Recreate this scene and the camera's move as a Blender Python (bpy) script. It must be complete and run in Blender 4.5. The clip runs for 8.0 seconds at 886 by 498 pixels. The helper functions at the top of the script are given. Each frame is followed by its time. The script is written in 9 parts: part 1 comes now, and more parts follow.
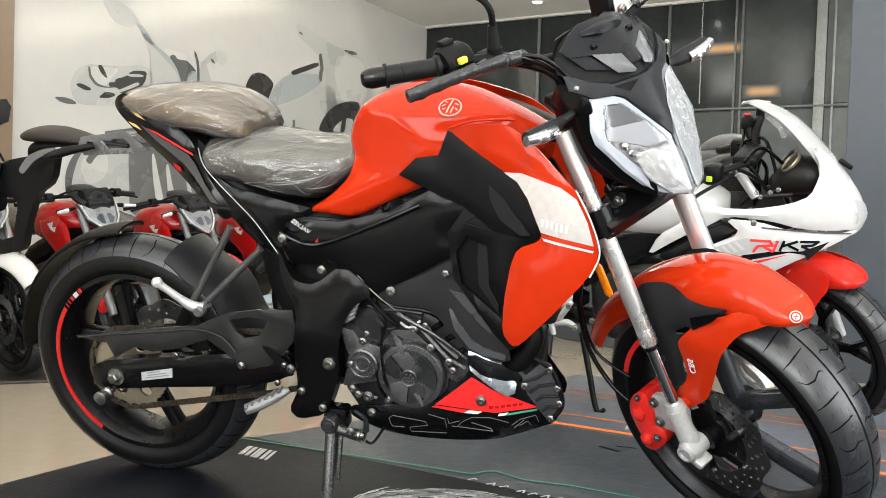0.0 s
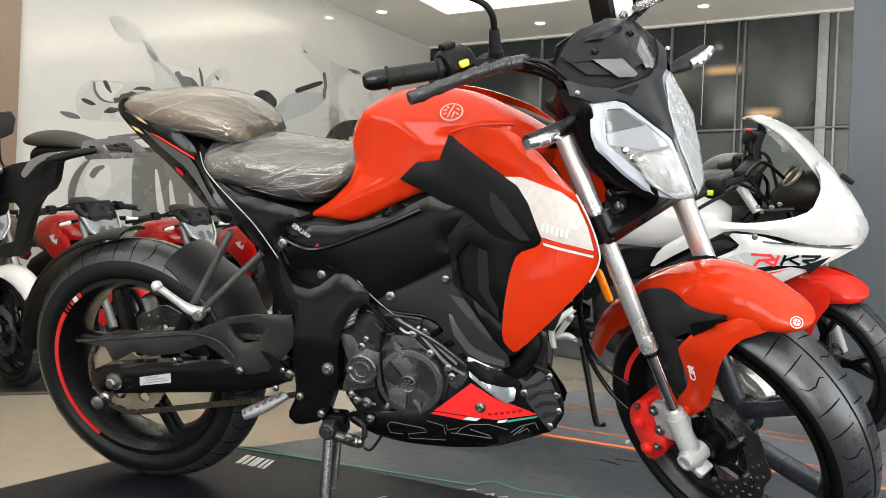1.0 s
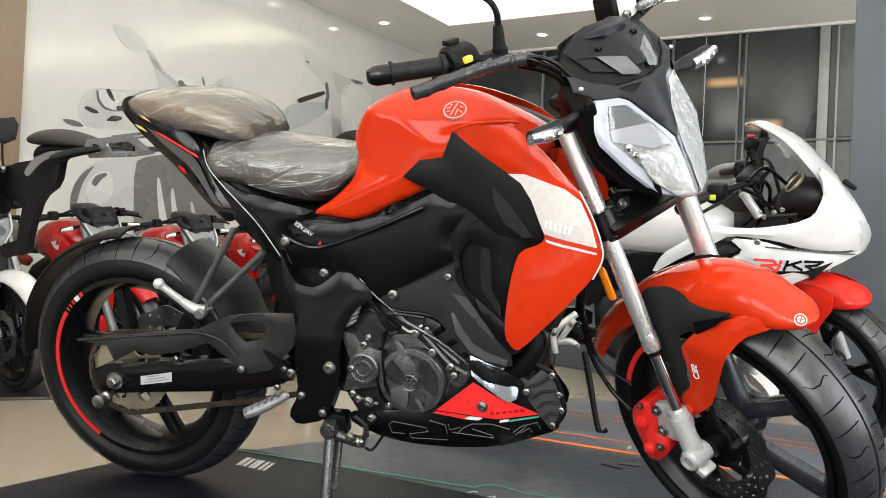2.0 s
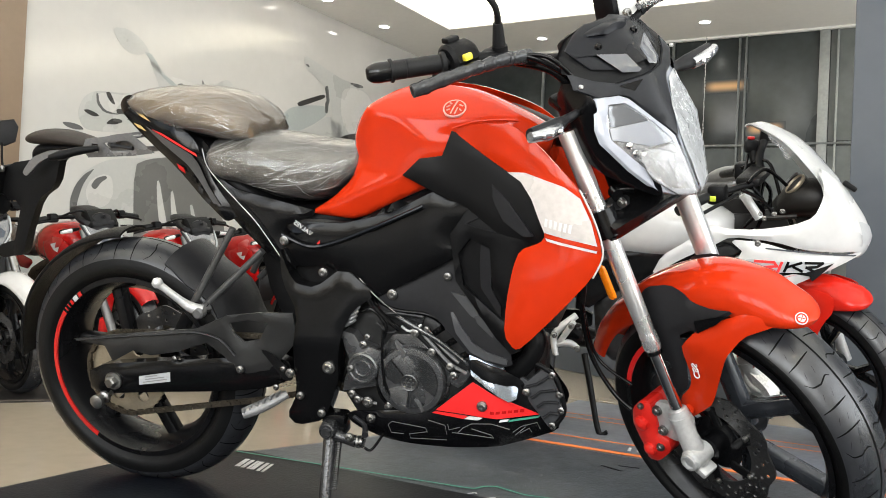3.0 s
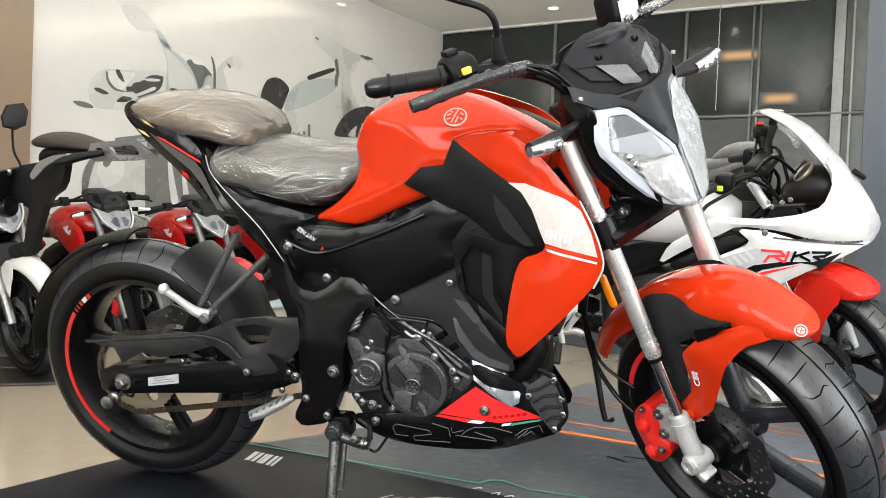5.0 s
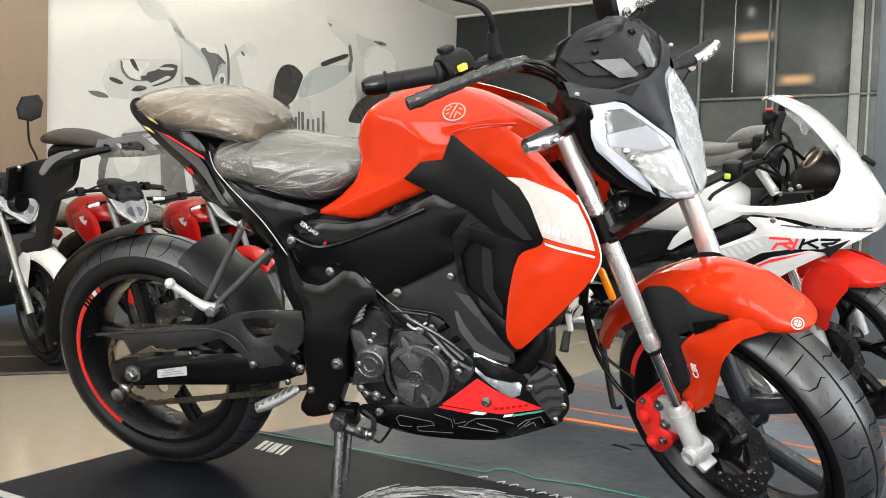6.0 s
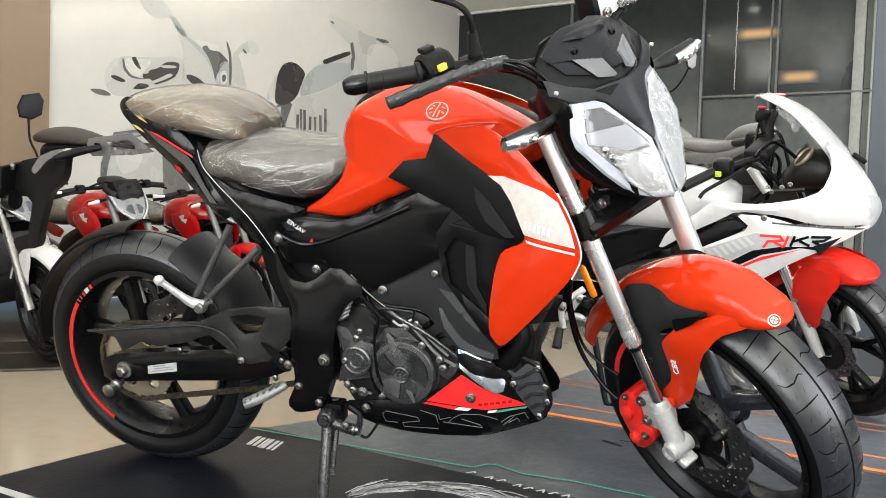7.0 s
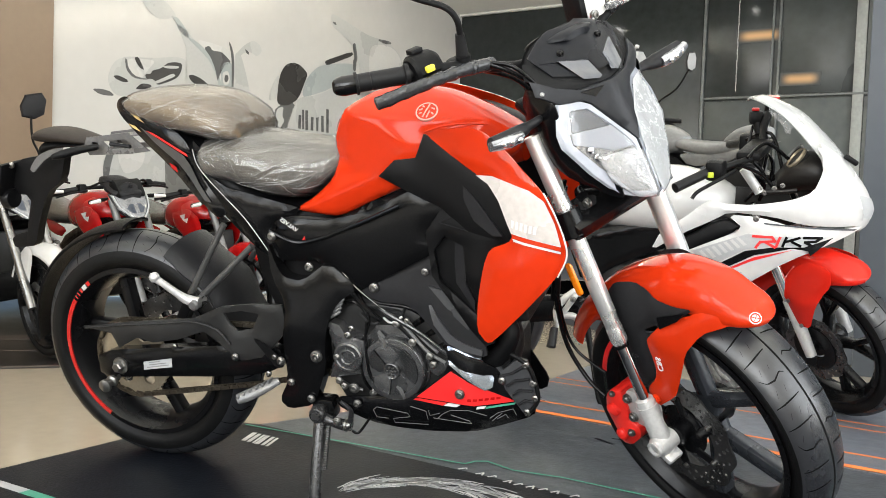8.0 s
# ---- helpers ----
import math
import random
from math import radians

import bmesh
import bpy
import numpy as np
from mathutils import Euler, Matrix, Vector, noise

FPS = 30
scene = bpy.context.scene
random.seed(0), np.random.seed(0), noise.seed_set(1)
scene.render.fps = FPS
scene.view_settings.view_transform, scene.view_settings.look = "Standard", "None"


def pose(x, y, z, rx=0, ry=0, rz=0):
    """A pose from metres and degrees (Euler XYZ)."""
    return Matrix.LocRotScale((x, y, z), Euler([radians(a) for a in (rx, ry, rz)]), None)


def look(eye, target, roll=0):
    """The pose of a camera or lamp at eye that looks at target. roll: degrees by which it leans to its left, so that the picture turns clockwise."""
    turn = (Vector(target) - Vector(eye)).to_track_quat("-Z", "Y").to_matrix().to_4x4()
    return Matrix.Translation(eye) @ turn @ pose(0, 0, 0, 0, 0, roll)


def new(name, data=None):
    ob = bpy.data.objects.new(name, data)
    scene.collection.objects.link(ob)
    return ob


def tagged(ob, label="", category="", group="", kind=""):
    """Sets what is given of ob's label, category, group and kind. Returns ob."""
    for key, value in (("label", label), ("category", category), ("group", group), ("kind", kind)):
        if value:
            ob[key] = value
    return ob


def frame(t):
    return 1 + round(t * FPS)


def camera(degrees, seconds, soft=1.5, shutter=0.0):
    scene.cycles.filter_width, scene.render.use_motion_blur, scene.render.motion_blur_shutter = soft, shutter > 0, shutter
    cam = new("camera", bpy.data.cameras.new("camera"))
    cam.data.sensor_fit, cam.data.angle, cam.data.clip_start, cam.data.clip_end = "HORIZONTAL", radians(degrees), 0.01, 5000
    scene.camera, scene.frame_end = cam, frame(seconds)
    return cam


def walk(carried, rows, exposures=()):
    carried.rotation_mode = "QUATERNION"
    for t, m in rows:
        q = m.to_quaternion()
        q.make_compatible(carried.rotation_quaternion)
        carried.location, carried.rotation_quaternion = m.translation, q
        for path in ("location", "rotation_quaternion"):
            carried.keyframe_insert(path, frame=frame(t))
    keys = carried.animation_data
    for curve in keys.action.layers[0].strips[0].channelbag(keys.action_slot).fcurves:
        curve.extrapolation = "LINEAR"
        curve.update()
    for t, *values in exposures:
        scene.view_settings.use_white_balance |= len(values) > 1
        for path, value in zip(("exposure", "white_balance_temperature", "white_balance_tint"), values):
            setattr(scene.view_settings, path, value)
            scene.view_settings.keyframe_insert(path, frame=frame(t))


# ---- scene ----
cam = camera(54.8, 8.0, soft=0.9)
PATH = [
    (0, (1.249, -1.916, 0.646), (0.727, 0.014, 0.588), 1.9),
    (0.5, (1.251, -1.914, 0.631), (0.725, 0.015, 0.585), 2.3),
    (1, (1.253, -1.914, 0.613), (0.725, 0.015, 0.605), 2.4),
    (1.5, (1.251, -1.914, 0.596), (0.72, 0.014, 0.607), 2.6),
    (3, (1.25, -1.906, 0.572), (0.718, 0.022, 0.605), 2.7),
    (3.5, (1.25, -1.906, 0.579), (0.718, 0.022, 0.612), 2.7),
    (4, (1.25, -1.907, 0.597), (0.716, 0.02, 0.573), 2.7),
    (4.5, (1.257, -1.908, 0.63), (0.716, 0.017, 0.593), 2.6),
    (6, (1.308, -1.913, 0.679), (0.711, -0.007, 0.59), 1.9),
    (6.5, (1.331, -1.915, 0.681), (0.727, -0.011, 0.583), 1.9),
    (7, (1.356, -1.917, 0.682), (0.746, -0.015, 0.586), 1.9),
    (7.5, (1.378, -1.928, 0.682), (0.762, -0.027, 0.587), 1.9),
    (8, (1.393, -1.935, 0.679), (0.774, -0.035, 0.585), 2.1),
]
walk(cam, [(t, look(eye, target, roll)) for t, eye, target, roll in PATH], [(0, 0.12), (1, 0.04), (3, 0.03), (4, 0.15), (6, 0.23), (7, 0.20), (8, 0.18)])

# ---- world and large lights ----
ROOM = pose(0, 0, 0, 0, 0, -14.5)      # the room's own axes: x along the dark wall, y along the white wall
CEIL = 3.25
world = bpy.data.worlds.new("daylight")
scene.world = world
world.use_nodes = True
wn = world.node_tree.nodes
sky = wn.new("ShaderNodeTexSky")
sky.sky_type = 'NISHITA'
sky.sun_disc = False
sky.sun_elevation, sky.sun_rotation = radians(40), radians(200)
wn["Background"].inputs["Strength"].default_value = 0.12
world.node_tree.links.new(sky.outputs["Color"], wn["Background"].inputs["Color"])


def area_lamp(name, m, sx, sy, power, colour):
    d = bpy.data.lights.new(name, 'AREA')
    d.shape, d.size, d.size_y, d.energy, d.color = 'RECTANGLE', sx, sy, power, colour
    ob = new(name, d)
    ob.matrix_world = m
    return ob


# daylight through the shop front behind the camera
for x, power in ((-1.05, 52), (0.75, 68), (2.55, 96), (4.1, 140)):
    area_lamp("shop_window_daylight", ROOM @ look((x, -4.9, 1.75), (x - 0.25, 2.0, 3.8)), 1.35, 2.6, power, (0.98, 1.0, 1.0))
# daylight through the glazed side of the shop
area_lamp("side_window_daylight", ROOM @ look((5.05, 0.3, 1.75), (0.0, 1.2, 2.5)), 3.2, 2.6, 135, (0.98, 1.0, 1.0))
area_lamp("side_window_daylight", ROOM @ look((5.05, 5.7, 1.75), (0.0, 6.2, 2.9)), 2.7, 2.6, 135, (0.98, 1.0, 1.0))
# the lit tray in the ceiling
area_lamp("ceiling_tray_light", ROOM @ pose(0.19, 4.55, 3.44, 0, 0, 0), 6.5, 4.6, 88, (0.975, 0.985, 0.94))
area_lamp("ceiling_tray_light", ROOM @ pose(0.19, -0.60, 3.44, 0, 0, 0), 6.5, 4.8, 88, (0.975, 0.985, 0.94))


# ---- materials ----
def mat(name, colour, rough=0.5, metal=0.0, coat=0.0, var=0.12, scale=25.0, bump=0.0, bscale=220.0, spec=0.5, rvar=0.08, coat_rough=0.05):
    m = bpy.data.materials.new(name)
    m.use_nodes = True
    n, l = m.node_tree.nodes, m.node_tree.links
    b = n["Principled BSDF"]
    tc = n.new("ShaderNodeTexCoord")
    big = n.new("ShaderNodeTexNoise")
    big.inputs["Scale"].default_value, big.inputs["Detail"].default_value = scale * 0.18, 5
    fine = n.new("ShaderNodeTexNoise")
    fine.inputs["Scale"].default_value, fine.inputs["Detail"].default_value = scale * 3.2, 3
    for t in (big, fine):
        l.new(tc.outputs["Object"], t.inputs["Vector"])
    add = n.new("ShaderNodeMath")
    add.operation = 'ADD'
    l.new(big.outputs["Fac"], add.inputs[0])
    l.new(fine.outputs["Fac"], add.inputs[1])
    mr = n.new("ShaderNodeMapRange")
    mr.inputs["From Min"].default_value, mr.inputs["From Max"].default_value = 0.6, 1.4
    mr.inputs["To Min"].default_value, mr.inputs["To Max"].default_value = 1 - var, 1 + var
    l.new(add.outputs[0], mr.inputs["Value"])
    mul = n.new("ShaderNodeVectorMath")
    mul.operation = 'SCALE'
    mul.inputs[0].default_value = colour
    l.new(mr.outputs["Result"], mul.inputs["Scale"])
    l.new(mul.outputs["Vector"], b.inputs["Base Color"])
    rr = n.new("ShaderNodeMapRange")
    rr.inputs["From Min"].default_value, rr.inputs["From Max"].default_value = 0.3, 0.7
    rr.inputs["To Min"].default_value, rr.inputs["To Max"].default_value = max(rough - rvar, 0.02), min(rough + rvar, 1)
    l.new(big.outputs["Fac"], rr.inputs["Value"])
    l.new(rr.outputs["Result"], b.inputs["Roughness"])
    b.inputs["Metallic"].default_value = metal
    b.inputs["Specular IOR Level"].default_value = spec
    b.inputs["Coat Weight"].default_value, b.inputs["Coat Roughness"].default_value = coat, coat_rough
    if bump:
        t = n.new("ShaderNodeTexNoise")
        t.inputs["Scale"].default_value, t.inputs["Detail"].default_value = bscale, 4
        l.new(tc.outputs["Object"], t.inputs["Vector"])
        bp = n.new("ShaderNodeBump")
        bp.inputs["Strength"].default_value, bp.inputs["Distance"].default_value = bump, 0.002
        l.new(t.outputs["Fac"], bp.inputs["Height"])
        l.new(bp.outputs["Normal"], b.inputs["Normal"])
    return m


def lamp_mat(name, colour, strength):
    m = bpy.data.materials.new(name)
    m.use_nodes = True
    b = m.node_tree.nodes["Principled BSDF"]
    b.inputs["Base Color"].default_value = (*colour, 1)
    b.inputs["Emission Color"].default_value = (*colour, 1)
    b.inputs["Emission Strength"].default_value = strength
    return m


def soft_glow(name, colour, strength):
    """A glowing patch that fades towards its edges, for a painted reflection."""
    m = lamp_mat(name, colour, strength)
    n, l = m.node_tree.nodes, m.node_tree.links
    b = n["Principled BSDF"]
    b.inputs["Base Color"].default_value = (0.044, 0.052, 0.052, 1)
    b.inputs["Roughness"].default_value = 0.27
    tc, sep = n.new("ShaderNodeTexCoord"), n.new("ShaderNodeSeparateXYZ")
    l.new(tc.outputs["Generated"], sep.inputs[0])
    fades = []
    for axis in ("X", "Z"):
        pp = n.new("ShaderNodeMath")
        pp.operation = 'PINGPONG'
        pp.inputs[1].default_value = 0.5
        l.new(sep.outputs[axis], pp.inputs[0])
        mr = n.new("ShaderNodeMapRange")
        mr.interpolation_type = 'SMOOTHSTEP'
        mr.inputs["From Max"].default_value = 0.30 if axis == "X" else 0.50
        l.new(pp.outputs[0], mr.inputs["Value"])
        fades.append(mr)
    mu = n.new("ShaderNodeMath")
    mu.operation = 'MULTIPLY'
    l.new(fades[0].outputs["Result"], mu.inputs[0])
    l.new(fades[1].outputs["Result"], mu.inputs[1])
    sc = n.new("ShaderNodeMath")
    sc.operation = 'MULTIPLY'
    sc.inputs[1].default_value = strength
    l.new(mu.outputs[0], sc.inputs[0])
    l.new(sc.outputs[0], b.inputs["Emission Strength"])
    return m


def clear_mat(name, colour, solid, rough, wrinkle=0.0, wscale=30.0, crease=0.0, ior=1.42):
    """Thin clear plastic: see-through, a little milky, glossy, with pale crease lines."""
    m = bpy.data.materials.new(name)
    m.use_nodes = True
    n, l = m.node_tree.nodes, m.node_tree.links
    b = n["Principled BSDF"]
    b.inputs["Base Color"].default_value = (*colour, 1)
    b.inputs["Roughness"].default_value = 0.3
    gl = n.new("ShaderNodeBsdfGlossy")
    gl.inputs["Roughness"].default_value = rough
    tr = n.new("ShaderNodeBsdfTransparent")
    mix, shine = n.new("ShaderNodeMixShader"), n.new("ShaderNodeMixShader")
    fr = n.new("ShaderNodeFresnel")
    fr.inputs["IOR"].default_value = ior
    mix.inputs["Fac"].default_value = solid
    l.new(tr.outputs[0], mix.inputs[1])
    l.new(b.outputs[0], mix.inputs[2])
    l.new(fr.outputs[0], shine.inputs["Fac"])
    l.new(mix.outputs[0], shine.inputs[1])
    l.new(gl.outputs[0], shine.inputs[2])
    l.new(shine.outputs[0], n["Material Output"].inputs["Surface"])
    if wrinkle:
        tc = n.new("ShaderNodeTexCoord")
        mp = n.new("ShaderNodeMapping")
        mp.inputs["Scale"].default_value = (1.0, 1.6, 2.0)
        mp.inputs["Rotation"].default_value = (0.3, 0.5, 0.2)
        l.new(tc.outputs["Object"], mp.inputs["Vector"])
        no = n.new("ShaderNodeTexNoise")
        no.inputs["Scale"].default_value, no.inputs["Detail"].default_value = wscale, 3
        no.inputs["Distortion"].default_value = 1.8
        l.new(mp.outputs[0], no.inputs["Vector"])
        bp = n.new("ShaderNodeBump")
        bp.inputs["Strength"].default_value, bp.inputs["Distance"].default_value = wrinkle, 0.012
        l.new(no.outputs["Fac"], bp.inputs["Height"])
        for node in (b, gl, fr):
            l.new(bp.outputs["Normal"], node.inputs["Normal"])
        if crease:
            warp = n.new("ShaderNodeVectorMath")
            warp.operation = 'MULTIPLY_ADD'
            warp.inputs[1].default_value = (0.12, 0.12, 0.12)
            l.new(no.outputs["Color"], warp.inputs[0])
            l.new(mp.outputs[0], warp.inputs[2])
            vo = n.new("ShaderNodeTexVoronoi")
            vo.feature = 'DISTANCE_TO_EDGE'
            vo.inputs["Scale"].default_value = wscale * 0.8
            l.new(warp.outputs[0], vo.inputs["Vector"])
            big = n.new("ShaderNodeTexNoise")
            big.inputs["Scale"].default_value = wscale * 0.35
            l.new(tc.outputs["Object"], big.inputs["Vector"])
            line = n.new("ShaderNodeMapRange")
            line.inputs["From Min"].default_value, line.inputs["From Max"].default_value = 0.0, 0.03
            line.inputs["To Min"].default_value, line.inputs["To Max"].default_value = crease, 0.0
            l.new(vo.outputs["Distance"], line.inputs["Value"])
            patch = n.new("ShaderNodeMapRange")
            patch.inputs["From Min"].default_value, patch.inputs["From Max"].default_value = 0.47, 0.68
            l.new(big.outputs["Fac"], patch.inputs["Value"])
            mu = n.new("ShaderNodeMath")
            mu.operation = 'MULTIPLY_ADD'
            l.new(line.outputs["Result"], mu.inputs[0])
            l.new(patch.outputs["Result"], mu.inputs[1])
            mu.inputs[2].default_value = solid
            l.new(mu.outputs[0], mix.inputs["Fac"])
    return m


ORANGE = mat("orange_red_paint", (0.50, 0.027, 0.005), 0.07, 0, 0.0, 0.05, 12, spec=0.24, rvar=0.03)
RED = mat("red_paint", (0.42, 0.006, 0.006), 0.25, 0, 0.3, 0.06, 12)
CALIPERRED = mat("red_caliper_paint", (0.62, 0.018, 0.012), 0.32, 0, 0.3, 0.08, 30)
WHITE = mat("white_paint", (0.56, 0.56, 0.555), 0.24, 0, 0.4, 0.05, 12)
SILVERDECAL = mat("silver_white_decal", (0.60, 0.555, 0.53), 0.28, 0.1, 0.6, 0.14, 30)
GREYDECAL = mat("smoked_grey", (0.075, 0.08, 0.092), 0.2, 0.0, 0.5, 0.08, 40)
REDDECAL = mat("red_decal", (0.75, 0.02, 0.02), 0.35, 0, 0.4, 0.05, 40)
GREEN = mat("green_print", (0.05, 0.27, 0.185), 0.5, 0, 0, 0.08, 40)
GLOSSBLACK = mat("gloss_black_paint", (0.004, 0.004, 0.0045), 0.14, 0, 0.0, 0.2, 20, spec=0.32, rvar=0.04)
STANDSTEEL = mat("grey_stand_steel", (0.075, 0.075, 0.076), 0.24, 0.7, 0, 0.3, 50, 0.2, 300)
WRAPBLACK = mat("crinkled_black_sleeve", (0.026, 0.027, 0.029), 0.22, 0, 0, 0.4, 60, 0.7, 130, spec=0.5)
MATTBLACK = mat("matt_black_plastic", (0.0048, 0.0048, 0.0052), 0.42, 0, 0, 0.2, 30, 0.25, 900, spec=0.15)
GREYPLASTIC = mat("dark_grey_plastic", (0.016, 0.016, 0.0175), 0.40, 0, 0, 0.15, 30, 0.2, 800, spec=0.16)
COWL = mat("anthracite_paint", (0.009, 0.0097, 0.012), 0.28, 0.0, 0.0, 0.12, 30, spec=0.16)
FRAMEBLACK = mat("black_frame_enamel", (0.0036, 0.0036, 0.0039), 0.18, 0, 0.06, 0.2, 30, 0.08, 500, spec=0.20)
ENGINE = mat("engine_grey_alloy", (0.11, 0.111, 0.113), 0.25, 0.8, 0, 0.25, 35, 0.25, 600)
ENGINEDARK = mat("engine_dark_alloy", (0.022, 0.022, 0.022), 0.42, 0.4, 0, 0.25, 35, 0.3, 500, spec=0.4)
ENGINEPALE = mat("engine_satin_alloy", (0.17, 0.171, 0.174), 0.27, 0.85, 0, 0.25, 35, 0.25, 600)
DIMPRINT = mat("dim_grey_print", (0.11, 0.11, 0.11), 0.4, 0, 0, 0.08, 40)
CAST = mat("silver_cast_alloy", (0.50, 0.50, 0.495), 0.36, 0.35, 0, 0.16, 40, 0.35, 420)
TUBE = mat("silver_anodised_tube", (0.80, 0.80, 0.795), 0.27, 0.8, 0.0, 0.05, 20)
CHROME = mat("chrome", (0.80, 0.80, 0.80), 0.08, 1.0, 0, 0.03, 20, rvar=0.03)
STEEL = mat("bolt_steel", (0.24, 0.235, 0.225), 0.30, 0.95, 0, 0.2, 60)
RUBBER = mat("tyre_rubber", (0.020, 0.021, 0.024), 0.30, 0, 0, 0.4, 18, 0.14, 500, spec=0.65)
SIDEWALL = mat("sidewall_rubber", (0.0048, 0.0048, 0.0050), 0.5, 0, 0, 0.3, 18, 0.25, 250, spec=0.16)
GRIP = mat("grip_rubber", (0.009, 0.009, 0.0095), 0.45, 0, 0, 0.15, 40, 0.3, 500, spec=0.2)
BRACKETGREY = mat("satin_bracket_grey", (0.15, 0.15, 0.152), 0.32, 0.5, 0, 0.2, 50, 0.2, 400)
TUBEGREY = mat("satin_grey_tube", (0.085, 0.085, 0.084), 0.34, 0.5, 0, 0.2, 50, 0.2, 400)
PEGGREY = mat("worn_grey_alloy", (0.17, 0.17, 0.17), 0.40, 0.5, 0, 0.2, 50, 0.3, 400)
SLATGREY = mat("mid_grey_plastic", (0.046, 0.047, 0.050), 0.33, 0, 0, 0.12, 30, 0.2, 800, spec=0.3)
LAMPBROWN = mat("dark_brown_rubber", (0.022, 0.017, 0.014), 0.5, 0, 0, 0.2, 30, 0.2, 500, spec=0.2)
YELLOWPRINT = mat("pale_yellow_decal", (0.60, 0.42, 0.16), 0.4, 0, 0, 0.1, 40)
DASHBLACK = mat("brown_black_plastic", (0.010, 0.0085, 0.0075), 0.45, 0, 0, 0.2, 30, 0.2, 600, spec=0.3)
SILVERGREY = mat("pale_grey_print", (0.40, 0.41, 0.42), 0.35, 0, 0.2, 0.08, 40)
GUARDGREY = mat("worn_dark_grey_plastic", (0.015, 0.015, 0.0152), 0.38, 0, 0, 0.35, 14, 0.25, 700, spec=0.35)
BRIGHTRED = mat("bright_red_paint", (0.55, 0.016, 0.008), 0.12, 0, 0.1, 0.05, 12, spec=0.22)
COWLGREY = mat("satin_anthracite_paint", (0.022, 0.023, 0.026), 0.36, 0.0, 0.0, 0.12, 30, spec=0.18)
SEATMAT = mat("seat_vinyl", (0.080, 0.070, 0.052), 0.5, 0, 0, 0.35, 14, 0.3, 700)
SEATTAN = mat("tan_seat_vinyl", (0.165, 0.112, 0.056), 0.5, 0, 0, 0.45, 14, 0.3, 700)
BELLYSHEEN = mat("silver_belly_highlight", (0.20, 0.225, 0.26), 0.14, 0.75, 0.2, 0.5, 60, rvar=0.06)
PALEPRINT = mat("pale_pink_print", (0.68, 0.36, 0.29), 0.35, 0, 0.2, 0.08, 40)
RIM = mat("black_wheel_paint", (0.0045, 0.0045, 0.0050), 0.28, 0.0, 0.0, 0.15, 30, spec=0.22)
# black wheel paint made greyer, painting in the reflections on the front spokes
RIMSHEEN = mat("black_wheel_paint_with_sheen", (0.045, 0.049, 0.057), 0.24, 0.45, 0.2, 0.2, 30)
DISC = mat("dark_disc_steel", (0.105, 0.104, 0.104), 0.28, 0.85, 0, 0.3, 60)
CHAIN = mat("oiled_chain_steel", (0.10, 0.085, 0.065), 0.42, 0.85, 0, 0.3, 80)
SPROCKET = mat("sprocket_steel", (0.36, 0.31, 0.23), 0.38, 0.7, 0, 0.15, 50)
AMBER = mat("amber_reflector", (0.85, 0.22, 0.005), 0.2, 0, 0.6, 0.25, 120)
LENSWHITE = mat("white_light_guide", (0.34, 0.36, 0.41), 0.25, 0, 0.4, 0.06, 30)
REFLECTOR = mat("lamp_reflector", (0.42, 0.43, 0.45), 0.2, 0.8, 0, 0.3, 60)
LAMPSILVER = mat("silver_lamp_facets", (0.22, 0.225, 0.235), 0.20, 0.6, 0.2, 0.7, 45)
LAMPDARK = mat("lamp_dark_blue", (0.05, 0.06, 0.08), 0.2, 0.2, 0.4, 0.3, 30)
CLEARLENS = clear_mat("clear_lens", (0.92, 0.93, 0.95), 0.03, 0.05)
FILM = clear_mat("clear_wrap_film", (0.80, 0.80, 0.79), 0.075, 0.085, 0.55, 13.0, 0.16, 1.72)
FILMFOLD = mat("film_fold", (0.62, 0.61, 0.58), 0.12, 0, 0.3, 0.4, 60)
FILMCLEAR = clear_mat("clear_lamp_film", (0.90, 0.91, 0.92), 0.16, 0.10, 0.30, 16.0, 0.6)
FILMWHITE = clear_mat("milky_lamp_film", (0.80, 0.83, 0.86), 0.40, 0.12, 0.30, 16.0, 0.8)
SCREEN = clear_mat("clear_screen", (0.90, 0.92, 0.92), 0.48, 0.06, 0.30, 12.0, 0.7)
STICKER = mat("white_sticker", (0.70, 0.70, 0.69), 0.5, 0, 0, 0.06, 40)
INKGREY = mat("grey_print", (0.20, 0.20, 0.20), 0.5, 0, 0, 0.06, 40)
MATBLACK = mat("black_vinyl_mat", (0.0060, 0.0074, 0.0105), 0.40, 0, 0, 0.5, 8, 0.4, 120, spec=0.11)
MATGREY = mat("grey_vinyl_mat", (0.060, 0.067, 0.077), 0.36, 0, 0, 0.55, 9, 0.5, 90, spec=0.35)
MATNAVY = mat("dark_blue_vinyl_mat", (0.140, 0.156, 0.188), 0.34, 0, 0, 0.4, 8, 0.3, 120)
MATDARK = mat("near_black_vinyl_mat", (0.017, 0.0155, 0.0145), 0.36, 0, 0, 0.4, 8, 0.3, 120, spec=0.35)
MATBROWN = mat("brown_grey_vinyl_mat", (0.13, 0.105, 0.09), 0.45, 0, 0, 0.2, 8, 0.3, 120)
ORANGEPRINT = mat("orange_print", (0.78, 0.20, 0.05), 0.5, 0, 0, 0.12, 40)
WHITEPRINT = mat("white_print", (0.66, 0.66, 0.65), 0.5, 0, 0, 0.1, 40)
TAILGREY = mat("dark_silver_decal", (0.055, 0.054, 0.055), 0.34, 0.1, 0.1, 0.1, 40)
GROOVE = mat("tread_groove_black", (0.003, 0.003, 0.003), 0.8, 0, 0, 0.2, 40, spec=0.1)
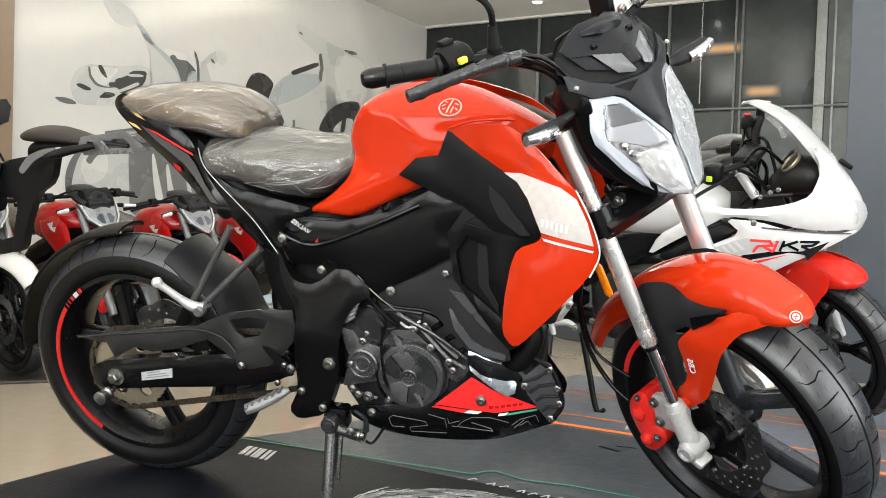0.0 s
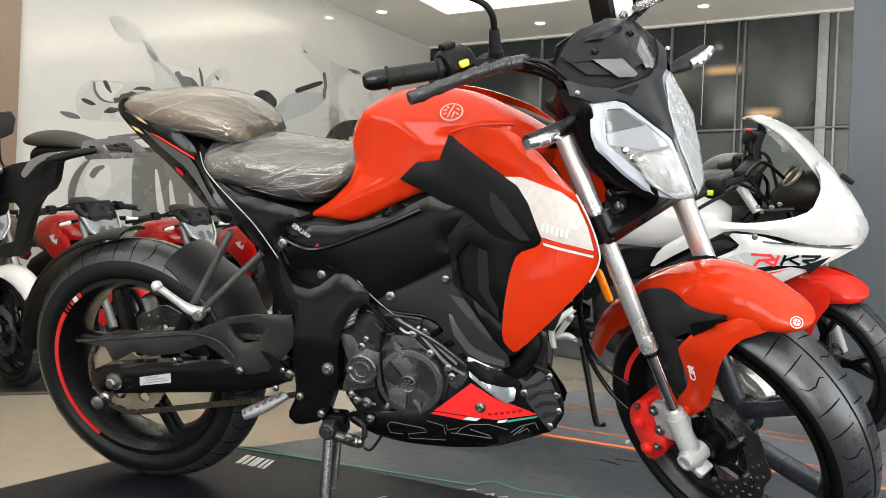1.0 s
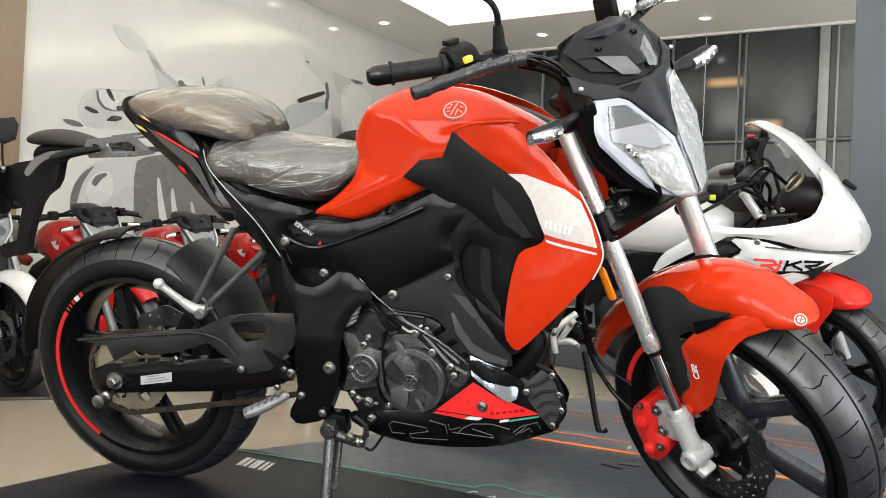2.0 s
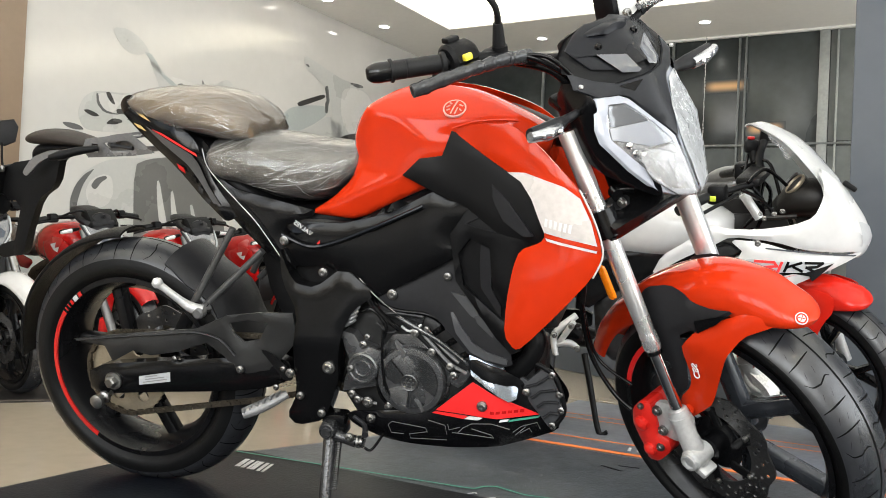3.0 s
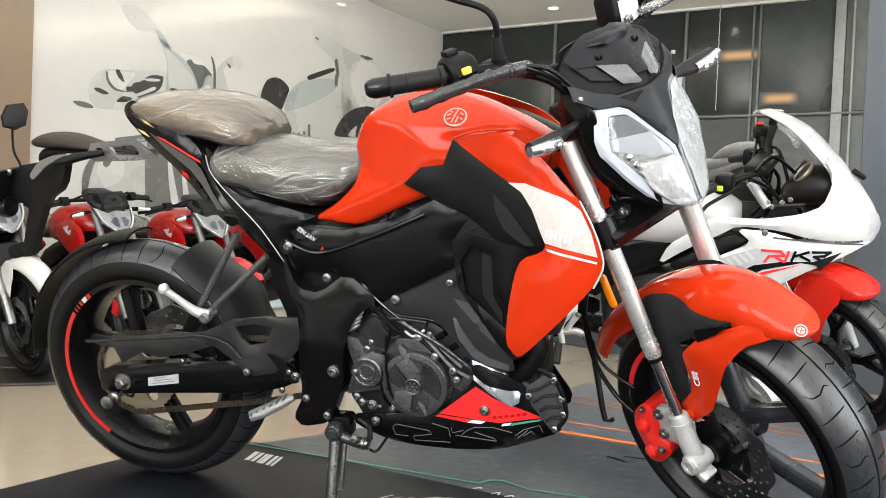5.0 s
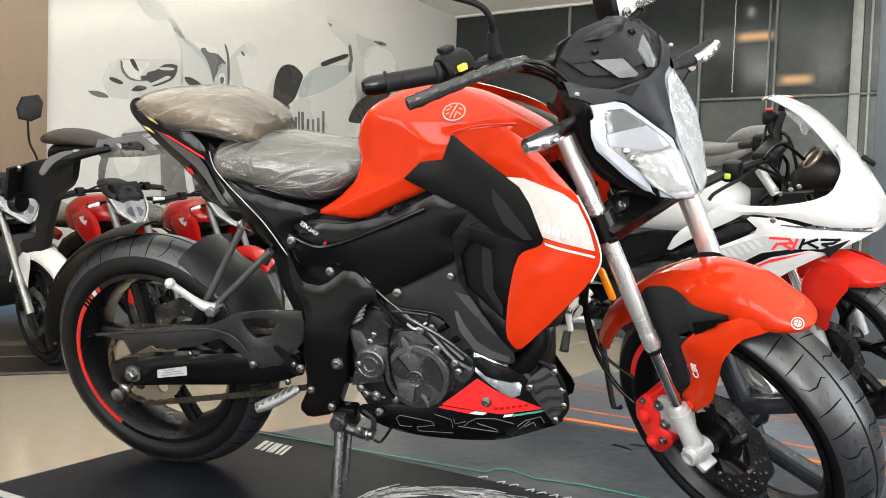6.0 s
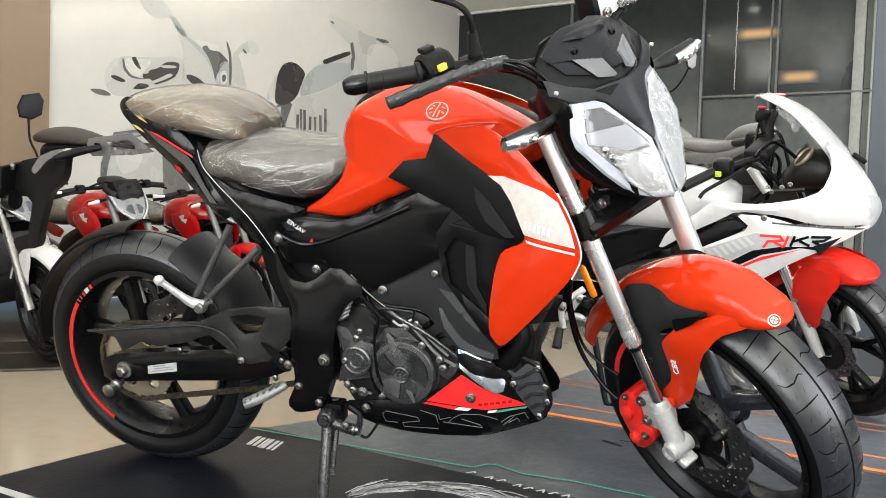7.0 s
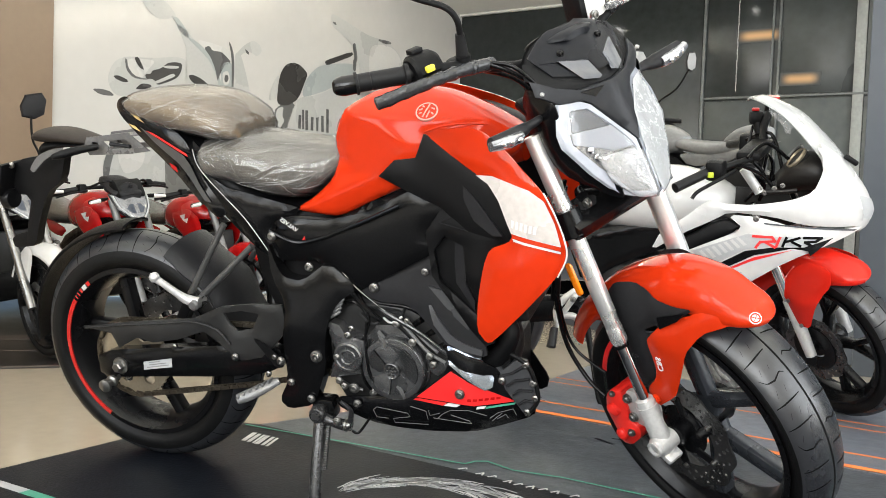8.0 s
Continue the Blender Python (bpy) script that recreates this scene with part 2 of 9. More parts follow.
FLOOR = mat("beige_porcelain_tile", (0.39, 0.333, 0.256), 0.10, 0, 0.2, 0.06, 5, rvar=0.05)
WALLWHITE = mat("white_gloss_panel", (0.585, 0.575, 0.55), 0.14, 0, 0.10, 0.03, 3, rvar=0.04)
WALLBROWN = mat("tan_wall_paint", (0.27, 0.195, 0.134), 0.42, 0, 0, 0.05, 6)
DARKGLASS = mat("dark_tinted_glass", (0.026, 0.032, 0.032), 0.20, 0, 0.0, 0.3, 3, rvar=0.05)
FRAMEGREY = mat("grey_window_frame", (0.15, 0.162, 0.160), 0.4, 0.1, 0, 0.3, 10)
# tinted glass in paler steps, the light on the glass mixed into the colour
GLASSLITLOW = mat("dimly_lit_tinted_glass", (0.044, 0.052, 0.052), 0.27, 0, 0.0, 0.35, 2.5, rvar=0.08)
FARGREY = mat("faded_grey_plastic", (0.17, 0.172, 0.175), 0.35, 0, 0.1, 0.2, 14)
GLASSLITHIGH = mat("brightly_lit_tinted_glass", (0.135, 0.150, 0.146), 0.36, 0, 0.0, 0.3, 2.2, rvar=0.10)
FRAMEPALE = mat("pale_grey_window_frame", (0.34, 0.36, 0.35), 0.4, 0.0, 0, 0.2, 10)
GLASSLITMID = mat("lit_tinted_glass", (0.078, 0.090, 0.090), 0.33, 0, 0.0, 0.35, 2.5, rvar=0.10)
COLUMN = mat("slate_blue_paint", (0.078, 0.090, 0.108), 0.5, 0, 0, 0.06, 6)
CEILING = mat("ceiling_paint", (0.93, 0.92, 0.89), 0.75, 0, 0, 0.03, 6)
PLAINWALL = mat("plain_wall_paint", (0.62, 0.60, 0.56), 0.7, 0, 0, 0.05, 6)
LAMPLIT = lamp_mat("downlight_glow", (1.0, 0.98, 0.93), 26.0)
COVELIT = lamp_mat("cove_glow", (1.0, 0.95, 0.78), 12.0)
AMBERREFLECTION = soft_glow("amber_reflection_glow", (0.95, 0.50, 0.17), 0.55)
MURAL = [mat("mural_print_%s" % k, c, 0.3, 0, 0.1, 0.05, 10) for k, c in (
    ("pale", (0.57, 0.565, 0.545)), ("light", (0.47, 0.475, 0.46)), ("mid", (0.37, 0.40, 0.395)), ("dark", (0.12, 0.12, 0.118)), ("black", (0.045, 0.042, 0.04)), ("shade", (0.16, 0.158, 0.15)))]


# ---- mesh tools ----
def part(name, bm, material, parent=None, label="", m=None, sharp=38):
    if m is not None:
        bm.transform(m)
        if m.to_3x3().determinant() < 0:
            bmesh.ops.reverse_faces(bm, faces=bm.faces)
    me = bpy.data.meshes.new(name)
    bm.to_mesh(me)
    bm.free()
    me.materials.append(material)
    me.shade_smooth()
    me.set_sharp_from_angle(angle=radians(sharp))
    ob = new(name, me)
    if parent is not None:
        ob.parent = parent
    if label:
        ob["label"] = label
    return ob


def thing(name, m, label, category, group="", kind=""):
    ob = new(name)
    ob.empty_display_size = 0.1
    ob.matrix_basis = m
    return tagged(ob, label, category, group, kind)


def chaikin(pts, times, ratio=0.2):
    for _ in range(times):
        out = []
        for i, p in enumerate(pts):
            q = pts[(i + 1) % len(pts)]
            out.append((p[0] + (q[0] - p[0]) * ratio, p[1] + (q[1] - p[1]) * ratio))
            out.append((p[0] + (q[0] - p[0]) * (1 - ratio), p[1] + (q[1] - p[1]) * (1 - ratio)))
        pts = out
    return pts


def resample(pts, step):
    out = []
    for i, p in enumerate(pts):
        q = pts[(i + 1) % len(pts)]
        k = max(1, int(math.hypot(q[0] - p[0], q[1] - p[1]) / step))
        out += [(p[0] + (q[0] - p[0]) * j / k, p[1] + (q[1] - p[1]) * j / k) for j in range(k)]
    return out


def sheet(outline, place, thick=0.006, rnd=0.008, bulge=0.0, smooth=2, holes=(), step=0.02):
    """A moulded panel: a flat outline (u, v), filled, its edges rounded and its middle raised; place(u, v, h) lifts it into space."""
    from mathutils import geometry
    loops = [resample(chaikin(list(outline), smooth), step)] + [resample(chaikin(list(h), smooth), step) for h in holes]
    pts, edges = [], []
    for lp in loops:
        s = len(pts)
        pts += lp
        edges += [(s + i, s + (i + 1) % len(lp)) for i in range(len(lp))]
    border = np.array(pts)
    a, b = border[[e[0] for e in edges]], border[[e[1] for e in edges]]

    def away(p):
        d = b - a
        k = np.clip(((p - a) * d).sum(1) / np.maximum((d * d).sum(1), 1e-12), 0, 1)
        return np.sqrt((((a + d * k[:, None]) - p) ** 2).sum(1)).min()
    lo, hi = border.min(0), border.max(0)
    nx, nz = int((hi[0] - lo[0]) / step) + 2, int((hi[1] - lo[1]) / step) + 2
    inner = []
    for i in range(nx):
        for j in range(nz):
            p = np.array((lo[0] + (i + 0.5 * (j % 2)) * step, lo[1] + j * step * 0.87))
            up = (a[:, 1] > p[1]) != (b[:, 1] > p[1])
            with np.errstate(divide='ignore', invalid='ignore'):
                xs = a[:, 0] + (p[1] - a[:, 1]) / (b[:, 1] - a[:, 1]) * (b[:, 0] - a[:, 0])
            if (up & (xs > p[0])).sum() % 2 and away(p) > step * 0.45:
                inner.append((float(p[0]), float(p[1])))
    res = geometry.delaunay_2d_cdt([Vector(p) for p in pts + inner], edges, [], 0 if holes else 1, 1e-5)
    vs, fs = res[0], res[2]
    if holes:
        kept = []
        for f in fs:
            c = np.mean([(vs[i].x, vs[i].y) for i in f], axis=0)
            up = (a[:, 1] > c[1]) != (b[:, 1] > c[1])
            rise = np.where(up, b[:, 1] - a[:, 1], 1.0)
            xs = a[:, 0] + (c[1] - a[:, 1]) / rise * (b[:, 0] - a[:, 0])
            if (up & (xs > c[0])).sum() % 2:
                kept.append(f)
        fs = kept
    bm = bmesh.new()
    top, low = [], []
    for v in vs:
        d = away(np.array((v.x, v.y)))
        h = bulge * (1 - math.exp(-d / 0.045))
        if rnd:
            h += rnd * 0.7 * (math.sqrt(1 - (1 - min(d / rnd, 1)) ** 2) - 1)
        top.append(bm.verts.new(place(v.x, v.y, h)))
        low.append(bm.verts.new(place(v.x, v.y, -thick)))
    count = {}
    for f in fs:
        for i in range(len(f)):
            e = tuple(sorted((f[i], f[(i + 1) % len(f)])))
            count[e] = count.get(e, 0) + 1
    for f in fs:
        bm.faces.new([top[i] for i in f])
        bm.faces.new([low[i] for i in reversed(f)])
        for i in range(len(f)):
            p, q = f[i], f[(i + 1) % len(f)]
            if count[tuple(sorted((p, q)))] == 1:
                bm.faces.new((top[q], top[p], low[p], low[q]))
    bmesh.ops.recalc_face_normals(bm, faces=bm.faces)
    return bm


def side_sheet(outline, width, side=-1, **more):
    """A sheet on one flank: outline in (x, z), standing width (a number or a function of x, z) out from the middle."""
    w = width if callable(width) else (lambda x, z: width)
    return sheet(outline, lambda u, v, h: Vector((u, side * (w(u, v) + h), v)), **more)


def lathe(profile, centre, axis='Y', segs=48, closed=False):
    """Turns a profile of (radius, along) about an axis through centre."""
    bm = bmesh.new()
    c = Vector(centre)
    rings = []
    for r, s in profile:
        ring = []
        for i in range(segs):
            t = 2 * math.pi * i / segs
            p = {'Y': Vector((r * math.cos(t), s, r * math.sin(t))), 'Z': Vector((r * math.cos(t), r * math.sin(t), s)),
                 'X': Vector((s, r * math.cos(t), r * math.sin(t)))}[axis]
            ring.append(bm.verts.new(c + p))
        rings.append(ring)
    pairs = list(zip(rings, rings[1:])) + ([(rings[-1], rings[0])] if closed else [])
    for r0, r1 in pairs:
        for i in range(segs):
            j = (i + 1) % segs
            bm.faces.new((r0[i], r0[j], r1[j], r1[i]))
    if not closed:
        for ring in (rings[0], rings[-1]):
            bm.faces.new(ring)
    bmesh.ops.remove_doubles(bm, verts=bm.verts, dist=1e-6)
    bmesh.ops.recalc_face_normals(bm, faces=bm.faces)
    return bm


def spline(pts, k=6):
    pts = [Vector(p) for p in pts]
    out = []
    for i in range(len(pts) - 1):
        p0, p1, p2, p3 = pts[max(i - 1, 0)], pts[i], pts[i + 1], pts[min(i + 2, len(pts) - 1)]
        for j in range(k):
            t = j / k
            out.append(0.5 * ((2 * p1) + (p2 - p0) * t + (2 * p0 - 5 * p1 + 4 * p2 - p3) * t * t + (3 * p1 - p0 - 3 * p2 + p3) * t ** 3))
    return out + [pts[-1]]


def tube(pts, r, segs=12, k=6, flat=1.0, bm=None):
    """A round bar along points; r is a number or one radius per given point."""
    raw = [Vector(p) for p in pts]
    rs = list(r) if hasattr(r, "__len__") else [r] * len(raw)
    path = spline(raw, k) if k > 1 and len(raw) > 2 else raw
    n = len(path)
    bm = bm or bmesh.new()
    rings = []
    tang = [(path[min(i + 1, n - 1)] - path[max(i - 1, 0)]).normalized() for i in range(n)]
    nrm = tang[0].orthogonal().normalized()
    for i, p in enumerate(path):
        nrm = (nrm - tang[i] * nrm.dot(tang[i])).normalized()
        bi = tang[i].cross(nrm)
        f = i / max(n - 1, 1) * (len(rs) - 1)
        a = min(int(f), len(rs) - 2) if len(rs) > 1 else 0
        rad = rs[a] + (rs[min(a + 1, len(rs) - 1)] - rs[a]) * (f - a)
        rings.append([bm.verts.new(p + (nrm * math.cos(2 * math.pi * s / segs) + bi * flat * math.sin(2 * math.pi * s / segs)) * rad) for s in range(segs)])
    for r0, r1 in zip(rings, rings[1:]):
        for i in range(segs):
            j = (i + 1) % segs
            bm.faces.new((r0[i], r0[j], r1[j], r1[i]))
    bm.faces.new(rings[0][::-1])
    bm.faces.new(rings[-1])
    bmesh.ops.recalc_face_normals(bm, faces=bm.faces)
    return bm


def block(c, s, bevel=0.004, m=None, bm=None):
    """A bevelled box, centre c and sizes s."""
    b = bmesh.new()
    bmesh.ops.create_cube(b, size=1.0)
    for v in b.verts:
        v.co = Vector((v.co.x * s[0], v.co.y * s[1], v.co.z * s[2]))
    if bevel:
        bmesh.ops.bevel(b, geom=b.edges[:], offset=bevel, segments=2, affect='EDGES', profile=0.5)
    b.transform(Matrix.Translation(c) @ (m if m is not None else Matrix()))
    if bm is None:
        return b
    join(bm, b)
    return bm


def join(bm, other):
    idx = [bm.verts.new(v.co) for v in other.verts]
    other.verts.index_update()
    for f in other.faces:
        bm.faces.new([idx[v.index] for v in f.verts])
    other.free()
    return bm


def loft(sections, caps=True):
    """Skins closed loops of points, all of one length."""
    bm = bmesh.new()
    rings = [[bm.verts.new(p) for p in s] for s in sections]
    n = len(rings[0])
    for r0, r1 in zip(rings, rings[1:]):
        for i in range(n):
            j = (i + 1) % n
            bm.faces.new((r0[i], r0[j], r1[j], r1[i]))
    if caps:
        bm.faces.new(rings[0][::-1])
        bm.faces.new(rings[-1])
    bmesh.ops.remove_doubles(bm, verts=bm.verts, dist=1e-6)
    bmesh.ops.recalc_face_normals(bm, faces=bm.faces)
    return bm


def oval(x, w, zlo, zhi, n=2.4, count=36, zmid=None, y=0.0):
    """A rounded cross-section across a vehicle at x; zmid is where it is widest."""
    zm = (zlo + zhi) / 2 if zmid is None else zmid
    out = []
    for i in range(count):
        t = 2 * math.pi * i / count
        c, s = math.cos(t), math.sin(t)
        yy = w * math.copysign(abs(c) ** (2 / n), c)
        zz = math.copysign(abs(s) ** (2 / n), s)
        out.append(Vector((x, y + yy, zm + zz * ((zhi - zm) if s > 0 else (zm - zlo)))))
    return out


def shape_rows(rows, count=18):
    """Rows of numbers, eased between into count rows, for lofts."""
    pts = [np.array(r, float) for r in rows]
    out = []
    n = len(pts) - 1
    for i in range(count + 1):
        f = i / count * n
        k = min(int(f), n - 1)
        t = f - k
        p0, p1, p2, p3 = pts[max(k - 1, 0)], pts[k], pts[k + 1], pts[min(k + 2, n)]
        out.append(0.5 * (2 * p1 + (p2 - p0) * t + (2 * p0 - 5 * p1 + 4 * p2 - p3) * t * t + (3 * p1 - p0 - 3 * p2 + p3) * t ** 3))
    return out


def bolt(parent, c, r=0.009, side=-1, material=None, m=None, name="bolt", axis='Y'):
    """A flanged socket bolt facing outwards."""
    s, r = side, r * 0.74
    pr = [(r * 1.35, 0.003 * -s), (r * 1.35, 0.002 * s), (r, 0.003 * s), (r, r * 0.75 * s), (r * 0.8, r * 0.95 * s), (r * 0.5, r * 0.95 * s), (r * 0.42, r * 0.4 * s), (0.0004, r * 0.4 * s)]
    return part(name, lathe(pr, c, axis, 14), material or STEEL, parent, m=m)


def lettering(text, size, m, material, parent, name="lettering", mirrored=True):
    """Flat raised letters; the picture is a mirror image, so they run backwards."""
    cu = bpy.data.curves.new(name, 'FONT')
    cu.body, cu.size, cu.extrude, cu.align_x = text, size, 0.0006, 'CENTER'
    tmp = bpy.data.objects.new(name, cu)
    me = bpy.data.meshes.new_from_object(tmp)
    bpy.data.objects.remove(tmp)
    bm = bmesh.new()
    bm.from_mesh(me)
    bpy.data.meshes.remove(me)
    if mirrored:
        bm.transform(Matrix.Diagonal((-1, 1, 1, 1)))
        bmesh.ops.reverse_faces(bm, faces=bm.faces)
    return part(name, bm, material, parent, m=m)


# ---- the room ----
def room_part(name, bm, material, label="", category="", parent=None):
    ob = part(name, bm, material, parent)
    if parent is None:
        ob.matrix_basis = ROOM
        tagged(ob, label, category, kind="structure")
    return ob


WX, NY, EXX, SY = -4.23, 8.24, 5.2, -5.2
LOW = -0.18      # the shop floor; the display platform stands one step above it
room_part("floor", block(((WX + EXX) / 2, (NY + SY) / 2, LOW - 0.1), (EXX - WX + 0.6, NY - SY + 0.6, 0.2), 0), FLOOR, "polished beige porcelain floor of the showroom", "floor")
room_part("wall_west", block((WX - 0.1, (NY + SY) / 2, 1.75), (0.2, NY - SY, 3.7), 0), WALLWHITE, "glossy white panelled showroom wall", "wall")
tan = room_part("wall_tan_panel", block((WX + 0.03, (2.34 + SY) / 2, CEIL / 2 + 0.05), (0.054, 2.34 - SY, CEIL + 0.08), 0.003), WALLBROWN, "tan painted end section of the wall", "wall")
north = room_part("wall_north", block(((WX + EXX) / 2, NY + 0.1, 1.75), (EXX - WX + 0.4, 0.2, 3.7), 0), DARKGLASS, "dark tinted glossy glass wall", "wall")
east = bmesh.new()
for c, s in (((EXX + 0.1, (NY + 7.15) / 2, 1.75), (0.2, NY - 7.15, 3.7)), ((EXX + 0.1, 3.125, 1.75), (0.2, 2.25, 3.7)), ((EXX + 0.1, 5.7, 0.15), (0.2, 2.9, 0.5)), ((EXX + 0.1, 5.7, 3.35), (0.2, 2.9, 0.5)), ((EXX + 0.1, (SY - 1.4) / 2, 1.75), (0.2, -1.4 - SY, 3.7)), ((EXX + 0.1, 0.3, 0.15), (0.2, 3.4, 0.5)), ((EXX + 0.1, 0.3, 3.35), (0.2, 3.4, 0.5))):
    block(c, s, 0, bm=east)
room_part("wall_east", east, PLAINWALL, "plain painted side wall with two window openings", "wall")
for y in (-1.37, 0.3, 1.97, 4.28, 5.7, 7.12):
    room_part("window_frame", block((EXX + 0.1, y, 1.75), (0.12, 0.06, 2.7), 0.004), FRAMEGREY, "grey metal side window mullion", "window frame")
south = bmesh.new()
for c, s in (((0.5, SY - 0.1, 0.15), (9.4, 0.2, 0.3)), ((0.5, SY - 0.1, 3.35), (9.4, 0.2, 0.5)), ((-3.6, SY - 0.1, 1.7), (1.2, 0.2, 2.8)), ((4.8, SY - 0.1, 1.7), (0.8, 0.2, 2.8))):
    block(c, s, 0, bm=south)
room_part("wall_south", south, PLAINWALL, "shop front wall with a wide window opening", "wall")
for x in (-3.0, -1.15, 0.7, 2.55, 4.4):
    room_part("window_frame", block((x, SY - 0.1, 1.7), (0.07, 0.12, 2.8), 0.004), FRAMEGREY, "grey metal shop window mullion", "window frame")
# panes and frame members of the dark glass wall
# pane colours step paler to the right, painting in light on the glass
for x0, x1, z0, z1, pm in ((-4.2, -2.62, 0.0, CEIL, DARKGLASS), (-2.58, -1.02, 0.0, CEIL, DARKGLASS), (-0.96, -0.27, 2.05, CEIL, DARKGLASS), (-0.96, -0.27, 0.0, 1.99, GLASSLITLOW),
                           (-0.17, 0.55, 2.05, CEIL, GLASSLITLOW), (-0.17, 0.55, 0.0, 1.99, GLASSLITMID), (0.67, 1.6, 2.05, CEIL, GLASSLITHIGH), (0.67, 1.6, 0.0, 1.99, GLASSLITHIGH)):
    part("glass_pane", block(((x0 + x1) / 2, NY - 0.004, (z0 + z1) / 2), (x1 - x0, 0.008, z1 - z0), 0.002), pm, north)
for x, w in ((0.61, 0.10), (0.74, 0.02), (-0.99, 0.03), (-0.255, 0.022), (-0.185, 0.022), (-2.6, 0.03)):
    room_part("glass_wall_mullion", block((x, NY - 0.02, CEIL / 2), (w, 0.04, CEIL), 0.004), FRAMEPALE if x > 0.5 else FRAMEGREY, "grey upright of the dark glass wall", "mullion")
room_part("glass_wall_rail", block((-0.03, NY - 0.032, 2.02), (1.88, 0.03, 0.022), 0.004), FRAMEGREY, "grey cross rail of the dark glass wall", "rail")
room_part("ceiling_valance", block(((WX + EXX) / 2, NY - 0.03, CEIL - 0.012), (EXX - WX, 0.06, 0.024), 0.002), CEILING, "narrow white valance under the ceiling edge", "trim")
chain = thing("pull_chain", ROOM @ pose(-0.61, NY - 0.08, CEIL), "thin pale chain hanging from the ceiling before the glass", "chain")
cb = bmesh.new()
for i in range(58):
    block((0.002 * math.sin(i), 0, -0.012 - 0.020 * i), (0.010 if i % 2 else 0.004, 0.004 if i % 2 else 0.010, 0.024), 0, bm=cb)
part("links", cb, CAST, chain)
part("hook", tube([(0, 0, 0.0), (0, 0, -0.02), (0.012, 0, -0.03)], 0.004, 6), CAST, chain)
room_part("partition_wall", block((1.345 + 2.0, 2.67 + 0.15, CEIL / 2), (4.0, 0.3, CEIL - 0.004), 0.006), COLUMN, "slate blue painted partition wall", "wall")

# ceiling with a raised tray
TX0, TX1, TY0, TY1 = -3.22, 3.6, -3.2, 6.9
ce = bmesh.new()
for c, s in ((((WX + TX0) / 2, (NY + SY) / 2, CEIL + 0.05), (TX0 - WX, NY - SY, 0.1)), (((EXX + TX1) / 2, (NY + SY) / 2, CEIL + 0.05), (EXX - TX1, NY - SY, 0.1)),
             (((TX0 + TX1) / 2, (NY + TY1) / 2, CEIL + 0.05), (TX1 - TX0, NY - TY1, 0.1)), (((TX0 + TX1) / 2, (SY + TY0) / 2, CEIL + 0.05), (TX1 - TX0, TY0 - SY, 0.1)),
             (((TX0 + TX1) / 2, (TY0 + TY1) / 2, CEIL + 0.33), (TX1 - TX0 + 1.0, TY1 - TY0 + 1.0, 0.06)),
             ((TX0 - 0.25, (TY0 + TY1) / 2, CEIL + 0.2), (0.05, TY1 - TY0 + 0.5, 0.24)), ((TX1 + 0.25, (TY0 + TY1) / 2, CEIL + 0.2), (0.05, TY1 - TY0 + 0.5, 0.24)),
             (((TX0 + TX1) / 2, TY1 + 0.25, CEIL + 0.2), (TX1 - TX0 + 0.5, 0.05, 0.24)), (((TX0 + TX1) / 2, TY0 - 0.25, CEIL + 0.2), (TX1 - TX0 + 0.5, 0.05, 0.24))):
    block(c, s, 0, bm=ce)
room_part("ceiling", ce, CEILING, "white ceiling with a raised lit tray", "ceiling")
cove = thing("cove_light", ROOM, "warm light strips hidden round the ceiling tray", "cove light")
for c, s in (((TX0 - 0.12, (TY0 + TY1) / 2, CEIL + 0.12), (0.10, TY1 - TY0, 0.02)), ((TX1 + 0.12, (TY0 + TY1) / 2, CEIL + 0.12), (0.10, TY1 - TY0, 0.02)),
             (((TX0 + TX1) / 2, TY1 + 0.12, CEIL + 0.12), (TX1 - TX0, 0.10, 0.02)), (((TX0 + TX1) / 2, TY0 - 0.12, CEIL + 0.12), (TX1 - TX0, 0.10, 0.02))):
    part("light_strip", block(c, s, 0.002), COVELIT, cove)


def downlight(x, y):
    d = thing("downlight", ROOM @ pose(x, y, CEIL), "small round white recessed ceiling downlight, lit", "downlight", "ceiling downlights")
    part("ring", lathe([(0.055, 0.0), (0.075, -0.001), (0.075, -0.006), (0.056, -0.008)], (0, 0, 0), 'Z', 28, True), CEILING, d)
    part("lens", lathe([(0.0005, -0.003), (0.054, -0.003), (0.054, 0.004), (0.0005, 0.004)], (0, 0, 0), 'Z', 28), LAMPLIT, d)


for x, y in ((-3.86, 6.52), (-3.86, 5.46), (-3.86, 4.4), (-3.86, 3.3), (-2.37, 7.6), (-0.5, 7.58), (1.4, 7.58)):
    downlight(x, y)
# amber glows added to paint in reflections on the glass; no lamps here
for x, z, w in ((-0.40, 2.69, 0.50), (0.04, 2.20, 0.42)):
    p = thing("amber_reflection", ROOM @ pose(x, NY - 0.012, z), "soft amber glow imitating a reflection in the dark glass", "light panel")
    part("panel", block((0, 0, 0), (w, 0.012, 0.15), 0), AMBERREFLECTION, p)


# ---- mural on the white wall ----
mural = thing("wall_mural", ROOM @ pose(WX + 0.002, 0, 0), "faded grey printed mural of two scooters on the white wall", "mural")


def print_patch(name, outline, tone, layer=1, smooth=2, label=""):
    bm = sheet(outline, lambda u, v, h: Vector((0.0015 * layer + h, u, v)), thick=0.001, rnd=0, smooth=smooth, step=0.12)
    part(name, bm, MURAL[tone], mural, label)


# ---- floor mats ----
def floor_mat(name, corners, z, material, label, m=None):
    bm = sheet(corners, lambda u, v, h: Vector((u, v, z + h)), thick=0.0035, rnd=0.002, smooth=0, step=0.25)
    return tagged(part(name, bm, material, m=m), label, "floor mat")


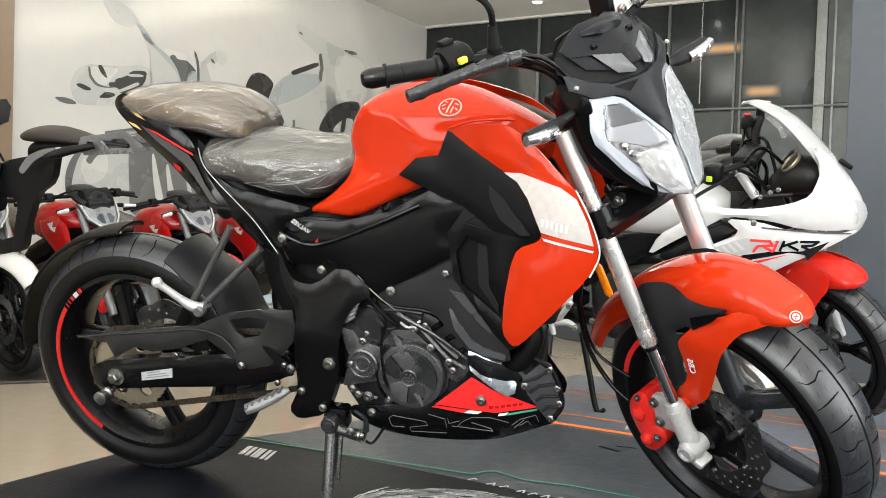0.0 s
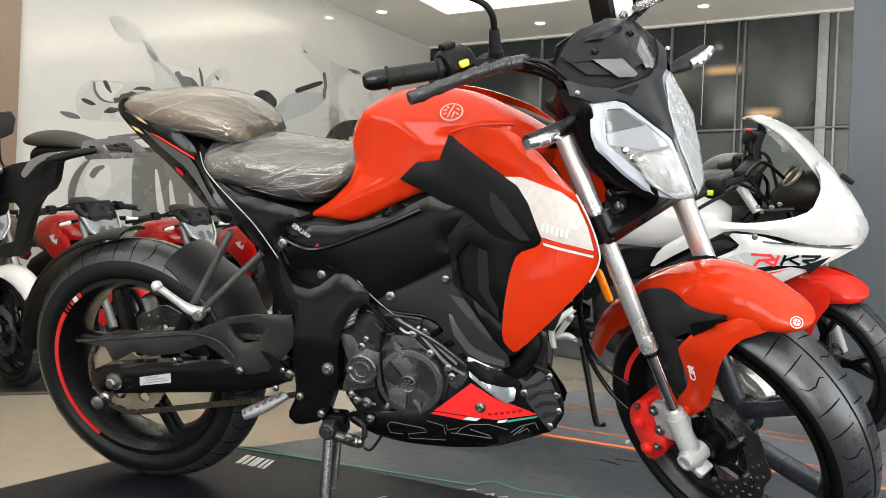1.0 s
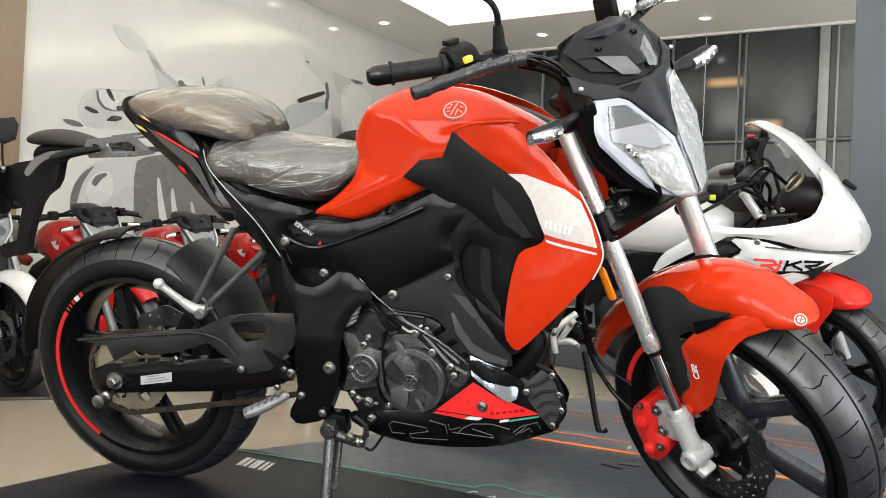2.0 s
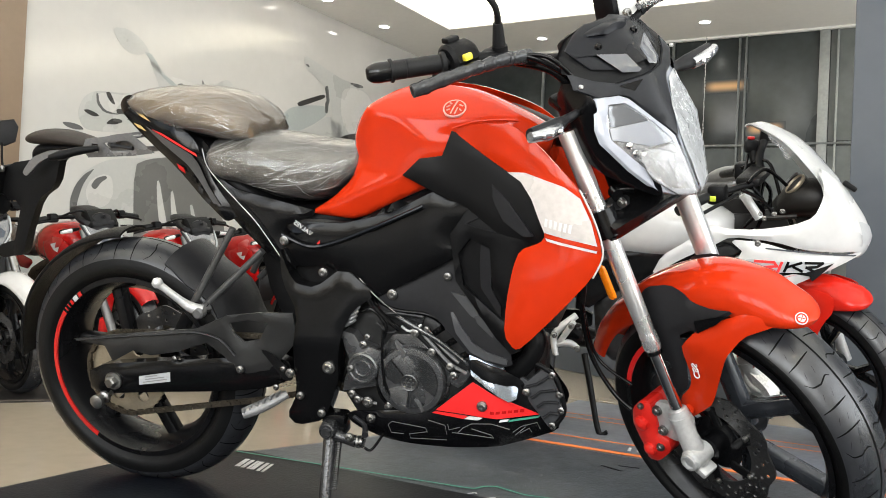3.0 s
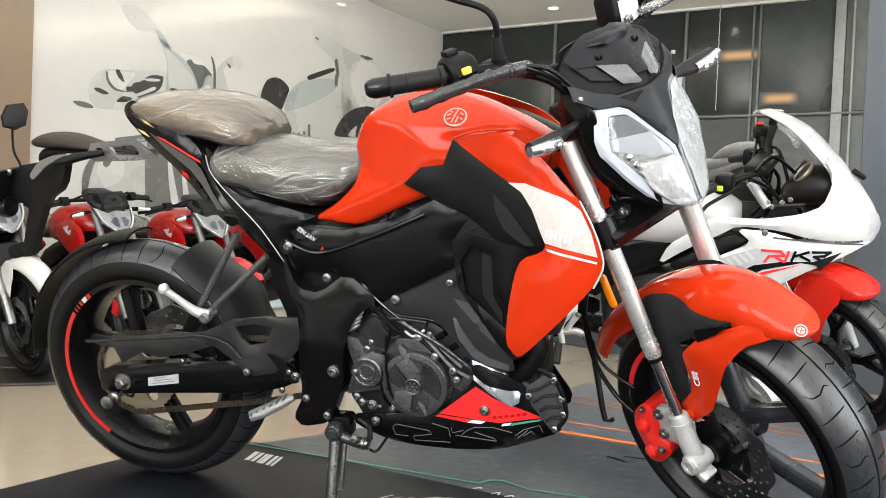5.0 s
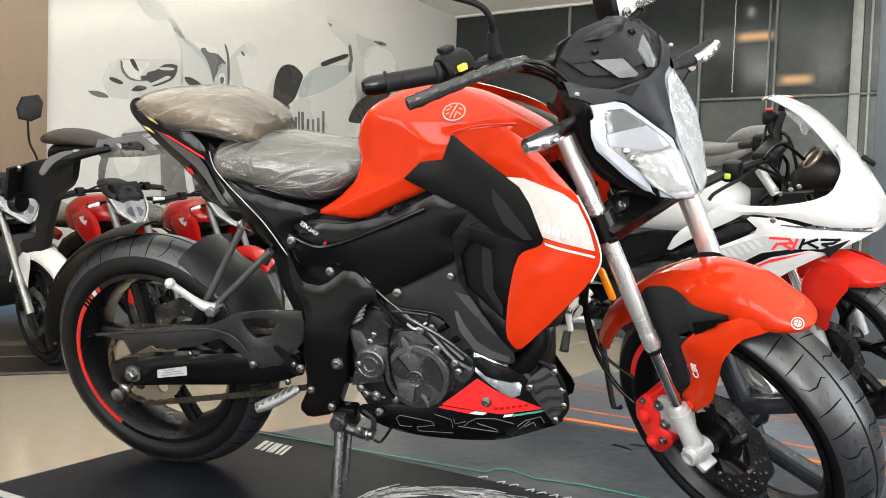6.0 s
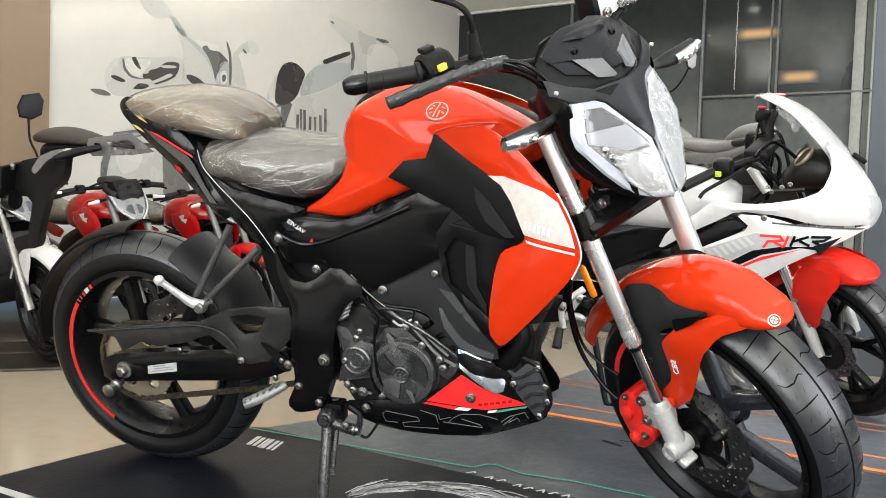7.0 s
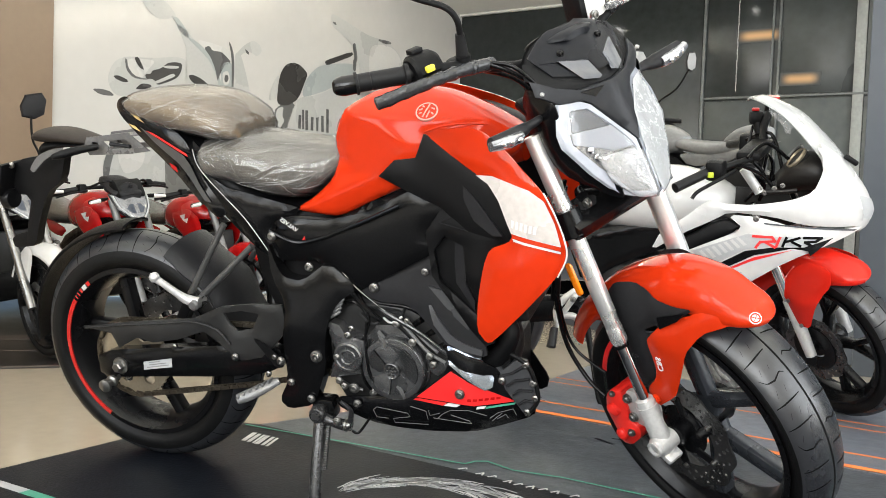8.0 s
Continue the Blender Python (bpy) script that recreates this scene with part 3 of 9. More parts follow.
def mat_line(parent, pts, w, material, m=None, name="printed_line", z=0.0012):
    """A printed band along points on the floor."""
    bm = bmesh.new()
    vs = []
    ps = [Vector((*p, 0)) for p in pts]
    for i, p in enumerate(ps):
        d = (ps[min(i + 1, len(ps) - 1)] - ps[max(i - 1, 0)]).normalized()
        s = Vector((-d.y, d.x, 0)) * w / 2
        vs.append([bm.verts.new(p + s + Vector((0, 0, z))), bm.verts.new(p - s + Vector((0, 0, z)))])
        vs[-1] += [bm.verts.new(v.co - Vector((0, 0, 0.0008))) for v in vs[-1]]
    for a, b in zip(vs, vs[1:]):
        bm.faces.new((a[0], a[1], b[1], b[0]))
        bm.faces.new((a[2], b[2], b[3], a[3]))
        bm.faces.new((a[0], b[0], b[2], a[2]))
        bm.faces.new((a[1], a[3], b[3], b[1]))
    bmesh.ops.recalc_face_normals(bm, faces=bm.faces)
    return part(name, bm, material, parent, m=m)


room_part("display_platform", sheet([(-0.185, -1.45), (3.25, -1.45), (3.25, 2.04), (0.36, 2.04), (0.36, 1.07), (0.135, 0.8), (-0.01, 0.38), (-0.185, 0.305)], lambda u, v, h: Vector((u, v, h - 0.004)), thick=0.176, rnd=0, smooth=0, step=0.4), MATGREY, "low display platform one step high", "platform")
# the mat under the bike: a black field, a green border line and a grey field, in the room's axes
near_mat = floor_mat("black_floor_mat", [(-0.19, -1.35), (3.2, -1.35), (3.2, 0.37), (-0.02, 0.37), (-0.19, 0.30)], 0.0, MATBLACK, "black vinyl display mat with white print under the orange motorcycle", ROOM)
grey_mat = floor_mat("grey_floor_mat", [(-0.02, 0.372), (3.2, 0.372), (3.2, 1.07), (0.30, 1.07), (0.12, 0.8)], -0.0005, MATGREY, "worn grey vinyl mat strip beside the black mat", ROOM)
far_mat = floor_mat("striped_floor_mat", [(0.35, 1.072), (3.3, 1.072), (3.3, 2.05), (0.35, 2.05)], -0.0003, MATNAVY, "dark blue vinyl mat with orange stripes under the white motorcycle", ROOM)


# ---- wheels ----
def tyre_point(c, R, w, rim_r, u, a, lift=0.0):
    """A point on a tyre's crown: u across it from -1 to 1, a round it."""
    crown = R - rim_r - 0.026
    b = radians(82) * u
    r = R - crown * (1 - math.cos(b)) + lift * math.cos(b)
    return Vector((c[0] + r * math.cos(a), c[1] + 0.5 * w * math.sin(b) + lift * math.sin(b), c[2] + r * math.sin(a)))


def tyre_mesh(c, R, w, fine=True, rim_r=0.219):
    """A motorcycle tyre standing in the x-z plane."""
    n = 160 if fine else 80
    prof = [(rim_r - 0.004, -0.30 * w), (rim_r + 0.004, -0.40 * w), (rim_r + 0.02, -0.47 * w), (rim_r + 0.022, -0.485 * w)]
    crown = R - rim_r - 0.026
    prof += [(R - crown * (1 - math.cos(radians(a))), 0.5 * w * math.sin(radians(a))) for a in range(-82, 83, 8 if fine else 16)]
    prof += [(R - crown * (1 - math.cos(radians(82))), 0.5 * w * math.sin(radians(82)))]
    prof += [(rim_r + 0.022, 0.485 * w), (rim_r + 0.02, 0.47 * w), (rim_r + 0.004, 0.40 * w), (rim_r - 0.004, 0.30 * w)]
    return lathe(prof, c, 'Y', n, True)


def tread_mesh(c, R, w, rim_r=0.219, pitches=38):
    """The tread's cuts: long bent grooves and short slashes on both halves of the crown."""
    bm = bmesh.new()

    def groove(us, vs, width, turn):
        prev = None
        k = 3 * len(us)
        for i in range(k):
            f = i / (k - 1) * (len(us) - 1)
            j = min(int(f), len(us) - 2)
            u = us[j] + (us[j + 1] - us[j]) * (f - j)
            v = vs[j] + (vs[j + 1] - vs[j]) * (f - j)
            wd = width * (0.4 + 0.6 * math.sin(math.pi * min(max(i / (k - 1), 0.1), 0.9)))
            a = turn + 2 * math.pi / pitches * v
            row = [bm.verts.new(tyre_point(c, R, w, rim_r, u, a + s * wd / R, 0.0005)) for s in (-0.5, 0.5)]
            if prev:
                bm.faces.new((prev[0], prev[1], row[1], row[0]))
            prev = row
    for p in range(pitches):
        t = 2 * math.pi * p / pitches
        for s, o in ((-1, 0.0), (1, 0.5)):
            if p % 3 == 2:
                groove((s * 0.74, s * 0.60, s * 0.40, s * 0.20, s * 0.12), (0.30 + o, 0.02 + o, -0.02 + o, 0.16 + o, 0.05 + o), 0.0034, t)
            else:
                groove((s * 0.80, s * 0.55, s * 0.30, s * 0.12), (0.0 + o, 0.03 + o, 0.10 + o, 0.15 + o), 0.0034, t)
            groove((s * 0.58, s * 0.55, s * 0.52), (0.38 + o, 0.52 + o, 0.64 + o), 0.0017, t)
            groove((s * 0.34, s * 0.31, s * 0.29), (0.42 + o, 0.56 + o, 0.70 + o), 0.0017, t)
    ring = [[bm.verts.new(tyre_point(c, R, w, rim_r, u, 2 * math.pi * k / 96, 0.0005)) for u in (-0.022, 0.022)] for k in range(96)]
    for k in range(96):
        a, b = ring[k], ring[(k + 1) % 96]
        bm.faces.new((a[0], a[1], b[1], b[0]))
    bmesh.ops.recalc_face_normals(bm, faces=bm.faces)
    return bm


def bar(p0, p1, across, w0, w1, d0, d1, bm):
    """A tapered flat bar from p0 to p1; across is its broad way."""
    p0, p1 = Vector(p0), Vector(p1)
    al = (p1 - p0).normalized()
    ac = (Vector(across) - al * al.dot(Vector(across))).normalized()
    up = al.cross(ac)
    rings = []
    for p, w, d in ((p0, w0, d0), (p0.lerp(p1, 0.5), (w0 + w1) / 2, (d0 + d1) / 2), (p1, w1, d1)):
        loop = []
        for i in range(12):
            t = 2 * math.pi * (i + 0.5) / 12
            a, b = math.cos(t), math.sin(t)
            loop.append(bm.verts.new(p + ac * w / 2 * math.copysign(abs(a) ** 0.5, a) + up * d / 2 * math.copysign(abs(b) ** 0.5, b)))
        rings.append(loop)
    for r0, r1 in zip(rings, rings[1:]):
        for i in range(12):
            bm.faces.new((r0[i], r0[(i + 1) % 12], r1[(i + 1) % 12], r1[i]))
    bm.faces.new(rings[0][::-1])
    bm.faces.new(rings[-1])
    return bm


def wheel(parent, c, R, w, m, rim_mat, fine=True, spokes=5, turn=0.0, stripe=None, name="wheel", spread=(0.17, -0.17), broad=1.0, rr=0.219, fork_r=0.10, spoke_mat=None):
    """A cast wheel: rim with Y spokes and hub, and its tyre. Returns the wheel."""
    cx, cy, cz = c
    rw = 0.42 * w
    prof = [(rr + 0.006, -rw), (rr + 0.008, -rw - 0.004), (rr - 0.004, -rw - 0.005), (rr - 0.014, -rw + 0.008), (rr - 0.026, -rw * 0.55), (rr - 0.030, 0.0),
            (rr - 0.026, rw * 0.55), (rr - 0.014, rw - 0.008), (rr - 0.004, rw + 0.005), (rr + 0.008, rw + 0.004), (rr + 0.006, rw), (rr - 0.006, 0.0)]
    bm = lathe(prof, c, 'Y', 96 if fine else 48, True)
    rim = part(name, bm, rim_mat, parent, m=m)
    part("hub", lathe([(0.012, -0.06), (0.034, -0.06), (0.042, -0.04), (0.036, -0.02), (0.036, 0.02), (0.042, 0.04), (0.034, 0.06), (0.012, 0.06)], c, 'Y', 32, True), rim_mat, rim, m=m)
    for i in range(spokes):
        a = turn + 2 * math.pi * i / spokes
        def at(r, da, y=0.0):
            return (cx + r * math.cos(a + da), cy + y, cz + r * math.sin(a + da))
        tan_way = (-math.sin(a), 0, math.cos(a))
        bm = bmesh.new()
        bar(at(0.03, 0), at(fork_r + 0.015, 0), tan_way, 0.046 * broad, 0.034 * broad, 0.042, 0.034, bm)
        bar(at(fork_r, 0.0), at(rr - 0.021, spread[0]), tan_way, 0.024 * broad, 0.026 * broad, 0.034, 0.036, bm)
        bar(at(fork_r, 0.0), at(rr - 0.021, spread[1]), tan_way, 0.024 * broad, 0.026 * broad, 0.034, 0.036, bm)
        bmesh.ops.recalc_face_normals(bm, faces=bm.faces)
        part("spoke", bm, spoke_mat or rim_mat, rim, m=m)
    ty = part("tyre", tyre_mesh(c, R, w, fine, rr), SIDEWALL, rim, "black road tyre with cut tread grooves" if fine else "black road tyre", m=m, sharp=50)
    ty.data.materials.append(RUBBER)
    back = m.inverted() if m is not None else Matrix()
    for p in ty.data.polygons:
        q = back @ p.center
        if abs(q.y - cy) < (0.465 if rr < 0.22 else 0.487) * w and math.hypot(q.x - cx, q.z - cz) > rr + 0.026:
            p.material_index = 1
    if fine:
        part("tread", tread_mesh(c, R, w, rr), GROOVE, rim, m=m)["kind"] = "stuff"
    if stripe:
        for a0, a1, mt in stripe:
            wd = 0.006
            sb = bmesh.new()
            n = max(3, int((a1 - a0) / 3))
            prev = None
            for i in range(n + 1):
                t = radians(a0 + (a1 - a0) * i / n)
                row = [sb.verts.new((cx + r * math.cos(t), cy + y, cz + r * math.sin(t))) for r, y in ((rr + wd, -rw - 0.0065), (rr + 0.001 - wd, -rw - 0.0075), (rr + 0.001 - wd, -rw - 0.003), (rr + wd, -rw - 0.003))]
                if prev:
                    for k in range(4):
                        sb.faces.new((prev[k], prev[(k + 1) % 4], row[(k + 1) % 4], row[k]))
                prev = row
            bmesh.ops.recalc_face_normals(sb, faces=sb.faces)
            part("rim_stripe", sb, mt, rim, m=m)
    return rim


def disc_mesh(c, y, R, r, holes=30, waves=10, thick=0.004, side=-1, slots=6):
    """A wave brake disc with drilled holes."""
    out = [(c[0] + (R + 0.004 * math.cos(waves * 2 * math.pi * i / 160)) * math.cos(2 * math.pi * i / 160), c[2] + (R + 0.004 * math.cos(waves * 2 * math.pi * i / 160)) * math.sin(2 * math.pi * i / 160)) for i in range(160)]
    hs = [[(c[0] + r * math.cos(2 * math.pi * i / 60), c[2] + r * math.sin(2 * math.pi * i / 60)) for i in range(60)]]
    for i in range(holes):
        a = 2 * math.pi * i / holes
        rad = r + (R - r) * (0.28 + 0.24 * (i % 3))
        hs.append([(c[0] + rad * math.cos(a) + 0.0042 * math.cos(t * math.pi / 4), c[2] + rad * math.sin(a) + 0.0042 * math.sin(t * math.pi / 4)) for t in range(8)])
    return sheet(out, lambda u, v, h: Vector((u, y + side * h, v)), thick=thick, rnd=0, smooth=0, holes=hs, step=0.03)


# ---- the orange motorcycle ----
LEAN_BIKE = pose(0, 0.026, 0.005, 14.5, 0, 0)
WB, RAKE, STEER = 1.38, radians(25), radians(40)
PIVOT = Vector((WB + 0.09, 0, 0))
FRONT = Matrix.Translation(PIVOT) @ Matrix.Rotation(-STEER, 4, Vector((-math.sin(RAKE), 0, math.cos(RAKE)))) @ Matrix.Translation(-PIVOT)
bike = thing("motorcycle", LEAN_BIKE, "orange-red naked street motorcycle with film-wrapped seats on its side stand", "motorcycle")
BOTH = (-1, 1)

# rear wheel with sprocket and chain
RC = (0.0, 0.0, 0.305)
rear = wheel(bike, RC, 0.309, 0.146, None, RIM, True, 3, radians(138), [(124, 127, RED), (128, 132, SILVERGREY), (133, 135, RED), (137, 138, RED), (140, 141, RED), (143, 236, RED)], "rear_wheel", (0.50, -0.50), 1.2, 0.219, 0.06)
part("sprocket", sheet([((0.098 + 0.004 * (i % 2)) * math.cos(2 * math.pi * i / 84), 0.305 + (0.098 + 0.004 * (i % 2)) * math.sin(2 * math.pi * i / 84)) for i in range(84)],
     lambda u, v, h: Vector((u, -0.088 - h, v)), thick=0.006, rnd=0, smooth=0, step=0.03,
     holes=[[(0.066 * math.cos(a * 1.0472) + 0.016 * math.cos(t * 0.5236), 0.305 + 0.066 * math.sin(a * 1.0472) + 0.016 * math.sin(t * 0.5236)) for t in range(12)] for a in range(6)]), SPROCKET, rear, "dull steel rear sprocket")
part("rear_brake_disc", disc_mesh(RC, 0.085, 0.11, 0.062, 24, 8, side=1), DISC, rear)
ch = bmesh.new()
run = [Vector((0.004, -0.092, 0.203)), Vector((0.36, -0.095, 0.272)), Vector((0.60, -0.095, 0.333))]
top_run = [Vector((0.60, -0.095, 0.43)), Vector((0.2, -0.095, 0.418)), Vector((0.0, -0.092, 0.407))]
arc = [Vector((0.102 * math.cos(a), -0.092, 0.305 + 0.102 * math.sin(a))) for a in [math.pi / 2 + math.pi * i / 14 for i in range(1, 14)]]
way = top_run + arc + run
dense, acc = [], 0.0
for p, q in zip(way, way[1:]):
    k = max(1, int((q - p).length / 0.0127))
    dense += [p.lerp(q, j / k) for j in range(k)]
for i, (p, q) in enumerate(zip(dense, dense[1:])):
    d = q - p
    ang = math.atan2(d.z, d.x)
    off = 0.0065 if i % 2 else 0.0045
    for s in BOTH:
        block(p.lerp(q, 0.5) + Vector((0, s * off, 0)), (0.0175, 0.0016, 0.0095 if i % 2 else 0.011), 0, Matrix.Rotation(-ang, 4, 'Y'), ch)
    tube([p + Vector((0, -0.0085, 0)), p + Vector((0, 0.0085, 0))], 0.004, 6, 1, bm=ch)
part("chain", ch, CHAIN, bike, "oiled steel drive chain")

# swing arm
arm = [(-0.070, 0.335), (0.15, 0.363), (0.33, 0.385), (0.44, 0.393), (0.46, 0.350), (0.40, 0.320), (0.29, 0.301), (0.10, 0.282), (-0.072, 0.262)]
for s in BOTH:
    part("swing_arm", side_sheet(arm, 0.142, s, thick=0.034, rnd=0.010, smooth=1), FRAMEBLACK, bike)
part("swing_arm_bridge", block((0.36, 0, 0.35), (0.07, 0.24, 0.05), 0.01), FRAMEBLACK, bike)
part("label_plate", side_sheet([(0.069, 0.321), (0.152, 0.338), (0.150, 0.315), (0.067, 0.300)], 0.1435, -1, thick=0.001, rnd=0, smooth=0), SILVERGREY, bike, "pale grey information label with grey print")
for i, (x0, x1) in enumerate(((0.085, 0.118), (0.085, 0.135), (0.078, 0.142))):
    z = 0.321 - 0.006 * i
    part("label_print", side_sheet([(x0, z + 0.2 * (x0 - 0.08)), (x1, z + 0.2 * (x1 - 0.08)), (x1, z - 0.0025 + 0.2 * (x1 - 0.08)), (x0, z - 0.0025 + 0.2 * (x0 - 0.08))], 0.1440, -1, thick=0.0004, rnd=0, smooth=0), INKGREY, bike)
part("axle_nut", lathe([(0.018, -0.142), (0.018, -0.147), (0.0135, -0.148), (0.0135, -0.160), (0.010, -0.163), (0.0005, -0.163)], RC, 'Y', 6), STEEL, bike, "bright steel axle nut")
part("axle_washer", lathe([(0.021, -0.142), (0.021, -0.1465), (0.0005, -0.1465)], RC, 'Y', 24), STEEL, bike)
part("stand_bobbin", lathe([(0.007, -0.142), (0.007, -0.160), (0.015, -0.164), (0.015, -0.172), (0.010, -0.175), (0.010, -0.186), (0.016, -0.190), (0.016, -0.197), (0.009, -0.200), (0.0005, -0.2)], (-0.012, 0, 0.272), 'Y', 20), STEEL, bike, "bright paddock stand bobbin")
# chain guard and hugger over the tyre
guard = [(-0.104, 0.396), (0.02, 0.415), (0.156, 0.433), (0.221, 0.442), (0.301, 0.478), (0.38, 0.490), (0.462, 0.495), (0.468, 0.435), (0.43, 0.39), (0.40, 0.362), (0.345, 0.350), (0.322, 0.352), (0.290, 0.385), (0.245, 0.412), (0.17, 0.385), (0.10, 0.372), (0.055, 0.380), (0.0, 0.350), (-0.02, 0.385)]
part("chain_guard", side_sheet(guard, lambda x, z: 0.135 + 0.02 * max(0, x - 0.2) + 0.10 * max(0, 0.425 - z), -1, thick=0.010, rnd=0.005, smooth=0, step=0.014, holes=[[(0.305, 0.462), (0.355, 0.472), (0.400, 0.468), (0.380, 0.430), (0.340, 0.420), (0.318, 0.436)]]), GUARDGREY, bike, "dark grey chain guard")
part("guard_ridge", tube([(x, -0.142 - 0.02 * max(0, x - 0.2), z) for x, z in ((-0.09, 0.397), (0.02, 0.412), (0.156, 0.429), (0.225, 0.437), (0.285, 0.425), (0.32, 0.39))], 0.003, 8), GUARDGREY, bike)
hug = []
for i in range(15):
    a = radians(4 + 60 * i / 14)
    r = 0.336 + 0.006 * math.sin(i)
    loop = []
    for k in range(11):
        b = radians(-80 + 16 * k)
        loop.append(Vector(((r - 0.045 * (1 - math.cos(b))) * math.cos(a), 0.098 * math.sin(b), 0.305 + (r - 0.045 * (1 - math.cos(b))) * math.sin(a))))
    loop += [Vector((p.x - 0.006 * math.cos(a), p.y * 0.95, p.z - 0.006 * math.sin(a))) for p in reversed(loop)]
    hug.append(loop)
part("hugger", loft(hug), GREYPLASTIC, bike, "dark grey hugger over the rear tyre")
# rear mudguard strip behind the tyre
mg = []
for i in range(19):
    a = radians(92 + 88 * i / 18)
    r = 0.336 + 0.012 * (i / 18) ** 2
    w = 0.055 + 0.012 * math.sin(math.pi * i / 18)
    loop = [Vector(((r - 0.018 * (1 - math.cos(radians(-75 + 15 * k)))) * math.cos(a), w * math.sin(radians(-75 + 15 * k)), 0.305 + (r - 0.018 * (1 - math.cos(radians(-75 + 15 * k)))) * math.sin(a))) for k in range(11)]
    loop += [Vector((p.x - 0.005 * math.cos(a), p.y * 0.96, p.z - 0.005 * math.sin(a))) for p in reversed(loop)]
    mg.append(loop)
part("rear_mudguard", loft(mg), MATTBLACK, bike, "slim black rear mudguard")
# subframe tubes and passenger peg
for p, q in (((0.225, -0.135, 0.505), (0.325, -0.118, 0.672)), ((0.243, -0.135, 0.490), (0.392, -0.118, 0.625))):
    part("subframe_tube", tube([p, Vector(p).lerp(Vector(q), 0.5), q], [0.0085, 0.0080, 0.0074]), TUBEGREY, bike)
    far_p, far_q = Vector((p[0], -p[1], p[2])), Vector((q[0] + 0.02, -q[1] + 0.03, q[2] + 0.03))
    part("subframe_tube", tube([far_p, far_p.lerp(far_q, 0.5), far_q], 0.008), TUBEGREY, bike)
part("peg_bracket", tube([(0.222, -0.135, 0.50), (0.245, -0.15, 0.487), (0.27, -0.15, 0.497)], [0.014, 0.018, 0.012], flat=0.7), MATTBLACK, bike)
part("passenger_peg", tube([(0.262, -0.165, 0.497), (0.240, -0.175, 0.507), (0.222, -0.185, 0.525), (0.200, -0.198, 0.550), (0.190, -0.204, 0.561)], [0.0125, 0.0115, 0.0085, 0.0078, 0.0085], 14), CAST, bike, "folded silver passenger footpeg")
part("peg_end", lathe([(0.0005, -0.012), (0.008, -0.0095), (0.0118, -0.003), (0.0118, 0.003), (0.008, 0.0095), (0.0005, 0.012)], (0.186, -0.206, 0.566), 'Z', 18), CAST, bike)
part("peg_knuckle", lathe([(0.010, -0.135), (0.013, -0.140), (0.013, -0.178), (0.009, -0.182), (0.0005, -0.182)], (0.258, 0, 0.494), 'Y', 18), BRACKETGREY, bike)

# main frame, plates and engine covers
beam = [(0.430, 0.640), (0.478, 0.690), (0.577, 0.690), (0.685, 0.716), (0.775, 0.762), (0.854, 0.739), (0.847, 0.725), (0.815, 0.674), (0.820, 0.630), (0.643, 0.532), (0.564, 0.585), (0.541, 0.595), (0.452, 0.592)]
pivot = [(0.430, 0.640), (0.452, 0.585), (0.470, 0.560), (0.516, 0.553), (0.578, 0.600), (0.652, 0.546), (0.600, 0.510), (0.576, 0.465), (0.566, 0.406), (0.566, 0.360), (0.546, 0.305), (0.528, 0.262), (0.462, 0.244), (0.440, 0.266), (0.468, 0.318), (0.463, 0.414), (0.475, 0.501), (0.44, 0.56)]
for s in BOTH:
    part("frame_beam", side_sheet(beam, lambda x, z: 0.112 + 0.02 * min(max((x - 0.45) / 0.3, 0), 1), s, thick=0.03, rnd=0.008, bulge=0.003, smooth=0), FRAMEBLACK, bike)
    part("pivot_plate", side_sheet(pivot, lambda x, z: 0.120 + 0.034 * (1 - min(max((z - 0.44) / 0.22, 0), 1)), s, thick=0.04, rnd=0.006, bulge=0.0, smooth=1), FRAMEBLACK, bike)
part("inner_frame", side_sheet([(0.42, 0.66), (0.66, 0.62), (0.66, 0.50), (0.56, 0.40), (0.47, 0.40), (0.46, 0.55)], 0.092, -1, thick=0.184, rnd=0.01, smooth=0), MATTBLACK, bike)
part("inner_mudguard", side_sheet([(0.34, 0.66), (0.47, 0.64), (0.48, 0.42), (0.40, 0.44), (0.365, 0.52)], 0.05, -1, thick=0.10, rnd=0.01, smooth=0), MATTBLACK, bike)
part("frame_ridge", tube([(x, -w, z) for x, z, w in ((0.44, 0.662, 0.118), (0.50, 0.640, 0.122), (0.56, 0.650, 0.126), (0.66, 0.690, 0.134), (0.76, 0.735, 0.138))], 0.005, 8), GLOSSBLACK, bike)
for s in BOTH:
    part("frame_cover", side_sheet([(0.440, 0.681), (0.499, 0.697), (0.600, 0.692), (0.64, 0.712), (0.763, 0.772), (0.825, 0.760), (0.80, 0.742), (0.693, 0.713), (0.566, 0.645), (0.514, 0.628), (0.464, 0.650)], 0.114, s, thick=0.02, rnd=0.014, bulge=0.004, smooth=1), GLOSSBLACK, bike, "gloss black frame cover")
shield = [(0.643, 0.538), (0.811, 0.631), (0.822, 0.589), (0.846, 0.539), (0.925, 0.471), (0.936, 0.415), (0.917, 0.408), (0.844, 0.431), (0.779, 0.498), (0.749, 0.509), (0.680, 0.513)]
for s in BOTH:
    part("heat_shield", side_sheet(shield, lambda x, z: 0.122 - 0.12 * (z - 0.52), s, thick=0.012, rnd=0.004, bulge=0.002, smooth=0), GREYPLASTIC, bike, "matt dark grey engine side cover")
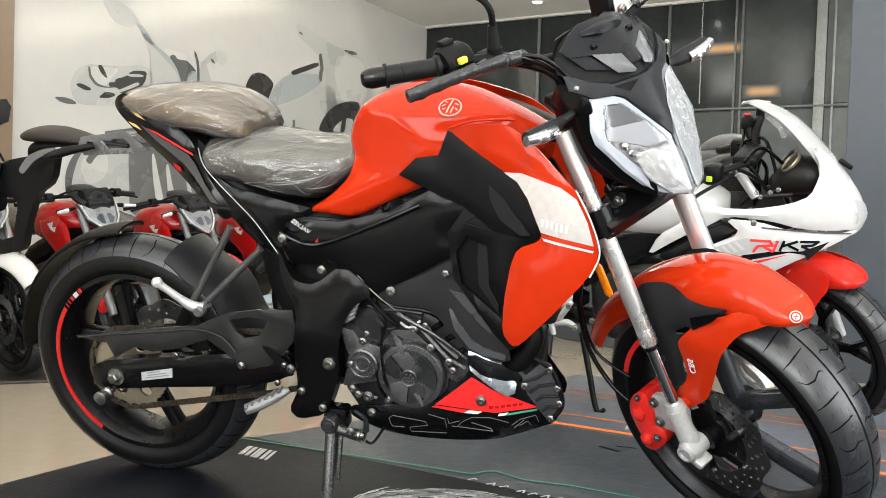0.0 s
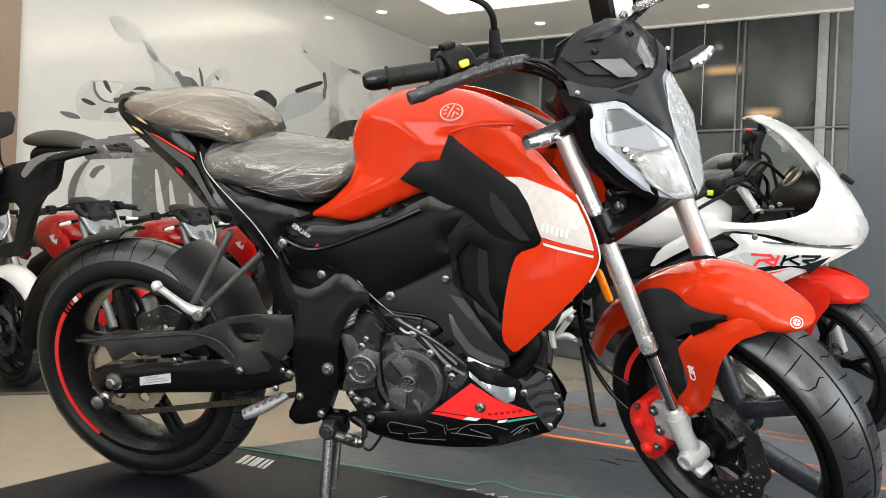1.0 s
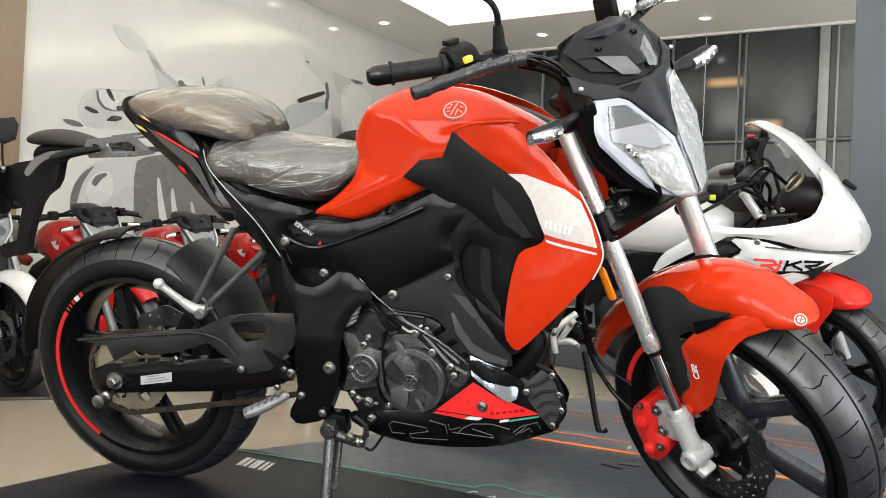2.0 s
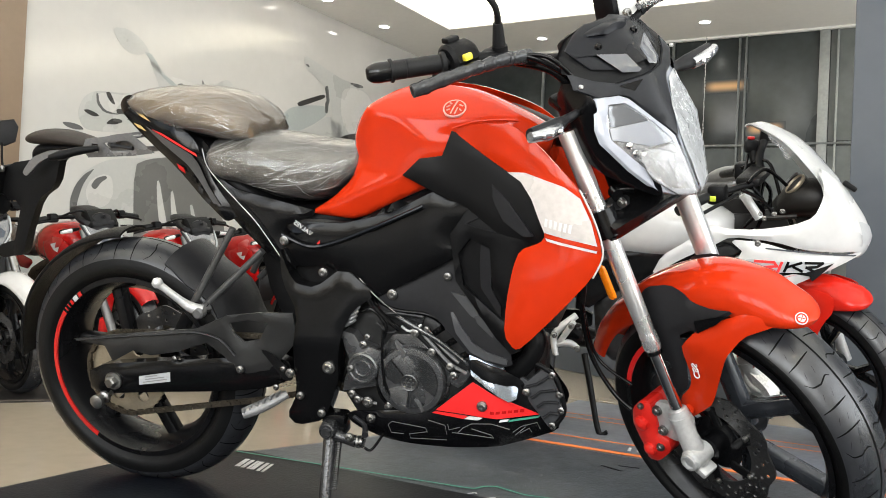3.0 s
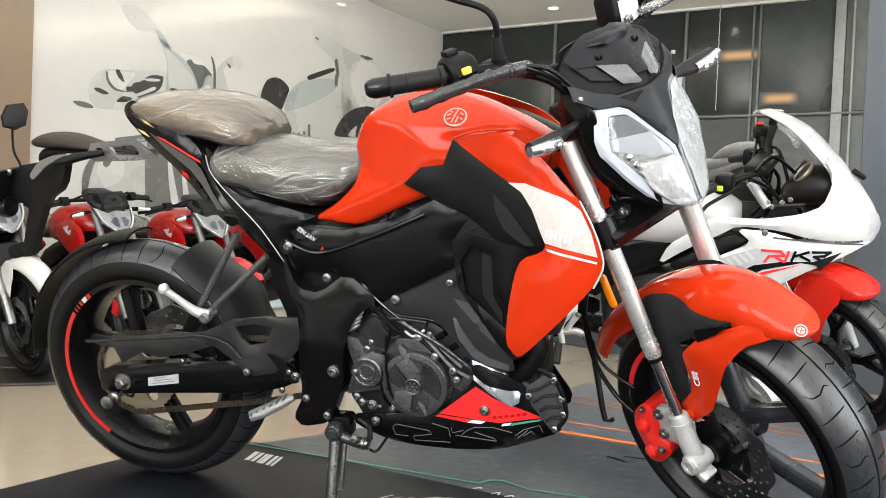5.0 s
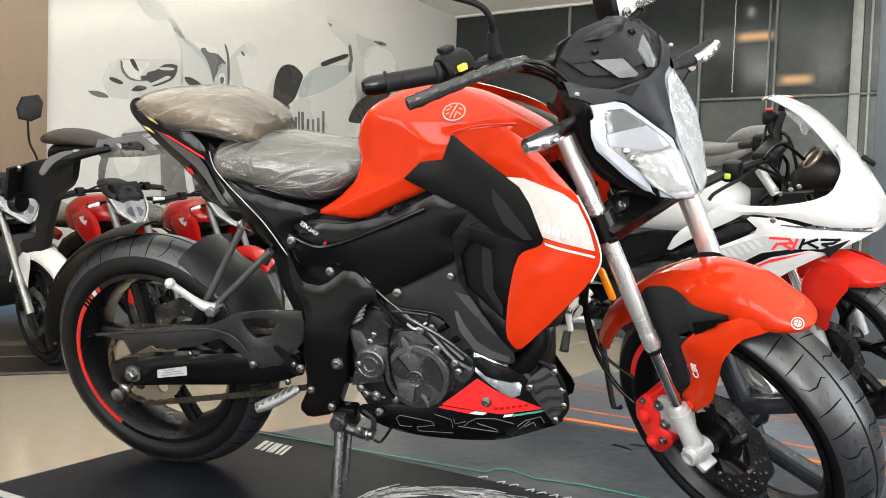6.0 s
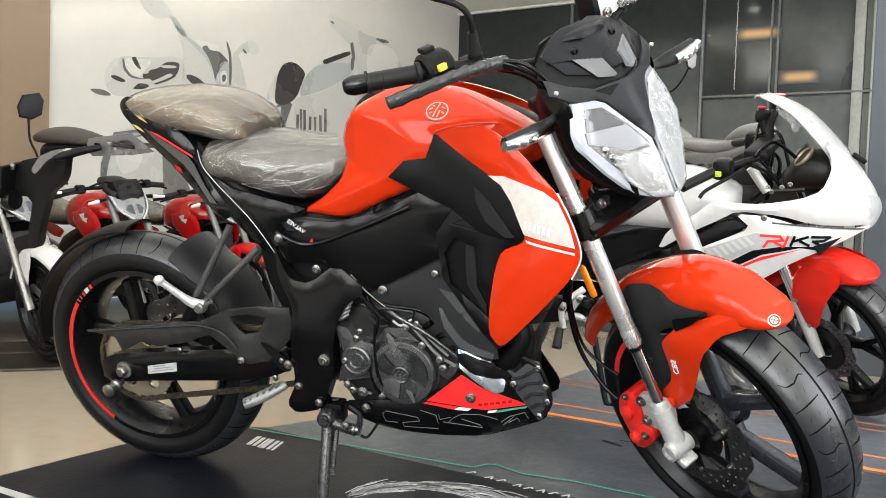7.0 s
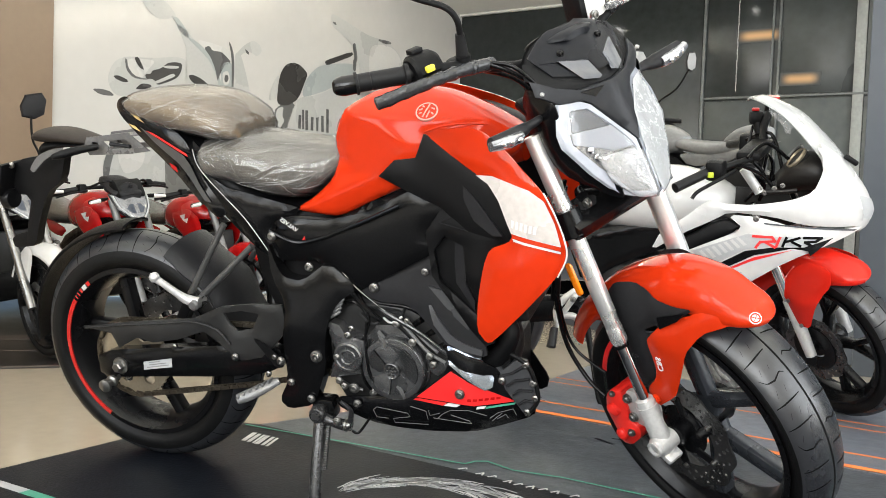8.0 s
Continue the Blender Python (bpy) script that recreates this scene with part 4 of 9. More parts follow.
part("cover_slat", side_sheet([(0.797, 0.551), (0.808, 0.526), (0.829, 0.491), (0.856, 0.456), (0.883, 0.440), (0.928, 0.427), (0.926, 0.416), (0.882, 0.423), (0.851, 0.437), (0.820, 0.474)], lambda x, z: 0.129 - 0.12 * (z - 0.52) - 0.25 * max(0, z - 0.50), -1, thick=0.010, rnd=0.003, smooth=0), SLATGREY, bike)
part("cover_slat", side_sheet([(0.809, 0.557), (0.845, 0.550), (0.869, 0.512), (0.902, 0.480), (0.897, 0.469), (0.864, 0.497), (0.861, 0.507), (0.851, 0.511)], lambda x, z: 0.129 - 0.12 * (z - 0.52), -1, thick=0.010, rnd=0.003, smooth=0), SLATGREY, bike)
cowl = [(0.812, 0.679), (0.852, 0.735), (0.949, 0.695), (0.997, 0.678), (0.955, 0.656), (0.943, 0.571), (0.928, 0.505), (0.934, 0.469), (0.956, 0.450), (0.936, 0.440), (0.904, 0.472), (0.822, 0.584)]
recess = [(0.828, 0.640), (0.851, 0.672), (0.893, 0.655), (0.897, 0.587), (0.919, 0.552), (0.921, 0.506), (0.838, 0.574)]
cw = lambda x, z: 0.136 + 0.10 * max(0, x - 0.85)
for s in BOTH:
    part("radiator_cowl", side_sheet(cowl, cw, s, thick=0.016, rnd=0.005, bulge=0.005, smooth=0, holes=[recess], step=0.014), MATTBLACK, bike, "matt black radiator side cowl")
    part("cowl_recess", side_sheet([(0.823, 0.642), (0.850, 0.677), (0.898, 0.658), (0.902, 0.588), (0.924, 0.553), (0.926, 0.500), (0.833, 0.571)], lambda x, z: cw(x, z) - 0.014 + 0.10 * (x - 0.87), s, thick=0.004, rnd=0.0, smooth=0), MATTBLACK, bike)
part("cowl_facet", side_sheet([(0.873, 0.661), (0.896, 0.655), (0.895, 0.573), (0.916, 0.538), (0.915, 0.516), (0.872, 0.571), (0.870, 0.619)], lambda x, z: cw(x, z) - 0.010 + 0.25 * (x - 0.88), -1, thick=0.004, rnd=0.001, smooth=0), GREYPLASTIC, bike)
part("cowl_line", tube([(x, -cw(x, z) - 0.0045, z) for x, z in ((0.845, 0.703), (0.872, 0.716), (0.928, 0.692), (0.905, 0.690), (0.845, 0.703))], 0.0012, 6, 1), GREYPLASTIC, bike)
rad = block((0.985, 0, 0.62), (0.035, 0.25, 0.26), 0.008, Matrix.Rotation(radians(-12), 4, 'Y'))
part("radiator", rad, ENGINEDARK, bike, "dark radiator core")
# engine
case = [(0.560, 0.482), (0.62, 0.520), (0.70, 0.535), (0.807, 0.490), (0.875, 0.42), (0.868, 0.366), (0.800, 0.275), (0.70, 0.252), (0.559, 0.260)]
part("crankcase", side_sheet(case, 0.108, -1, thick=0.216, rnd=0.02, smooth=1), ENGINEDARK, bike, "dark alloy engine crankcase")
CL = (0.722, 0, 0.364)
part("cover_case", side_sheet([(0.655, 0.425), (0.681, 0.458), (0.725, 0.460), (0.757, 0.430), (0.805, 0.378), (0.795, 0.328), (0.758, 0.296), (0.700, 0.281), (0.652, 0.310)], 0.120, -1, thick=0.03, rnd=0.006, smooth=0), ENGINE, bike, "dark alloy engine side case")
gen = part("generator_cover", lathe([(0.074, -0.115), (0.074, -0.136), (0.071, -0.140), (0.0605, -0.1415), (0.0595, -0.1385), (0.0005, -0.1385)], CL, 'Y', 64), ENGINEPALE, bike, "round satin grey alloy engine cover")
# flat faces of the cover's middle, each tilted its own way
for a0, a1, tilt, dish in ((68, 128, 0.22, 0.16), (132, 196, -0.20, 0.12), (200, 262, 0.18, -0.10), (266, 328, -0.20, 0.14), (332, 424, 0.05, -0.22)):
    arc = [(0.0595 * math.cos(radians(a0 + (a1 - a0) * k / 8)), 0.0595 * math.sin(radians(a0 + (a1 - a0) * k / 8))) for k in range(9)]
    arc += [(0.020 * math.cos(radians(a1 - 4)), 0.020 * math.sin(radians(a1 - 4))), (0.020 * math.cos(radians(a0 + 4)), 0.020 * math.sin(radians(a0 + 4)))]
    mid = radians((a0 + a1) / 2)
    part("cover_facet", sheet(arc, lambda u, v, h: Vector((CL[0] + u, -0.1425 - h + tilt * (u * math.sin(mid) - v * math.cos(mid)) + dish * (math.hypot(u, v) - 0.04), CL[2] + v)), thick=0.004, rnd=0.0015, smooth=0, step=0.014), ENGINE, gen)
part("cover_plug", lathe([(0.019, -0.140), (0.019, -0.149), (0.017, -0.1505), (0.014, -0.149), (0.0005, -0.149)], CL, 'Y', 28), ENGINE, gen)
for k in range(6):
    part("plug_dot", lathe([(0.0024, -0.148), (0.0024, -0.1505), (0.0005, -0.1508)], (CL[0] + 0.009 * math.cos(k * math.pi / 3), 0, CL[2] + 0.009 * math.sin(k * math.pi / 3)), 'Y', 10), STEEL, gen)
part("plug_dot", lathe([(0.003, -0.148), (0.003, -0.1505), (0.0005, -0.1508)], CL, 'Y', 10), STEEL, gen)
part("cover_band", lathe([(0.0615, -0.1405), (0.0735, -0.1365), (0.0745, -0.130), (0.0625, -0.136)], CL, 'Y', 64, True), ENGINEPALE, gen)
for tri in ([(0.689, 0.448), (0.716, 0.429), (0.703, 0.404)], [(0.694, 0.405), (0.708, 0.382), (0.699, 0.392)], [(0.733, 0.330), (0.752, 0.306), (0.745, 0.322)]):
    part("cover_wedge", side_sheet(tri, lambda x, z: 0.140 + 0.4 * (x - 0.70), -1, thick=0.014, rnd=0.001, smooth=0), PEGGREY, bike)
for pts, r, mt in (([(0.743, -0.120, 0.468), (0.769, -0.122, 0.440), (0.802, -0.122, 0.405), (0.838, -0.118, 0.383)], 0.0038, PEGGREY), ([(0.757, -0.116, 0.470), (0.783, -0.118, 0.439), (0.821, -0.116, 0.404)], 0.0034, PEGGREY),
                   ([(0.766, -0.105, 0.461), (0.787, -0.112, 0.477)], 0.007, FRAMEBLACK), ([(0.795, -0.105, 0.440), (0.818, -0.112, 0.455)], 0.007, FRAMEBLACK), ([(0.822, -0.105, 0.415), (0.845, -0.112, 0.426)], 0.007, FRAMEBLACK),
                   ([(0.589, -0.125, 0.568), (0.628, -0.130, 0.538), (0.647, -0.126, 0.516), (0.680, -0.128, 0.486), (0.697, -0.124, 0.472)], 0.0055, FRAMEBLACK), ([(0.612, -0.12, 0.505), (0.640, -0.128, 0.512), (0.668, -0.126, 0.478), (0.660, -0.132, 0.44)], 0.0036, FRAMEBLACK),
                   ([(0.655, -0.115, 0.50), (0.70, -0.122, 0.506), (0.748, -0.118, 0.50)], 0.006, ENGINEDARK), ([(0.700, -0.118, 0.476), (0.722, -0.128, 0.470), (0.745, -0.122, 0.484)], 0.0028, CAST), ([(0.645, -0.118, 0.482), (0.672, -0.122, 0.462), (0.690, -0.122, 0.466)], 0.0032, ENGINEDARK),
                   ([(0.653, -0.130, 0.43), (0.648, -0.139, 0.38), (0.652, -0.136, 0.33), (0.668, -0.126, 0.30)], 0.0034, FRAMEBLACK), ([(0.585, -0.120, 0.318), (0.61, -0.128, 0.309), (0.64, -0.124, 0.300)], 0.0036, PEGGREY)):
    part("engine_hose", tube(pts, r, 8, 4), mt, bike)
part("carburettor_body", block((0.715, -0.085, 0.500), (0.07, 0.06, 0.045), 0.010, Matrix.Rotation(radians(20), 4, 'Y')), ENGINE, bike)
part("head_bracket", side_sheet([(0.798, 0.372), (0.841, 0.391), (0.851, 0.372), (0.819, 0.350), (0.805, 0.356)], 0.120, -1, thick=0.014, rnd=0.003, smooth=0), ENGINEPALE, bike)
for x, z in ((0.732, 0.467), (0.767, 0.428), (0.806, 0.399), (0.813, 0.380), (0.621, 0.437), (0.603, 0.313), (0.591, 0.325), (0.668, 0.300), (0.700, 0.290)):
    bolt(bike, (x, -0.128 if x > 0.63 else -0.140, z), 0.0085)
part("sprocket_cover", side_sheet([(0.571, 0.464), (0.599, 0.458), (0.613, 0.437), (0.637, 0.430), (0.662, 0.424), (0.655, 0.367), (0.646, 0.346), (0.569, 0.329), (0.575, 0.358), (0.590, 0.391), (0.576, 0.432)], 0.140, -1, thick=0.04, rnd=0.005, smooth=0), ENGINEPALE, bike, "dark grey alloy sprocket cover")
part("sprocket_cover_ring", lathe([(0.034, -0.138), (0.034, -0.146), (0.031, -0.149), (0.028, -0.149), (0.026, -0.146), (0.020, -0.146), (0.018, -0.149), (0.015, -0.149), (0.013, -0.146), (0.0005, -0.146)], (0.619, 0, 0.386), 'Y', 40), ENGINEPALE, bike)
cyl = block((0.79, 0, 0.47), (0.14, 0.19, 0.15), 0.012, Matrix.Rotation(radians(38), 4, 'Y'))
part("cylinder", cyl, ENGINEDARK, bike, "engine cylinder block")
for i in range(6):
    part("cooling_fin", block((0.755 + 0.016 * i, 0, 0.500 - 0.0 + 0.0125 * i - 0.03), (0.13, 0.206, 0.004), 0.001, Matrix.Rotation(radians(38), 4, 'Y')), ENGINE, bike)
for i in range(4):
    part("breather_rib", tube([(0.566 + 0.008 * i, -0.128, 0.468 + 0.011 * i), (0.588 + 0.006 * i, -0.134, 0.479 + 0.011 * i), (0.602 + 0.003 * i, -0.128, 0.488 + 0.010 * i)], 0.0040, 8, 3), PEGGREY, bike)
# hoses and cables round the cylinder head
for pts, r, mt in (([(0.60, -0.12, 0.59), (0.645, -0.128, 0.545), (0.70, -0.125, 0.50), (0.735, -0.12, 0.478)], 0.0014, STEEL),
                   ([(0.648, -0.11, 0.528), (0.69, -0.122, 0.512), (0.76, -0.12, 0.505), (0.80, -0.10, 0.47)], 0.0045, FRAMEBLACK),
                   ([(0.665, -0.135, 0.47), (0.662, -0.14, 0.41), (0.668, -0.14, 0.35), (0.69, -0.135, 0.305)], 0.003, FRAMEBLACK),
                   ([(0.68, -0.11, 0.50), (0.72, -0.125, 0.485), (0.78, -0.12, 0.45), (0.84, -0.11, 0.40)], 0.006, ENGINE),
                   ([(0.63, -0.10, 0.535), (0.66, -0.115, 0.50), (0.72, -0.11, 0.525)], 0.005, FRAMEBLACK)):
    part("hose", tube(pts, r), mt, bike)
for pts, r in (([(0.80, 0.0, 0.52), (0.90, -0.03, 0.50), (0.965, -0.045, 0.455), (0.965, -0.045, 0.385), (0.90, -0.03, 0.30), (0.72, 0.02, 0.25), (0.5, 0.08, 0.26)], 0.024),):
    part("exhaust_pipe", tube(pts, r, 16), ENGINEDARK, bike, "dark exhaust header pipe")
part("silencer", tube([(0.5, 0.08, 0.26), (0.30, 0.17, 0.29), (0.02, 0.19, 0.36)], [0.03, 0.055, 0.05], 18), MATTBLACK, bike, "black exhaust silencer")
# belly pan
belly = [(0.572, 0.281), (0.660, 0.292), (0.772, 0.301), (0.852, 0.380), (0.846, 0.428), (0.937, 0.392), (0.987, 0.330), (1.028, 0.285), (1.022, 0.254), (0.960, 0.238), (0.898, 0.226), (0.808, 0.213), (0.720, 0.211), (0.653, 0.219), (0.586, 0.250)]
BELLY = lambda x, z: 0.140 - 0.5 * max(0, x - 0.9) - 0.35 * max(0, 0.27 - z)
BW = lambda x, z: BELLY(x, z) + 0.0055
for s in BOTH:
    part("belly_pan", side_sheet(belly, BELLY, s, thick=0.008, rnd=0.006, bulge=0.004, smooth=1), GLOSSBLACK, bike, "gloss black belly pan")
part("belly_pan_floor", block((0.75, 0, 0.226), (0.26, 0.20, 0.012), 0.005), MATTBLACK, bike)
def belly_decal(pts, mt, lift=0.0, label=""):
    part("belly_decal", side_sheet(pts, lambda x, z: BW(x, z) + lift, -1, thick=0.003, rnd=0.0005, smooth=0), mt, bike, label)
belly_decal([(0.777, 0.308), (0.857, 0.376), (0.988, 0.300), (0.906, 0.299), (0.847, 0.304)], REDDECAL, 0, "red triangular decal on the belly pan")
belly_decal([(0.769, 0.301), (0.777, 0.305), (0.846, 0.301), (0.836, 0.294)], REDDECAL)
belly_decal([(0.838, 0.294), (0.849, 0.301), (0.877, 0.300), (0.868, 0.294)], WHITEPRINT, 0, "white decal patch")
belly_decal([(0.910, 0.291), (0.912, 0.296), (0.930, 0.296), (0.926, 0.291)], WHITEPRINT)
belly_decal([(0.930, 0.294), (0.989, 0.297), (0.985, 0.293), (0.928, 0.290)], GREEN, 0, "green decal line")
# silver panel that paints in the bright highlight on the gloss black flank
part("belly_flank", side_sheet([(0.846, 0.426), (0.864, 0.426), (0.912, 0.404), (0.946, 0.358), (0.944, 0.340), (0.930, 0.336), (0.866, 0.380), (0.853, 0.390)], lambda x, z: BW(x, z) + 0.002 - 0.45 * (z - 0.376) - 0.15 * (x - 0.857), -1, thick=0.010, rnd=0.002, bulge=0.003, smooth=0), BELLYSHEEN, bike, "silver panel painting in a highlight on the belly pan")
for i in range(6):
    x = 0.893 + 0.0115 * i
    belly_decal([(x, 0.3155), (x + 0.008, 0.3152), (x + 0.0075, 0.3095), (x - 0.0005, 0.3098)], RED, 0.0008)
# outlined digits on the belly pan, drawn as plain bent bars
def outline_bar(pts, w):
    bm = tube([(x, -BW(x, z), z) for x, z in pts], w * 0.55, 6, 1)
    part("belly_outline", bm, DIMPRINT, bike)
for pts in ([(0.703, 0.243), (0.675, 0.243), (0.671, 0.264), (0.681, 0.273), (0.753, 0.265), (0.757, 0.255), (0.715, 0.244), (0.717, 0.233), (0.797, 0.238)],
            [(0.761, 0.284), (0.797, 0.276), (0.799, 0.254)], [(0.803, 0.279), (0.805, 0.266), (0.829, 0.275)],
            [(0.822, 0.259), (0.835, 0.274), (0.854, 0.285), (0.895, 0.289), (0.930, 0.274)], [(0.811, 0.260), (0.899, 0.256), (0.895, 0.263), (0.854, 0.274)],
            [(0.936, 0.266), (0.953, 0.278), (0.983, 0.283), (0.989, 0.267)], [(0.940, 0.258), (0.961, 0.276)], [(0.950, 0.262), (0.968, 0.272), (0.972, 0.262)]):
    outline_bar(pts, 0.0016)
part("belly_nose", side_sheet([(0.934, 0.392), (0.964, 0.374), (0.990, 0.398), (1.012, 0.392), (1.027, 0.355), (1.034, 0.310), (1.026, 0.287), (1.008, 0.276), (0.968, 0.328), (0.950, 0.356)], 0.112, -1, thick=0.03, rnd=0.006, smooth=0), SLATGREY, bike, "grey plastic nose of the belly pan")
part("belly_core", block((0.955, 0, 0.345), (0.05, 0.20, 0.14), 0.01), MATTBLACK, bike)
for pts in ([(0.958, 0.362), (0.985, 0.372), (1.010, 0.390)], [(0.972, 0.340), (0.992, 0.356), (1.022, 0.362)], [(0.985, 0.322), (1.0, 0.334), (1.028, 0.335)], [(0.998, 0.300), (1.012, 0.312), (1.030, 0.310)]):
    part("nose_rib", tube([(x, -0.115, z) for x, z in pts], 0.0032, 8, 1), GREYPLASTIC, bike)
for x, z in ((1.014, 0.392), (1.030, 0.352), (1.034, 0.318), (1.016, 0.283), (0.962, 0.352)):
    bolt(bike, (x, -0.114, z), 0.008)
part("radiator_hose", tube([(0.950, -0.085, 0.50), (0.980, -0.10, 0.465), (0.972, -0.105, 0.430), (0.950, -0.10, 0.400), (0.930, -0.085, 0.385)], 0.020, 14), MATTBLACK, bike, "black rubber radiator hose")
part("nose_lip", tube([(x, -0.112, z) for x, z in ((0.958, 0.425), (1.0, 0.405), (1.022, 0.385), (1.036, 0.345), (1.038, 0.310), (1.014, 0.276))], 0.005), MATTBLACK, bike)

# stand, rider peg and controls
part("side_stand", tube([(0.540, -0.150, 0.232), (0.541, -0.165, 0.20), (0.545, -0.21, 0.10), (0.55, -0.245, 0.004)], [0.0145, 0.0135, 0.0130, 0.0135], 16), STANDSTEEL, bike, "grey steel side stand")
part("stand_foot", block((0.555, -0.252, -0.056), (0.05, 0.035, 0.008), 0.003, Matrix.Rotation(radians(-14.5), 4, 'X')), GREYPLASTIC, bike)
sp = bmesh.new()
tube([(0.561 + 0.0062 * math.cos(a * 0.9), -0.152 - 0.45 * 0.00050 * a + 0.0062 * math.sin(a * 0.9), 0.222 - 0.00050 * a) for a in range(0, 190)], 0.0014, 5, 1, bm=sp)
part("stand_spring", sp, STANDSTEEL, bike, "coiled stand spring")
part("stand_bracket", block((0.545, -0.125, 0.250), (0.055, 0.04, 0.05), 0.008), FRAMEBLACK, bike)
part("stand_pivot", lathe([(0.017, -0.128), (0.019, -0.133), (0.019, -0.168), (0.016, -0.172), (0.010, -0.172), (0.010, -0.176), (0.0005, -0.176)], (0.540, 0, 0.245), 'Y', 20), STANDSTEEL, bike)
part("stand_knuckle", block((0.540, -0.150, 0.240), (0.034, 0.030, 0.050), 0.010, Matrix.Rotation(radians(20), 4, 'X')), STANDSTEEL, bike)
part("stand_lug", tube([(0.548, -0.150, 0.232), (0.575, -0.152, 0.226), (0.600, -0.152, 0.221)], [0.014, 0.012, 0.013], 14), STANDSTEEL, bike)
bolt(bike, (0.606, -0.152, 0.221), 0.014, 1, STEEL, axis='X')
bolt(bike, (0.590, -0.166, 0.236), 0.010)
part("stand_switch", tube([(0.56, -0.14, 0.225), (0.585, -0.145, 0.222), (0.615, -0.145, 0.215)], [0.008, 0.009, 0.011], 10), STANDSTEEL, bike)
part("stand_switch_lead", tube([(0.615, -0.145, 0.205), (0.63, -0.14, 0.20), (0.655, -0.13, 0.235)], 0.003), FRAMEBLACK, bike)
part("rider_peg", tube([(0.452, -0.165, 0.322), (0.421, -0.185, 0.308), (0.394, -0.205, 0.298), (0.371, -0.215, 0.290)], [0.009, 0.0135, 0.0145, 0.0125], flat=0.75), PEGGREY, bike, "silver serrated rider footpeg")
for i in range(6):
    f = i / 5
    part("peg_tooth", block((0.436 - 0.060 * f, -0.176 - 0.038 * f, 0.326 - 0.028 * f), (0.006, 0.022, 0.008), 0.002), PEGGREY, bike)
part("gear_pedal", tube([(0.60, -0.16, 0.283), (0.625, -0.165, 0.268), (0.64, -0.20, 0.262)], [0.004, 0.005, 0.007], 10), GREYPLASTIC, bike)
part("heel_guard", side_sheet([(0.385, 0.415), (0.41, 0.408), (0.455, 0.372), (0.462, 0.350), (0.44, 0.345), (0.42, 0.372)], 0.155, -1, thick=0.006, rnd=0.005, smooth=1), MATTBLACK, bike)
for x, z, w, r in ((0.169, 0.372, 0.146, 0.007), (0.334, 0.362, 0.150, 0.009), (0.420, 0.330, 0.154, 0.007), (0.456, 0.366, 0.155, 0.010), (0.477, 0.316, 0.155, 0.009), (0.525, 0.281, 0.157, 0.009), (0.634, 0.275, 0.146, 0.010), (0.547, 0.386, 0.156, 0.014), (0.441, 0.375, 0.156, 0.006),
                    (0.446, 0.650, 0.122, 0.010), (0.532, 0.585, 0.124, 0.010), (0.684, 0.546, 0.124, 0.011), (0.803, 0.590, 0.124, 0.008), (0.877, 0.327, 0.149, 0.011), (0.635, 0.458, 0.150, 0.007), (0.592, 0.385, 0.146, 0.008), (0.755, 0.475, 0.122, 0.006),
                    (0.622, 0.305, 0.13, 0.012), (0.665, 0.298, 0.13, 0.006), (0.71, 0.30, 0.13, 0.006)):
    bolt(bike, (x, -w, z), r)

# tank, shrouds and side panels
tank_rows = [(0.600, 0.050, 0.770, 0.850, 0.80), (0.620, 0.070, 0.750, 0.885, 0.815), (0.655, 0.090, 0.745, 0.926, 0.83), (0.70, 0.10, 0.755, 0.958, 0.845), (0.77, 0.105, 0.770, 0.965, 0.850), (0.84, 0.105, 0.780, 0.955, 0.850), (0.91, 0.10, 0.790, 0.926, 0.845), (0.965, 0.085, 0.80, 0.898, 0.845), (1.0, 0.06, 0.81, 0.878, 0.845)]
part("fuel_tank", loft([oval(r[0], r[1], r[2], r[3], 2.5, 48, r[4]) for r in shape_rows(tank_rows, 32)]), ORANGE, bike, "glossy orange-red fuel tank")


def tank_w(x, z):
    """Half width of the tank shell: flat faces meeting in soft creases."""
    up = min(max((z - 0.76) / 0.06, 0), 1)
    faces = (0.146, 0.146 - 0.34 * (z - 0.855), 0.164 - 1.25 * (z - 0.885), 0.1445 - 0.28 * max(0, 0.80 - z), 0.150 - up * 0.75 * max(0, 0.69 - x), 0.152 - 0.55 * max(0, x - 0.90), 0.149 - 0.22 * max(0, 0.80 - x) + 0.25 * max(0, 0.80 - z), 0.1490 + 0.24 * (z - 0.868))
    k = 480.0
    return max(-math.log(sum(math.exp(-k * f) for f in faces)) / k, 0.02)


shell = [(0.499, 0.709), (0.55, 0.702), (0.607, 0.697), (0.688, 0.736), (0.775, 0.775), (0.83, 0.80), (0.93, 0.82), (1.0, 0.835), (1.012, 0.872), (0.965, 0.905), (0.91, 0.934), (0.84, 0.960), (0.77, 0.971), (0.70, 0.965), (0.645, 0.936), (0.608, 0.897), (0.594, 0.860), (0.606, 0.815), (0.600, 0.783), (0.555, 0.742)]
for s in BOTH:
    part("tank_shell", side_sheet(shell, tank_w, s, thick=0.012, rnd=0.010, smooth=1, step=0.010), ORANGE, bike, "glossy orange-red tank side shell", sharp=60)
part("tank_spine_cover", loft([oval(r[0], r[1], r[2], r[3], 2.6, 28, y=0.055) for r in shape_rows([(0.870, 0.030, 0.90, 0.922), (0.886, 0.044, 0.88, 0.927), (0.92, 0.048, 0.86, 0.919), (0.98, 0.046, 0.84, 0.894), (1.03, 0.042, 0.83, 0.868), (1.045, 0.035, 0.83, 0.856)], 16)]), MATTBLACK, bike, "black cover round the ignition lock")
